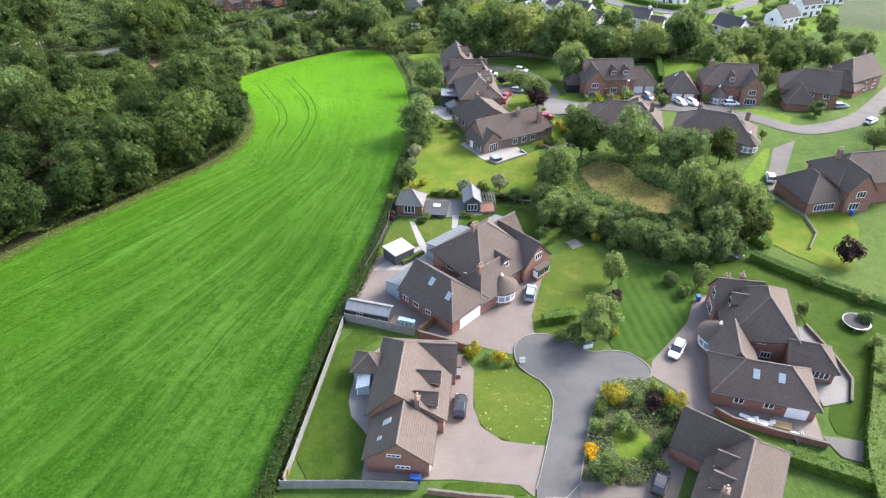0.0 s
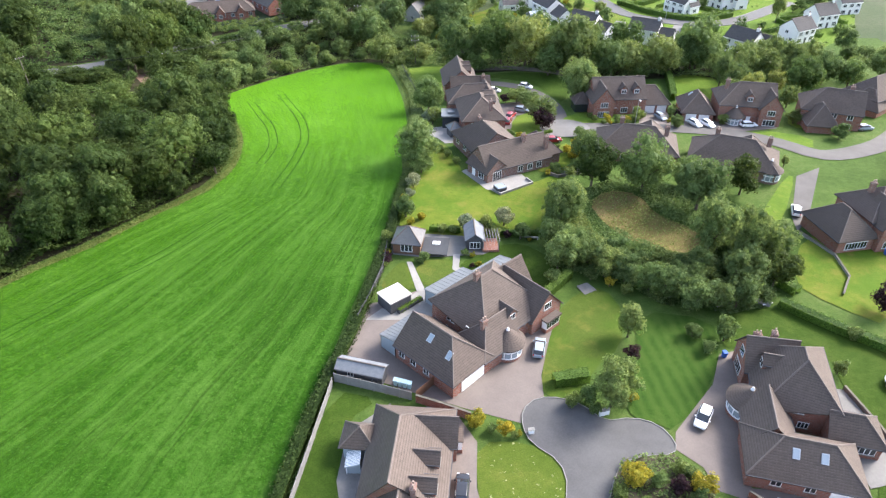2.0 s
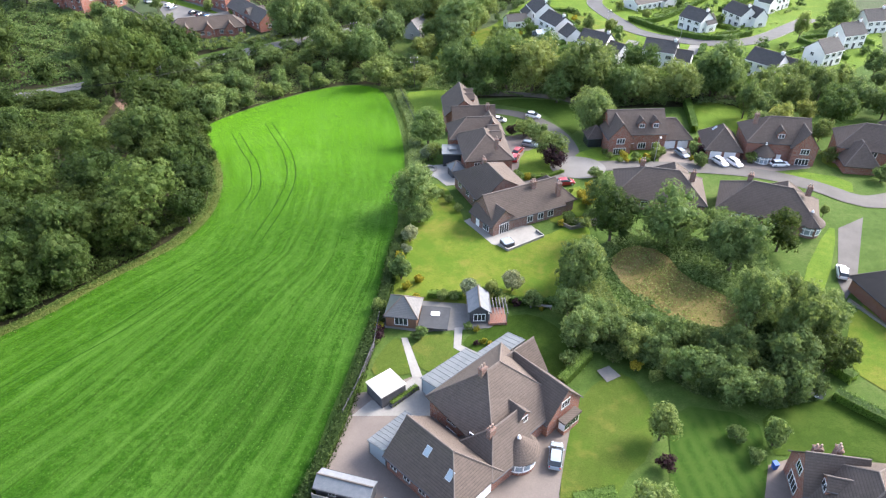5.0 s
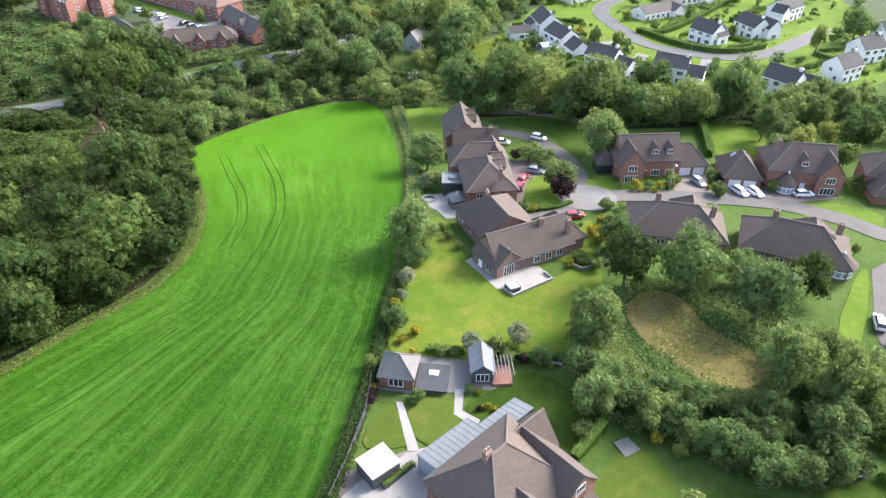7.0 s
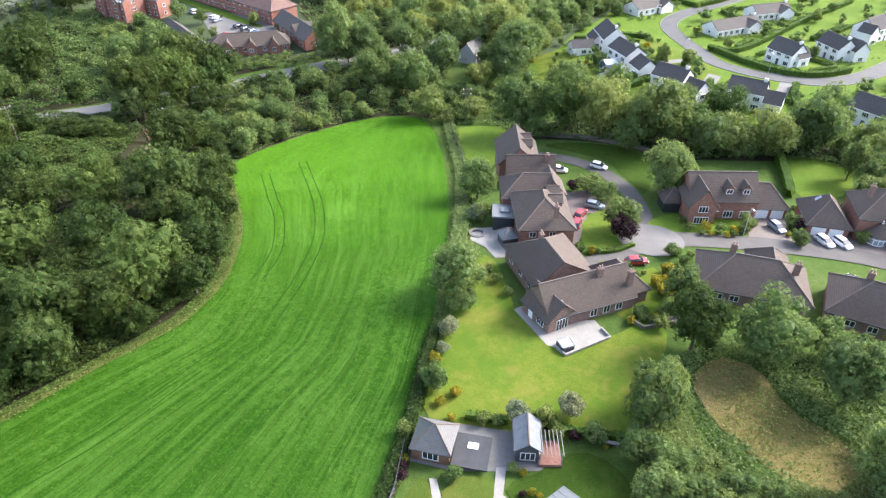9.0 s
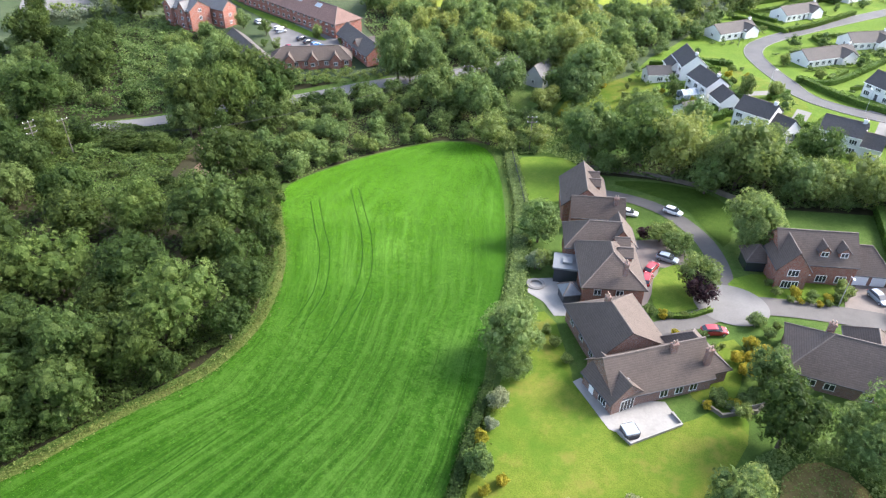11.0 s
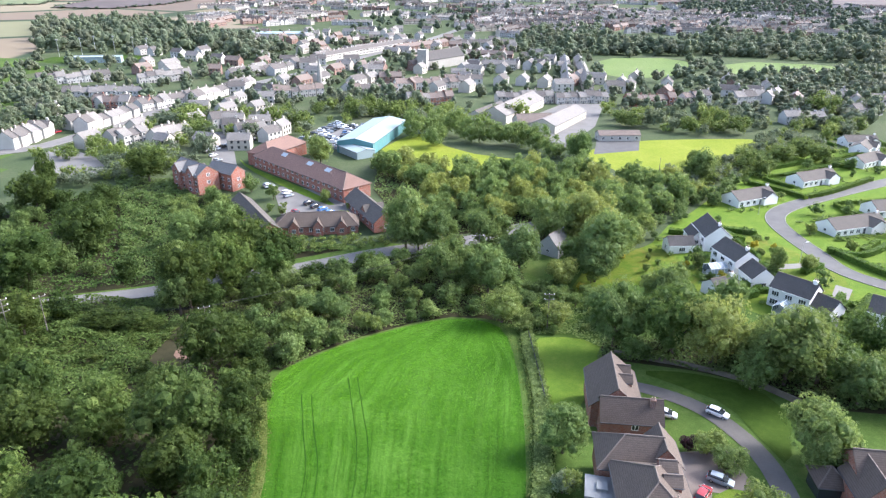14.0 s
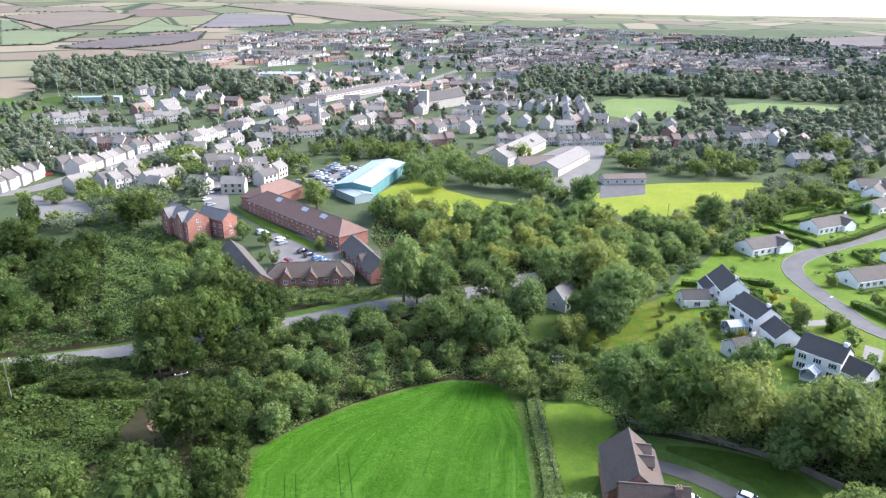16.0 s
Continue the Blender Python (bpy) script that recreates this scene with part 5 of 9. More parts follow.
        if window:
            d.window("r", 0, z + 0.15, w * 0.72, 0.95, 2)


def bay(house, x, y, r, h, top, wall=M_BRICK, roof=M_TILE, a0=0, a1=360, n=14, glazed=True):
    """Round bay: brick plinth, band of white glazing bars, conical roof."""
    o = Vector((x - house.location.x, y - house.location.y, 0))
    bm = bmesh.new()
    tube(bm, o.x, o.y, -0.3, 0.6, r, r, 24)
    part("bay_wall", bm, wall, house)
    bm = bmesh.new()
    tube(bm, o.x, o.y, 0.7, h, r - 0.06, r - 0.06, 24)
    g = part("bay_glazing", bm, M_GLASS_PALE, house)
    bm = bmesh.new()
    for i in range(n):
        t = 2 * math.pi * i / n
        rod(bm, (o.x + r * math.cos(t), o.y + r * math.sin(t), 0.7), (o.x + r * math.cos(t), o.y + r * math.sin(t), h), 0.09, 4)
    for z in (0.66, 1.75, h - 0.1):
        tube(bm, o.x, o.y, z - 0.08, z + 0.08, r + 0.03, r + 0.03, 24)
    part("glazing_bar", bm, M_UPVC, g, "white glazing bars")
    bm = bmesh.new()
    tube(bm, o.x, o.y, h - 0.05, h + 0.12, r + 0.45, r + 0.45, 24)
    tube(bm, o.x, o.y, h + 0.12, top, r + 0.42, 0.12, 24)
    part("bay_roof", bm, roof, house)
    bm = bmesh.new()
    tube(bm, o.x, o.y, top - 0.15, top + 0.35, 0.28, 0.1, 8)
    part("finial", bm, M_UPVC, house)


def leanto(house, x, y, length, width, yaw, low, high, roof=M_ZINC, wall=M_GLASS_PALE, ribs=10, name="lean_to"):
    """Mono-pitch extension, glazed below; low edge on the local -y side, with standing ribs."""
    m = Matrix.Translation((x - house.location.x, y - house.location.y, 0)) @ pose(0, 0, 0, 0, 0, yaw)
    a, b = length / 2, width / 2
    bm = bmesh.new()
    v = [bm.verts.new(p) for p in ((-a, -b, -0.2), (a, -b, -0.2), (a, b, -0.2), (-a, b, -0.2), (-a, -b, low), (a, -b, low), (a, b, high), (-a, b, high))]
    for q in ((0, 1, 5, 4), (1, 2, 6, 5), (3, 0, 4, 7)):
        bm.faces.new([v[i] for i in q])
    bmesh.ops.transform(bm, matrix=m, verts=bm.verts)
    body = part(name, bm, wall, house)
    bm = bmesh.new()
    v = [bm.verts.new(p) for p in ((-a - 0.15, -b - 0.2, low - 0.02), (a + 0.15, -b - 0.2, low - 0.02), (a + 0.15, b, high), (-a - 0.15, b, high))]
    w = [bm.verts.new(q.co + Vector((0, 0, 0.12))) for q in v]
    bm.faces.new(w)
    bm.faces.new(v[::-1])
    for i in range(4):
        bm.faces.new((v[i], v[(i + 1) % 4], w[(i + 1) % 4], w[i]))
    bmesh.ops.transform(bm, matrix=m, verts=bm.verts)
    part("lean_to_roof", bm, roof, house)
    bm = bmesh.new()
    for i in range(ribs + 1):
        x0 = -a + length * i / ribs
        rod(bm, (x0, -b - 0.2, low + 0.11), (x0, b, high + 0.13), 0.035, 4)
    for i in range(int(length) + 1):
        x0 = -a + length * i / int(length)
        rod(bm, (x0, -b - 0.02, 0), (x0, -b - 0.02, low), 0.06, 4)
    bmesh.ops.transform(bm, matrix=m, verts=bm.verts)
    part("rib", bm, M_ZINC if roof is M_ZINC else M_UPVC, body)


def detached(label, x, y):
    return thing("house", x, y, label=label, category="house")


# chalet house beside the field fence
h = detached("red brick chalet house, brown tiled roof, dormers, garage wing", -3.8, 61)
w = Wing(h, -3.8, 60.9, 13.4, 9.2, -95, 2.7, 6.4, (1, 0), off=-1.2)
w.dormer(1.5, 1, w=1.9, deep=2.7, out=0.8)
w.dormer(5.0, 1, w=1.9, deep=2.7, out=0.8)
w.chimney(6.5, 1.4, -0.5)
for k in (-4, -1.5, 1.5, 4):
    w.window("f", k, 0.9)
w.window("b", -4.2, 0.8, 1.6, 1.3, 3)
w.door("b", 3.2)
w.window("r", -3.6, 0.9, 1.1, 1.2)
g = Wing(h, -4.75, 51.3, 6.8, 7.2, -95, 2.55, 5.4, (0, 0))
g.rooflight(-0.6, -1.7)
g.rooflight(1.5, -2.3, 0.5, 0.6)
g.window("r", 0.6, 1.2, 1.7, 0.45, 3)
g.window("r", -0.4, 3.1, 1.6, 0.45, 3)
g.garage_door("b", 0.5, 4.4)
c = Wing(h, -1.0, 63.9, 5.6, 4.0, -3, 3.2, 5.4, (0, 0))
c.window("r", 0, 3.2, 1.2, 1.0, 2)
part("box_bay", boxes((5.55, 6.25, 1.9, 3.9, -0.2, 0.7)), M_BRICK, h)
part("bay_roof", boxes((5.5, 6.35, 1.8, 4.0, 2.2, 2.4)), M_TILE, h)
part("bay_glazing", boxes((5.6, 6.2, 1.95, 3.85, 0.7, 2.2)), M_UPVC, h)
k = Wing(h, -9.7, 63.7, 3.2, 3.6, 85, 2.4, 3.8, (1, 1), wall=M_GLASS_PALE)
leanto(h, -10.2, 61.0, 2.0, 1.6, 270, 1.2, 1.8, M_GLASS_PALE)

# large house in the middle with a round bay
h = detached("large red brick house, hipped brown roof, round bay, garage", 4, 83)
g = Wing(h, -0.05, 77.9, 10.8, 7.2, -43.3, 2.85, 6.1, (0, 1))
g.garage_door("r", 0.3, 4.6, 2.1)
g.rooflight(-0.9, -1.3)
g.rooflight(2.9, -1.7)
for k in (-4.2, -2.0, 0.5):
    g.window("f", k, 1.0, 1.1, 0.9)
leanto(h, -5.6, 82.4, 6.0, 2.8, -133.3, 2.3, 2.9)
mn = Wing(h, 6.9, 86.6, 13.0, 10.8, 44, 3.1, 8.5, (1, 1), off=1.1, eave_b=5.0)
mn.chimney(-1.6, 1.4)
mn.dormer(-0.6, -1, w=1.9, out=0.86)
for k in (-2.2, 1.6):
    mn.window("l", k, 3.1, 1.5, 1.2)
    mn.window("l", k, 0.6, 1.8, 1.3)
gb = Wing(h, 12.1, 89.2, 9.0, 6.2, -47, 2.8, 6.2, (0, 0))
gb.window("r", 0, 3.3, 1.6, 1.2, 3)
bw = pose(15.6 - 4, 85.6 - 83, 0, 0, 0, -47)
part("box_bay", boxes((-0.2, 0.75, -1.5, 1.5, -0.2, 0.7), m=bw), M_BRICK, h)
part("bay_roof", boxes((-0.25, 0.9, -1.65, 1.65, 2.1, 2.35), m=bw), M_TILE, h)
bg_ = part("bay_glazing", boxes((-0.2, 0.7, -1.45, 1.45, 0.7, 2.1), m=bw), M_UPVC, h)
for i in range(5):
    part("pane", boxes((0.66, 0.73, -1.38 + i * 0.56, -0.9 + i * 0.56, 0.85, 1.95), m=bw), M_GLASS, bg_)
bg = Wing(h, 9.3, 92.6, 7.0, 5.0, 43, 2.8, 6.2, (0, 0))
lk = Wing(h, 6.1, 80.6, 7.0, 6.2, 43, 2.7, 5.5, (1, 0))
lk.chimney(-0.9, -0.2, 0.9)
bay(h, 8.95, 80.3, 2.2, 2.4, 4.3)
leanto(h, 1.4, 92.6, 8.0, 3.4, 223, 2.5, 3.2)
leanto(h, 7.2, 96.0, 8.4, 3.0, 223, 2.5, 3.2)

# its twin across the turning head
h = detached("red brick house with brown hipped roofs, round bay, garage", 43, 68)
mn = Wing(h, 44.5, 72.2, 11.2, 8.8, 76, 4.75, 7.9, (1, 1), off=-0.7, eave_b=3.2)
mn.chimney(4.6, 2.0, -0.9)
mn.dormer(1.0, 1, w=1.8, out=0.8)
mn.window("l", -0.2, 3.2, 1.2, 0.8)
mn.window("l", 1.0, 1.0, 0.7, 0.8, 1)
mn.window("l", -1.2, 0.9, 1.3, 1.0, 3)
gb = Wing(h, 43.2, 76.3, 6.4, 5.4, 171, 3.3, 6.5, (0, 0))
gb.window("r", 0, 3.4, 1.5, 1.2, 3)
gb.window("r", 0, 0.6, 2.6, 1.5, 4)
gb.chimney(1.6, -1.2, -0.2)
bay(h, 38.6, 69.6, 2.3, 2.4, 4.3)
g = Wing(h, 41.4, 60.7, 12.2, 6.8, -14, 2.6, 5.4, (1, 1))
g.garage_door("f", 4.0, 2.6)
g.rooflight(-1.4, -1.3)
g.rooflight(1.6, -1.3)
g.window("f", -3.0, 1.0, 1.2, 0.9)
g.window("f", 0.6, 1.0, 1.2, 0.9)
Wing(h, 39.4, 66.0, 6.6, 5.2, 77, 2.8, 5.2, (0, 0))
rw = Wing(h, 49.4, 65.2, 6.0, 4.6, -14, 2.6, 4.6, (0, 1))
rw.window("f", 0.6, 0.8, 3.6, 1.3, 6)

# house at the foot of the close
h = detached("brick house with brown tiled roof and two dormers", 32, 45)
mn = Wing(h, 33.0, 45.3, 13.0, 7.6, 60, 2.9, 6.6, (0, 1))
mn.dormer(0.2, 1, w=1.9, deep=2.6, out=0.8)
mn.dormer(-3.0, 1, w=1.9, deep=2.6, out=0.75)
mn.chimney(-6.0, 1.5)
cw = Wing(h, 31.6, 50.3, 8.0, 5.0, 145, 2.9, 6.3, (0, 0))
cw.window("r", 0, 3.2, 1.4, 1.1, 3)
cw.window("r", 0, 0.7, 2.4, 1.5, 4)

# chalet house with the pale patio
h = detached("brown brick chalet house with long tiled roofs and patio", 10, 136)
a = Wing(h, 9.3, 143.4, 12.0, 10.6, -66, 2.8, 6.6, (1, 0), wall=M_BRICK_BROWN, off=-1.0)
for k in (-3.5, 0.0, 3.5):
    a.window("f", k, 0.9)
a.chimney(-1.6, -1.2, 0.7)
b = Wing(h, 13.7, 135.4, 15.2, 7.2, 27, 2.8, 6.3, (0, 0), wall=M_BRICK_BROWN)
b.chimney(2.5, -0.6)
b.chimney(6.9, -2.4, 0.4)
for k in (0.3, 2.6, 4.8):
    b.window("f", k, 0.7, 1.2, 1.3)
lf = Wing(h, 8.8, 132.0, 6.4, 5.0, -54, 2.6, 4.8, (0, 0), wall=M_BRICK_BROWN)
lf.rooflight(1.4, 1.2)
lf.rooflight(0.3, 1.2)
lf.window("f", 1.2, 0.6, 1.6, 1.6, 3)
lf.door("f", -1.2)
lf.window("r", 0, 0.2, 2.2, 2.0, 4)
Wing(h, 19.6, 139.6, 8.0, 6.4, 118, 2.8, 5.8, (1, 1), wall=M_BRICK_BROWN)

# two brick houses beyond it
h = detached("red brick house with hipped roof, dormers and flat-roofed garden room", 8.5, 160)
mn = Wing(h, 8.4, 158.6, 12.6, 9.6, 97, 5.0, 8.3, (1, 1))
mn.window("l", -1.0, 3.3, 1.2, 1.1)
mn.window("l", 2.5, 3.3, 1.2, 1.1)
mn.window("l", 0.5, 0.8, 1.5, 1.2)
mn.chimney(-5.2, -1.5, 0.8)
mn.dormer(0.4, -1, w=2.4, out=0.7)
mn.dormer(3.4, -1, w=2.4, out=0.7)
bk = Wing(h, 5.6, 167.6, 9.4, 7.6, 5, 4.4, 7.4, (1, 0))
Wing(h, 10.2, 168.6, 6.0, 5.0, 97, 4.4, 7.2, (0, 0))
fr = part("garden_room", boxes((-8.9, -5.0, -1.5, 2.5, -0.3, 2.9)), M_GLASS, h)
part("flat_roof", boxes((-9.2, -4.8, -1.8, 2.8, 2.9, 3.2), (-7.6, -6.0, -0.4, 1.2, 3.2, 3.6)), M_ZINC, h, "grey flat roof with a lantern")
h = detached("red brick house with steep gables at the end of the lane", 5, 187)
mn = Wing(h, 4.0, 189.4, 12.0, 8.6, 95, 4.8, 8.4, (0, 0))
mn.dormer(-0.5, -1, w=2.2, out=0.7)
mn.dormer(2.6, -1, w=2.2, out=0.7)
cw = Wing(h, 6.8, 183.0, 10.4, 5.4, 6, 4.4, 7.2, (0, 0))
cw.window("f", 0.6, 2.7, 1.2, 1.0)
cw.window("f", 3.4, 0.8, 1.2, 1.0)
cw.chimney(3.4, -0.8, 0.6)

# houses along the lane
h = detached("red brick house with front gable, two dormers and twin garage", 44, 170)
mn = Wing(h, 43.0, 171.2, 13.0, 8.4, 5, 4.6, 8.3, (0, 0))
mn.dormer(0.8, -1, out=0.8)
mn.dormer(4.0, -1, out=0.8)
for k in (1.2, 4.4):
    mn.window("f", k, 0.8, 1.8, 1.4, 3)
mn.door("f", -1.2, mat=M_WOOD_BROWN)
fg = Wing(h, 38.6, 167.8, 7.0, 5.0, -85, 4.7, 7.8, (0, 0))
fg.window("r", 0, 3.2, 1.8, 1.3, 3)
fg.window("r", 0, 0.7, 2.8, 1.5, 5)
g = Wing(h, 52.6, 172.0, 6.4, 7.0, 4, 2.7, 6.0, (0, 1))
g.garage_door("f", -1.5)
g.garage_door("f", 1.5)
Wing(h, 34.6, 171.0, 4.0, 4.0, 5, 2.6, 4.4, (1, 1), wall=M_GLASS)
h = detached("red brick house with hipped roofs, bay and twin garage doors", 69, 165)
mn = Wing(h, 73.0, 165.8, 13.0, 9.4, -8, 5.0, 8.8, (1, 0))
mn.dormer(0.2, -1, out=0.85)
mn.chimney(-5.0, -1.0)
mn.door("f", 0.6)
fg = Wing(h, 77.6, 162.0, 6.0, 5.0, -98, 4.9, 8.0, (0, 0))
fg.window("r", 0, 3.2, 1.8, 1.3, 3)
fg.window("r", 0, 0.7, 2.8, 1.5, 4)
g = Wing(h, 61.8, 166.6, 9.0, 7.2, 82, 2.7, 6.2, (1, 1))
g.garage_door("l", -1.5)
g.garage_door("l", 1.5)
g.rooflight(1.5, 1.4)
bay(h, 69.6, 161.2, 1.9, 2.4, 4.6)
h = detached("hip-roofed brick bungalow with broad brown roof", 40.8, 142.6)
mn = Wing(h, 41.4, 142.4, 16.4, 10.0, -12, 2.8, 6.5, (1, 1), wall=M_BRICK_BROWN)
for k in (-5, -2.6, 2.0, 4.6):
    mn.window("f", k, 0.9, 1.4, 1.1)
mn.chimney(-3.6, 1.4)
mn.chimney(5.6, -1.0, 0.8)
Wing(h, 45.0, 146.0, 7.0, 6.0, 78, 2.8, 5.8, (0, 1), wall=M_BRICK_BROWN)
h = detached("hip-roofed brick bungalow with a glazed end bay", 59.6, 136)
mn = Wing(h, 60.0, 136.2, 16.8, 10.0, -23, 2.8, 6.5, (1, 1), wall=M_BRICK_BROWN)
for k in (-5, -2.0, 1.2):
    mn.window("f", k, 0.9, 1.4, 1.1)
mn.chimney(-4.0, 1.0)
mn.chimney(6.0, 0.6, 0.9)
Wing(h, 64.0, 138.6, 7.0, 5.6, 67, 2.8, 5.6, (0, 1), wall=M_BRICK_BROWN)
bay(h, 65.4, 130.6, 2.2, 2.4, 4.4, M_BRICK_BROWN)
h = detached("red brick house with hipped wing and conservatory above a lawn", 73, 110)
g = Wing(h, 69.4, 110.0, 9.4, 7.2, -78, 2.8, 6.2, (1, 1))
g.window("r", 0, 0.6, 4.2, 1.4, 7)
mn = Wing(h, 78.6, 113.0, 13.0, 9.0, 10, 5.0, 8.6, (1, 0))
mn.chimney(-4.2, 0.5)
fg = Wing(h, 76.0, 108.6, 6.0, 5.2, -80, 4.8, 8.0, (0, 0))
fg.window("r", 0, 3.2, 1.8, 1.3, 3)
fg.window("r", -0.6, 0.7, 2.0, 1.4, 3)
for (x, y, yaw, lab) in ((92.5, 162.5, -20, "brick house with brown hipped roofs at the lane's end"), (110, 174.5, 30, "brick house with brown gabled roof behind trees")):
    h = detached(lab, x, y)
    mn = Wing(h, x, y, 13.0, 9.0, yaw, 4.6, 8.4, (1, 0))
    mn.chimney(3.5, 0.6)
    cw = Wing(h, x - 6.0 * math.cos(radians(yaw)) + 1.5, y - 4.0, 8.0, 6.4, yaw - 80, 2.8, 6.4, (1, 1))
    for k in (-3.5, 0.5, 4):
        mn.window("f", k, 3.0)
        mn.window("f", k, 0.8)


# white houses on the estate
def white_house(x, y, yaw, long=9.0, deep=7.0, eave=4.9, ridge=7.4, wing=0, roof=M_SLATE, label="white rendered house with dark slate roof", wall=M_WHITE):
    h = detached(label, x, y)
    mn = Wing(h, x, y, long, deep, yaw, eave, ridge, (0, 0), wall, roof, over=0.3)
    n = max(2, int(long / 2.6))
    for side in "f":
        for i in range(n):
            at = -long / 2 + long * (i + 0.5) / n
            if eave > 4:
                mn.window(side, at, 3.1, 1.3, 1.1)
            if i == n // 2:
                mn.door(side, at, mat=M_DARKWOOD)
            else:
                mn.window(side, at, 0.8, 1.5, 1.2, 3)
    mn.window("r", 0, 3.1 if eave > 4 else 1.0, 1.0, 1.0)
    mn.window("l", 0, 3.1 if eave > 4 else 1.0, 1.0, 1.0)
    mn.chimney(long / 2 - 0.8, 0.0, 0.9)
    if wing:
        c, s = math.cos(radians(yaw)), math.sin(radians(yaw))
        ox, oy = wing * (long / 2 + 2.0), -1.4
        g = Wing(h, x + c * ox - s * oy, y + s * ox + c * oy, 5.4, 6.0, yaw, eave - 1.9 if eave > 4 else 2.4, ridge - 2.2 if eave > 4 else 4.0, (0, 0), wall, roof, over=0.25)
        g.window("f", 0, 0.8, 1.6, 1.1, 3)
        g.window("r" if wing > 0 else "l", 0, 1.0, 1.2, 1.1)
    return h


def estate_house(label, main, wings=(), roof=M_SLATE):
    """White house: main block (x, y, yaw, length, depth, eave, ridge) and lower wings of the same form."""
    x, y, yaw, l, d, e, r = main
    h = detached(label, x, y)
    m = Wing(h, x, y, l, d, yaw, e, r, (0, 0), M_WHITE, roof, over=0.3)
    for side in "f":
        n = max(2, int(l / 3.0))
        for i in range(n):
            at = -l / 2 + l * (i + 0.5) / n
            if e > 4:
                m.window(side, at, 3.0, 1.7, 1.15, 3)
            if i == n // 2:
                m.door(side, at, mat=M_DARKWOOD)
            else:
                m.window(side, at, 0.75, 1.9, 1.3, 3)
    for side in "rl":
        m.window(side, 0.6, 3.0 if e > 4 else 1.0, 1.2, 1.1)
        if e > 4:
            m.window(side, -1.4, 0.9, 1.1, 1.2)
    m.chimney(l / 2 - 0.8, 0.0, 0.9)
    for x, y, yaw, l, d, e, r in wings:
        g = Wing(h, x, y, l, d, yaw, e, r, (0, 0), M_WHITE, roof, over=0.25)
        g.window("f", 0, 0.8, 1.8, 1.2, 3)
        g.window("r", 0, 0.8, 1.8, 1.2, 3)
        g.window("l", 0, 0.9, 1.2, 1.1)
    return h


WHITE = "white rendered house with dark slate roof"
estate_house("white gabled house with low garage wing, slate roofs", (34.6, 279.5, -80, 11.5, 7.5, 5.0, 8.2), [(25.0, 273.5, 15, 7.5, 5.5, 2.6, 4.4), (30.2, 281.5, -80, 7.0, 4.0, 2.7, 4.6)])
estate_house("white house with lower front wing and slate roofs", (37.2, 259.0, -65, 10.2, 7.0, 4.9, 7.4), [(41.2, 250.4, -72, 6.4, 6.2, 3.3, 5.8)])
estate_house("white house with slate roof and side wing", (47.0, 238.4, -37, 9.2, 7.0, 4.9, 7.4), [(52.6, 233.9, -50, 5.4, 6.0, 3.0, 5.4)])
estate_house("white house with many windows and dark roof", (65.3, 230.8, -27, 9.4, 7.0, 4.9, 7.4), [(71.4, 227.4, -27, 4.8, 6.0, 3.0, 5.4)])
estate_house(WHITE, (88.4, 269.6, -58, 9.5, 7.0, 4.2, 7.2), [(91.5, 267.5, 32, 5.0, 4.4, 3.2, 5.8)])
estate_house("white twin-gabled house with grey slate roof", (107.0, 279.0, -70, 10.0, 7.0, 4.4, 7.2), [(112.0, 277.5, -70, 7.5, 5.5, 4.0, 6.6)])
estate_house("large white house with steep slate roof", (130.5, 306.5, 39, 13.0, 8.0, 4.8, 8.0), [(126.0, 300.0, -51, 5.0, 5.0, 4.4, 6.8)])
estate_house("white house beside the road with slate roof", (94.0, 221.4, -51, 9.4, 7.2, 4.6, 7.4), [(100.6, 220.4, -45, 5.4, 6.0, 3.2, 5.6)])
for q in ((131.6, 250, 20), (116.0, 233.0, 30), (150, 270, 15)):
    estate_house(WHITE, (*q, 9.0, 7.0, 4.6, 7.6))
white_house(31.4, 242.6, 33, 7.0, 5.6, 2.4, 4.2, 0, label="low white garage with grey slate roof")
for x, y, yaw, l in ((55.7, 331.6, 36, 18), (85.7, 363.7, 37, 20), (117.2, 399.7, 43, 18), (126.4, 437.6, 15, 16), (82.3, 308.5, 30, 21), (101.4, 330.0, 22, 16), (150, 370, 25, 15), (124, 425, 60, 14)):
    h = white_house(x, y, yaw, l, 8.2, 2.6, 5.0, 0, M_TILE_GREY, "long low white bungalow with grey tiled roof")
    c, k = math.cos(radians(yaw)), math.sin(radians(yaw))
    Wing(h, x + c * l * 0.28 + k * 2.6, y + k * l * 0.28 - c * 2.6, 6.0, 6.4, yaw - 90, 2.6, 4.6, (0, 0), M_WHITE, M_TILE_GREY, over=0.3)
white_house(-10.4, 273.0, 64, 9, 7, 2.8, 6.4, 0, M_SLATE_PALE, "grey roughcast cottage with pale slate roof", M_GREYWALL)


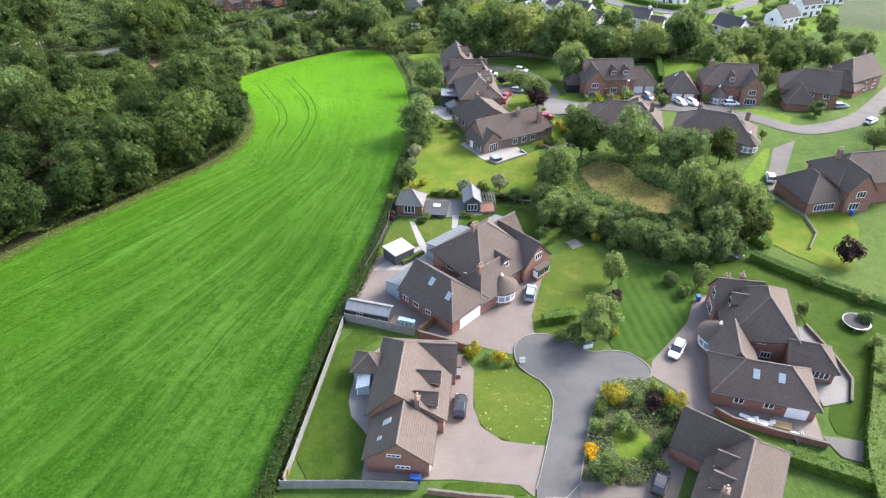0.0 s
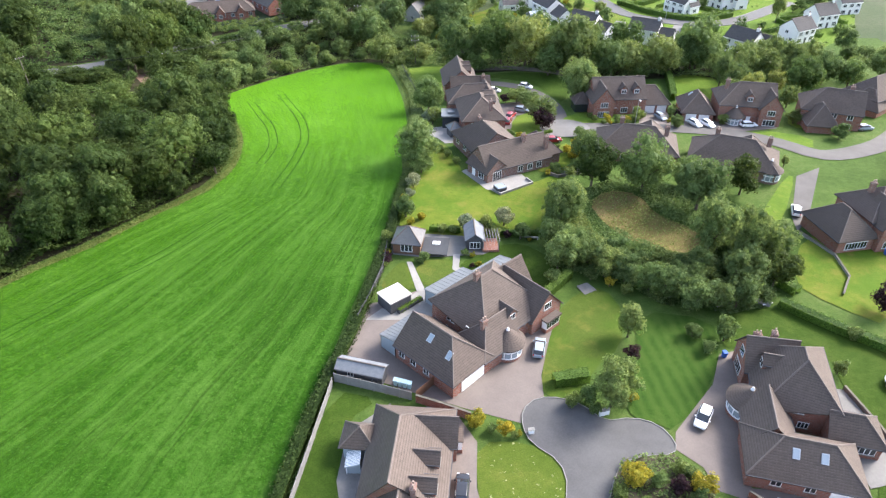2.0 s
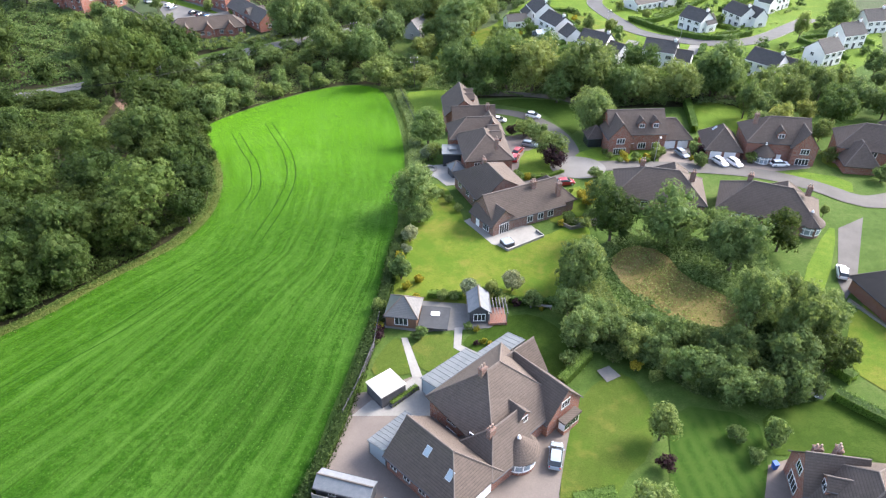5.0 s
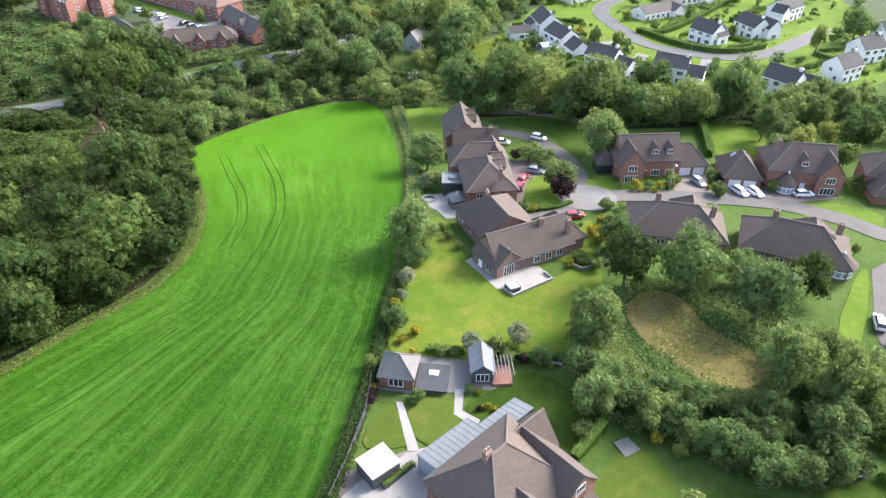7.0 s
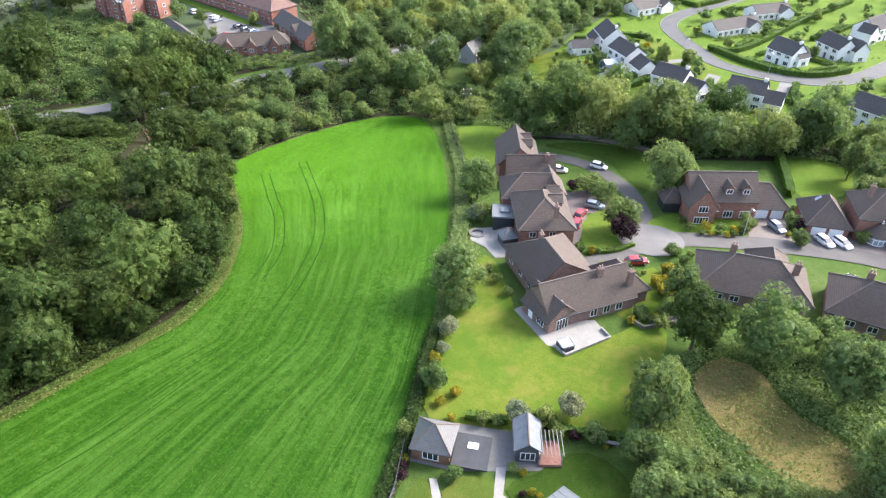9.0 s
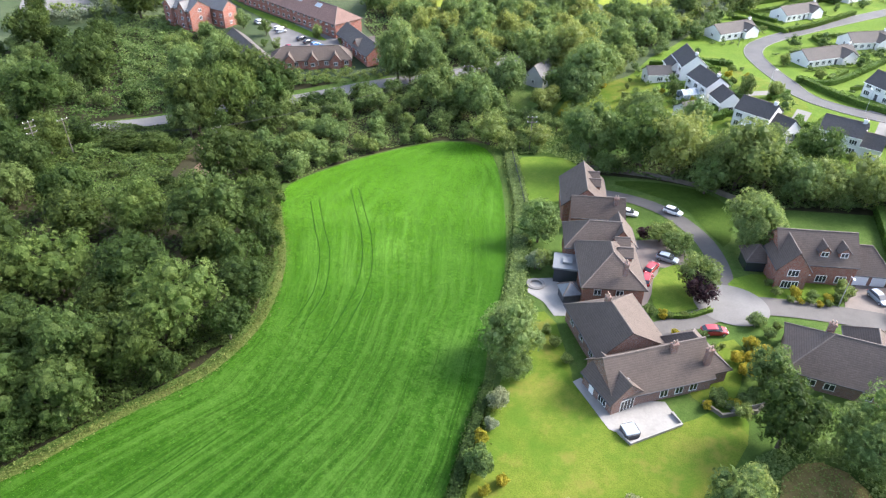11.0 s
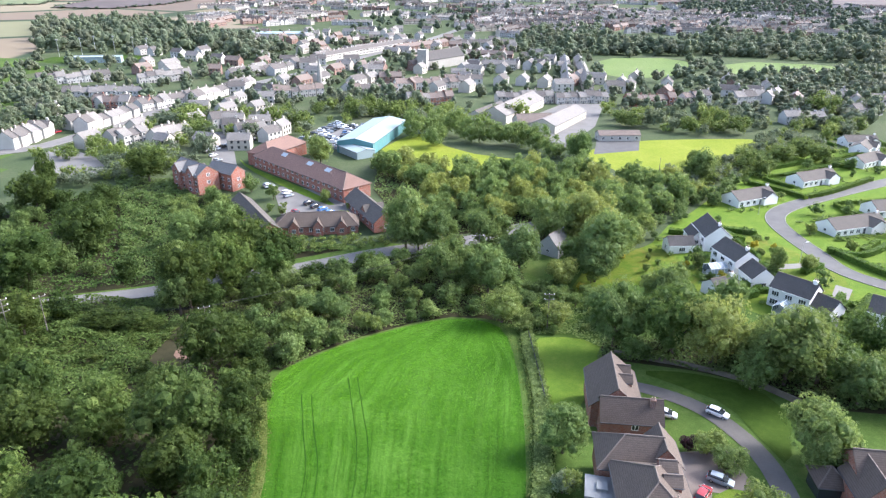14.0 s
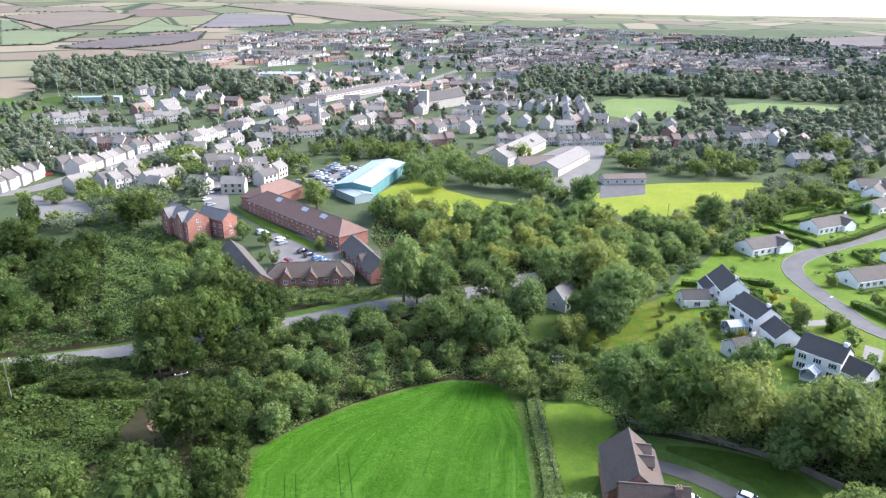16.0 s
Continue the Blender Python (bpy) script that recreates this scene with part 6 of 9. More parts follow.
def conservatory(x, y, yaw, l, w):
    t = thing("conservatory", x, y, None, yaw, "white-framed glass conservatory beside the white house", "conservatory")
    part("base_wall", boxes((-l / 2, l / 2, -w / 2, w / 2, -0.4, 0.6)), M_WHITE, t)
    n = int(l / 0.9)
    for i in range(n):
        x0, x1 = -l / 2 + l * i / n, -l / 2 + l * (i + 1) / n
        for sy in (-1, 1):
            part("pane", boxes((x0 + 0.06, x1 - 0.06, sy * w / 2 - 0.03, sy * w / 2 + 0.03, 0.62, 2.2)), M_GLASS_PALE, t)
            bm = bmesh.new()
            v = [bm.verts.new(p) for p in ((x0 + 0.06, sy * w / 2, 2.3), (x1 - 0.06, sy * w / 2, 2.3), (x1 - 0.06, 0, 3.2), (x0 + 0.06, 0, 3.2))]
            v2 = [bm.verts.new(q.co + Vector((0, 0, 0.05))) for q in v]
            for a in range(4):
                bm.faces.new((v[a], v[(a + 1) % 4], v2[(a + 1) % 4], v2[a]))
            bm.faces.new(v2)
            bm.faces.new(v[::-1])
            part("roof_pane", bm, M_GLASS_PALE, t)
    for i in range(n + 1):
        xx = -l / 2 + l * i / n
        bm = bmesh.new()
        for sy in (-1, 1):
            box(bm, xx - 0.05, xx + 0.05, sy * w / 2 - 0.05, sy * w / 2 + 0.05, 0.6, 2.3)
            rod(bm, (xx, sy * w / 2, 2.33), (xx, 0, 3.25), 0.06, 4)
        part("glazing_bar", bm, M_UPVC, t)
    part("ridge", boxes((-l / 2, l / 2, -0.08, 0.08, 3.18, 3.32)), M_UPVC, t)
    part("eaves_beam", boxes((-l / 2, l / 2, -w / 2 - 0.06, -w / 2 + 0.06, 2.2, 2.34), (-l / 2, l / 2, w / 2 - 0.06, w / 2 + 0.06, 2.2, 2.34)), M_UPVC, t)


conservatory(32.0, 254.6, 25, 5.0, 3.6)
conservatory(43.4, 233.6, 53, 3.4, 3.0)


# ---- trees ----
def crown_mesh(name, seed, radius, height, leaf, count, lobes, material, oval=False, heart=0.6):
    """A crown of leaf clumps on uneven lobes, with a solid heart; base of the crown at z = 0."""
    rng = np.random.default_rng(seed)
    hz = height / 2
    d = rng.normal(size=(lobes, 3))
    d /= np.linalg.norm(d, axis=1)[:, None]
    d[:, 2] = d[:, 2] * 0.9 + 0.12
    rad = rng.uniform(0.2, 0.4, lobes) * radius
    cen = d * (radius * rng.uniform(0.5, 0.84, lobes))[:, None]
    cen[:, 2] *= hz / radius
    if oval:
        cen *= 0.72
        rad *= 1.1
    cen = np.vstack([cen, [[0, 0, 0]]])
    rad = np.append(rad, radius * 0.62)
    stretch = np.array([1, 1, max(0.8, min(1.4, hz / radius))])
    p, n = [], []
    share = rad ** 2 / np.sum(rad ** 2)
    for c, r, s in zip(cen, rad, share):
        k = int(count * s * 1.7)
        q = rng.normal(size=(k, 3))
        q /= np.linalg.norm(q, axis=1)[:, None]
        pos = c + q * stretch * (r * rng.uniform(0.76, 1.15, k))[:, None]
        keep = q[:, 2] > -0.75
        for c2, r2 in zip(cen, rad):
            keep &= np.linalg.norm((pos - c2) / stretch, axis=1) > r2 * 0.72
        p.append(pos[keep])
        n.append(q[keep])
    p, n = np.vstack(p), np.vstack(n)
    n = n + rng.normal(size=n.shape) * 0.75 + np.array([0, 0, 0.3])
    n /= np.linalg.norm(n, axis=1)[:, None]
    t = np.cross(n, rng.normal(size=n.shape))
    t /= np.linalg.norm(t, axis=1)[:, None]
    b = np.cross(n, t)
    size = leaf * rng.uniform(0.55, 1.25, len(p))[:, None]
    corners = np.stack([p - t * size * 0.6, p - b * size * 0.42 + n * size * 0.12, p + t * size * 0.6, p + b * size * 0.42 + n * size * 0.12], 1)
    verts = corners.reshape(-1, 3)
    faces = np.arange(len(verts)).reshape(-1, 4)
    allv, allf = [verts], faces.tolist()
    base = len(verts)
    for c, r in zip(cen, rad):
        bm = bmesh.new()
        bmesh.ops.create_icosphere(bm, subdivisions=1, radius=1)
        vv = np.array([v.co[:] for v in bm.verts]) * (r * heart) * stretch * rng.uniform(0.85, 1.08, (len(bm.verts), 1)) + c
        allf += [[base + v.index for v in f.verts] for f in bm.faces]
        allv.append(vv)
        base += len(vv)
        bm.free()
    v = np.vstack(allv)
    v[:, 2] += hz
    me = bpy.data.meshes.new(name)
    me.from_pydata(v.tolist(), [], allf)
    me.materials.append(material)
    if material in RAGGED:
        me.materials.append(RAGGED[material])
        me.polygons.foreach_set("material_index", [1 if i < len(faces) else 0 for i in range(len(allf))])
    return me


def trunk_mesh(seed, height, r, spread):
    rng = random.Random(seed)
    bm = bmesh.new()
    fork = height * 0.62
    rod(bm, (0, 0, -0.4), (0, 0, fork), r, 7, r * 0.7)
    for k in range(5):
        a = k * 1.256 + rng.random()
        rod(bm, (0, 0, fork * rng.uniform(0.6, 0.97)), (spread * math.cos(a) * 0.5, spread * math.sin(a) * 0.5, height * rng.uniform(1.0, 1.4)), r * 0.42, 5, r * 0.12)
    me = bpy.data.meshes.new("trunk")
    bm.to_mesh(me)
    bm.free()
    me.materials.append(M_BARK)
    return me


PROTO = {}


def proto(kind, size, variant):
    """One modelled tree or shrub of a kind and size class, hidden from the plan until it is copied."""
    key = (kind, size, variant)
    if key not in PROTO:
        mat, lab = {"deep": (L_DARK, "broad full deep-green leafy tree"), "wood": (L_WOOD, "tall dark-green broadleaf woodland tree"), "oak": (L_OAK, "broad olive-green woodland tree"), "ash": (L_ASH, "full bright green tree at the wood's edge"), "mid": (L_MID, "full round green leafy tree"), "light": (L_LIGHT, "light green full leafy tree"),
                    "golden": (L_YELLOW, "clipped golden-green garden shrub"), "gorse": (L_GORSE, "bright yellow flowering garden shrub"), "silver": (L_SILVER, "round silver-leaved garden shrub"),
                    "purple": (L_PURPLE, "dark purple-leaved garden tree"), "oval": (L_MID, "dense oval dark evergreen conifer"), "bush": (L_MID, "rounded green leafy garden bush"), "deepbush": (L_DARK, "dark green tangled scrub bush")}[kind]
        r = {"s": 1.5, "m": 3.2, "l": 6.0}[size]
        bushy = kind in ("golden", "gorse", "silver", "bush", "deepbush")
        hgt = r * (1.7 if bushy else 2.9 if kind == "oval" else 2.05)
        leaf = {"s": 0.34, "m": 0.5, "l": 0.66}[size]
        count = {"s": 560, "m": 1300, "l": 3000}[size]
        if kind == "silver":
            leaf, count = leaf * 0.85, int(count * 2.2)
        me = crown_mesh("crown", hash_seed(key), r, hgt, leaf, count, {"s": 11, "m": 24, "l": 42}[size], mat, kind == "oval")
        clear = 0.05 if bushy or kind == "oval" else r * 0.06
        PROTO[key] = (me, trunk_mesh(variant, clear + hgt * 0.4, r * 0.055 + 0.04, r), r, clear, clear + hgt, lab, "shrub" if bushy else "tree")
    return PROTO[key]


def hash_seed(key):
    return sum(ord(c) * (i + 3) for i, c in enumerate("".join(map(str, key))))


plant_rng = random.Random(7)


def plant(kind, x, y, r, h=None, group=""):
    size = "s" if r < 2.2 else "m" if r < 4.3 else "l"
    crown, trunk, pr, clear, ph, lab, cat = proto(kind, size, plant_rng.randrange(4 if kind in ("deep", "wood", "oak", "ash", "mid", "light") else 2))
    e = new(cat)
    sz = r / pr if h is None else h / ph
    e.matrix_basis = pose(x, y, ground_z(x, y), 0, 0, plant_rng.uniform(0, 360)) @ Matrix.Diagonal((r / pr, r / pr, sz, 1))
    tagged(e, lab, cat, group)
    c = new("crown", crown)
    c.parent, c.location = e, (0, 0, clear)
    t = new("trunk", trunk)
    t.parent = e
    return e


for kind, rows, group in (("mid", GARDEN_TREES, "garden planting"), ("golden", YELLOW_SHRUBS, "golden shrubs"), ("gorse", GORSE, ""), ("purple", PURPLE_TREES, ""), ("purple", PURPLE_FAR, ""), ("oval", OVAL_CONIFERS, ""),
                          ("silver", SILVER_SHRUBS, "silver shrubs"), ("golden", YELLOW_FAR, "golden shrubs")):
    for x, y, r, hh in rows:
        plant(kind, x, y, r, hh, group)
for i, (x, y, r, hh) in enumerate(MEADOW_TREES):
    plant(("deep", "wood", "mid", "deep")[i % 4] if hh > 7 else ("deep", "mid")[i % 2], x, y, r, hh, "trees round the meadow")
for i, (x, y, r, hh) in enumerate(BOUNDARY_TREES):
    plant(("mid", "deep", "light")[i % 3], x, y, r, hh, "boundary trees")
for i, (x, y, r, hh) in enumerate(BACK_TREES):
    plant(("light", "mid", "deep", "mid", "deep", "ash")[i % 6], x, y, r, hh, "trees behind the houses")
for kind, x, y, r in HEAD_SHRUBS:
    plant(kind, x, y, r, r * 1.6, "shrubs round the turning head")
for kind, x, y, r, hh in NEAR_WOOD:
    plant(kind, x, y, r, hh, "wood beside the field")
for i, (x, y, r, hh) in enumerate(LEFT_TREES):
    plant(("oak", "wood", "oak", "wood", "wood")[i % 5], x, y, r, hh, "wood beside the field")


def inside(x, y, pts):
    hit = False
    for (x0, y0), (x1, y1) in zip(pts, pts[1:] + pts[:1]):
        if (y0 > y) != (y1 > y) and x < x0 + (x1 - x0) * (y - y0) / (y1 - y0):
            hit = not hit
    return hit


PLANTED = [(x, y, r) for rows in (MEADOW_TREES, BOUNDARY_TREES, BACK_TREES, LEFT_TREES) for x, y, r, _ in rows] + [(x, y, r) for _, x, y, r, _ in NEAR_WOOD]


def near_line(x, y, pts, gap):
    p = Vector((x, y, 0))
    for a, b in zip(pts, pts[1:]):
        a, b = Vector((*a, 0)), Vector((*b, 0))
        t = max(0, min(1, (p - a).dot(b - a) / (b - a).length_squared))
        if (p - a - (b - a) * t).length < gap:
            return True
    return False


def wood(area, n, r0, r1, kinds, group, gap=0.72, seed=1, tall=(1.9, 2.5)):
    rng = random.Random(seed)
    xs, ys = [p[0] for p in area], [p[1] for p in area]
    for _ in range(n * 12):
        if n <= 0:
            return
        x, y, r = rng.uniform(min(xs), max(xs)), rng.uniform(min(ys), max(ys)), rng.uniform(r0, r1)
        if not inside(x, y, area) or near_line(x, y, VALLEY_ROAD, 4.0 + r * 0.8) or inside(x, y, FIELD) or any(inside(x, y, v) for v in ROAD_GAPS + (EARTH_OPEN,)) or (r > 2.0 and inside(x, y, SCRUB_OPEN)):
            continue
        if any((x - a) ** 2 + (y - b) ** 2 < (gap * (r + c)) ** 2 for a, b, c in PLANTED):
            continue
        PLANTED.append((x, y, r))
        plant(rng.choice(kinds), x, y, r, r * rng.uniform(*tall), group)
        n -= 1


for i, (x, y, r, hh) in enumerate(ROAD_TREES):
    PLANTED.append((x, y, r * 0.6))
    plant(("mid", "ash", "mid", "deep")[i % 4], x, y, r, hh, "tall trees along the valley road")
for i, (x, y, r, hh) in enumerate(GARDEN_SCREEN):
    plant(("light", "mid", "light", "deep")[i % 4], x, y, r, hh, "trees screening the gardens")
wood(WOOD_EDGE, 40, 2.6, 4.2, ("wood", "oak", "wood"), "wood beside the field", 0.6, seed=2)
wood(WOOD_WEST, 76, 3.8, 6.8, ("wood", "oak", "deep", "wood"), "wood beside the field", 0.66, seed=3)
wood(WOOD_SCRUB, 84, 1.4, 4.2, ("bush", "deepbush", "bush", "mid", "deep"), "scrub below the field", seed=4, tall=(1.4, 2.1))
wood(FIELD_CORNER, 24, 1.3, 3.4, ("bush", "deepbush", "mid"), "scrub at the field's corner", 0.75, seed=14, tall=(1.4, 2.0))
wood(THICKET, 30, 1.8, 3.4, ("deep", "deepbush", "deepbush", "mid"), "thicket round the meadow", 0.6, seed=9, tall=(1.7, 2.2))


# ---- woods too far off to count, undergrowth and hedges ----
def stuff_trees(name, places, material, label, leaf=0.9, count=420, lobes=9, seed=11, heart=0.6):
    """Many tree crowns joined into one mass: places are (x, y, radius, height)."""
    rng = np.random.default_rng(seed)
    protos = []
    for k in range(4):
        me = crown_mesh("crown_form", seed * 7 + k, 5.0, 10.0, leaf, count, lobes, material, heart=heart)
        v = np.empty(len(me.vertices) * 3)
        me.vertices.foreach_get("co", v)
        protos.append((v.reshape(-1, 3), [list(p.vertices) for p in me.polygons], [p.material_index for p in me.polygons]))
        bpy.data.meshes.remove(me)
    vs, fs, slots, base = [], [], [], 0
    for x, y, r, h in places:
        v, f, sl = protos[rng.integers(4)]
        a = rng.uniform(0, 6.28)
        c, s = math.cos(a), math.sin(a)
        k = r / 5.0
        q = np.stack([(v[:, 0] * c - v[:, 1] * s) * k + x, (v[:, 0] * s + v[:, 1] * c) * k + y, v[:, 2] * (h / 10.0) + ground_z(x, y) - 0.11 * h], 1)
        vs.append(q)
        fs += [[i + base for i in p] for p in f]
        slots += sl
        base += len(v)
    me = bpy.data.meshes.new(name)
    me.from_pydata(np.vstack(vs).tolist(), [], fs)
    me.materials.append(material)
    if material in RAGGED:
        me.materials.append(RAGGED[material])
        me.polygons.foreach_set("material_index", slots)
    return tagged(new(name, me), label, "trees", kind="stuff")


def spots(area, n, r0, r1, gap, seed, tall=(1.6, 2.3), clear=()):
    rng = random.Random(seed)
    xs, ys = [p[0] for p in area], [p[1] for p in area]
    out = []
    for _ in range(n * 10):
        if len(out) >= n:
            break
        x, y, r = rng.uniform(min(xs), max(xs)), rng.uniform(min(ys), max(ys)), rng.uniform(r0, r1)
        if not inside(x, y, area) or near_line(x, y, VALLEY_ROAD, 3.5 + r * 0.8) or any(inside(x, y, c) for c in clear + ROAD_GAPS) or near_line(x, y, ESTATE_ROAD, 4 + r):
            continue
        if any((x - a) ** 2 + (y - b) ** 2 < (gap * (r + c)) ** 2 for a, b, c, _ in out):
            continue
        out.append((x, y, r, r * rng.uniform(*tall)))
    return out


hill = spots(WOOD_HILL, 60, 2.2, 5.6, 0.7, 21, clear=(BRICK_VIEW, HILL_OPEN))
mid_wood = spots(WOOD_MID, 130, 2.6, 6.4, 0.6, 22, clear=(PITCH_A, PITCH_B, BRICK_VIEW))
stuff_trees("hillside_wood", hill[::2], L_DARK, "dense green wood on the far roadside", 0.95, 700, 14, 31)
stuff_trees("hillside_wood", hill[1::2], L_WOOD, "green trees on the far roadside", 0.95, 700, 14, 32)
stuff_trees("valley_wood", mid_wood[::3], L_LIGHT, "light green trees filling the valley", 1.0, 640, 14, 33)
stuff_trees("valley_wood", mid_wood[1::3] + mid_wood[2::3], L_MID, "leafy green wood filling the valley", 1.0, 640, 14, 34)
HOMES = [(34, 279), (28, 275), (37, 259), (41, 250), (47, 238), (52, 234), (65, 231), (71, 227), (88, 270), (92, 267), (107, 279), (112, 277), (130, 306), (94, 221), (100, 220), (31, 243), (132, 250), (116, 233), (150, 270)]
HOMES += [(x + k * math.cos(radians(a)), y + k * math.sin(radians(a))) for x, y, a in ((55.7, 331.6, 36), (85.7, 363.7, 37), (117.2, 399.7, 43), (126.4, 437.6, 15), (82.3, 308.5, 30), (101.4, 330.0, 22), (150, 370, 25), (124, 425, 60)) for k in (-6, 0, 6)]


def off_homes(rows):
    return [q for q in rows if all(math.hypot(q[0] - x, q[1] - y) > 5.5 + q[2] for x, y in HOMES)]


stuff_trees("estate_trees", off_homes(spots(ESTATE, 80, 1.6, 3.2, 1.5, 77, tall=(1.8, 2.2))), L_DARK, "round green trees in the estate gardens", 0.7, 420, 12, 40)
stuff_trees("boundary_wood", [q for q in spots(WOOD_BACK, 60, 2.6, 4.6, 0.6, 8, tall=(1.7, 2.2)) if all(math.hypot(q[0] - a, q[1] - b) > 0.6 * (q[2] + c) for a, b, c in PLANTED)], L_MID, "dense green trees behind the brick houses", 0.6, 1000, 14, 41)
plot_rng = random.Random(73)
bushes = []
for x, y in HOMES:
    for _ in range(22):
        a, d = plot_rng.uniform(0, 6.28), plot_rng.uniform(6.8, 11.0)
        r = plot_rng.uniform(0.6, 1.7)
        bushes.append((x + d * math.cos(a), y + d * math.sin(a), r, r * plot_rng.uniform(1.1, 1.7)))
bushes = [q for q in off_homes(bushes) if not near_line(q[0], q[1], ESTATE_ROAD, 4 + q[2]) and inside(q[0], q[1], ESTATE)]
stuff_trees("estate_bushes", bushes, L_MID, "low green garden bushes across the estate", 0.8, 90, 5, 37)
town = []
OPEN_GROUND = (PITCH_A, PITCH_B, PITCH_C, PITCH_D, PITCH_E, YARD, YARD_B, YARD_C, YARD_D, BRICK_LANE)
for i, (area, n, r0, r1) in enumerate(((TREES_A, 230, 6, 11), (TREES_B, 150, 6, 10), (TREES_D, 28, 3, 5.5), (TREES_E, 70, 3.5, 6.5), (TREES_F, 40, 3, 6), (TREES_G, 26, 3, 6), (TREES_H, 26, 3.5, 6), (TREES_I, 24, 3, 5.5),
                                       (TREES_J, 60, 4, 8), (TREES_K, 110, 2, 4.4), (TREES_L, 40, 2.5, 5), (TREES_M, 80, 5, 9), (TREES_N, 170, 6, 10), (TREES_O, 44, 4, 8), (TREES_P, 26, 3, 5.5))):
    town += spots(area, n, r0, r1, 0.5, 40 + i, clear=OPEN_GROUND)
town += spots([(-400, 300), (-160, 400), (100, 470), (230, 560), (150, 760), (-260, 900), (-560, 800)], 640, 3.0, 6.5, 0.6, 62, clear=OPEN_GROUND)
town += spots([(-330, 330), (-265, 318), (-150, 330), (-130, 372), (-120, 470), (-240, 500), (-330, 440)], 170, 2.2, 5.0, 0.8, 63, clear=(BRICK_LANE, YARD_C)) + spots([(-20, 520), (120, 470), (230, 540), (240, 700), (100, 760), (10, 560)], 60, 3, 6.0, 0.8, 64, clear=(PITCH_C, PITCH_D))
town = [q for q in town if not near_line(q[0], q[1], TOWN_ROAD, 14)]
near_town = [q for q in town if math.hypot(q[0] + 8, q[1] - 95) < 390]
town = [q for q in town if math.hypot(q[0] + 8, q[1] - 95) >= 390]
SCHOOL_TREES = [(-85.8, 399.1, 7.6, 15.2), (-77.4, 411.1, 7.8, 15.7), (-66.5, 406.6, 7.7, 15.4), (-72.5, 383.4, 6.4, 12.9), (-56.6, 397.5, 6.9, 13.8), (-48.1, 394.1, 6.8, 13.6), (-40.0, 393.0, 6.8, 13.5), (-32.4, 393.9, 7.0, 14.0), (-24.2, 388.7, 6.9, 13.7), (-17.3, 377.6, 6.1, 12.2), (-6.6, 381.3, 5.9, 11.8)]
STREET_TREES = [(-132.5, 438.1, 6.8), (-127.5, 452.3, 6.4), (-117.0, 445.4, 5.6), (-109.5, 447.4, 5.7), (-96.0, 432.9, 6.0), (-153.9, 441.7, 4.4), (-150.8, 404.3, 5.7), (-166.0, 427.3, 4.9), (-170.3, 415.7, 5.4), (-118.3, 354.3, 5.3), (-197.7, 382.7, 6.1), (-184.4, 370.5, 5.3), (-219.5, 341.7, 4.5), (-219.1, 322.5, 4.2), (-170.7, 308.9, 7.6)]
PITCH_TREES = [(15.7, 455.9, 6.0), (21.3, 450.3, 5.3), (48.5, 444.4, 5.7), (64.4, 459.2, 6.5), (73.4, 448.5, 6.3), (130.1, 509.7, 9.7), (89.8, 402.4, 6.9), (97.6, 397.9, 6.0), (80.8, 393.6, 6.0), (63.1, 373.6, 6.4), (68.8, 369.1, 4.5), (40.5, 352.4, 6.0), (43.1, 383.6, 3.6), (110.5, 467.3, 4.4), (123.6, 466.9, 5.2), (134.2, 467.1, 5.8)]
stuff_trees("school_trees", SCHOOL_TREES, L_MID, "dense row of round trees beside the playing field", 0.75, 900, 16, 47)
stuff_trees("street_trees", [(x, y, r, r * 2) for x, y, r in STREET_TREES], L_DARK, "full dark green trees along the town's edge", 0.75, 700, 14, 48)
stuff_trees("pitch_trees", [(x, y, r, r * 2) for x, y, r in PITCH_TREES], L_DARK, "round green trees beyond the sports pitch", 0.75, 700, 14, 49)
stuff_trees("garden_trees", near_town[::2], L_MID, "round green trees between the nearer houses", 0.95, 220, 9, 45)
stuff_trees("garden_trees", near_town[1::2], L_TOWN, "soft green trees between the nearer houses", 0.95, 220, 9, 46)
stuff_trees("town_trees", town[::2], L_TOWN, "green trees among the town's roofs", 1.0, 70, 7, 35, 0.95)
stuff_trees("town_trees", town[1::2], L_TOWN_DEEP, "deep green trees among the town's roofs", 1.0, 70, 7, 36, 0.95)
far_trees = spots(TOWN_SPREAD, 420, 3, 7, 0.8, 60) + spots(BELT_FAR, 110, 5, 10, 0.55, 61) + spots(TREES_Q, 200, 6, 11, 0.5, 65)
for pts, kind, lab in FARMLAND:
    for (x0, y0), (x1, y1) in zip(pts, pts[1:] + pts[:1]):
        k = int(math.hypot(x1 - x0, y1 - y0) / 20)
        far_trees += [(x0 + (x1 - x0) * i / k, y0 + (y1 - y0) * i / k, 4.0 + (i * 7 % 5) * 1.2, 3.0 + (i * 5 % 7) * 0.6) for i in range(k)]
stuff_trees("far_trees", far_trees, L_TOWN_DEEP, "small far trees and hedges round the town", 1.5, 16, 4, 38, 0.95)


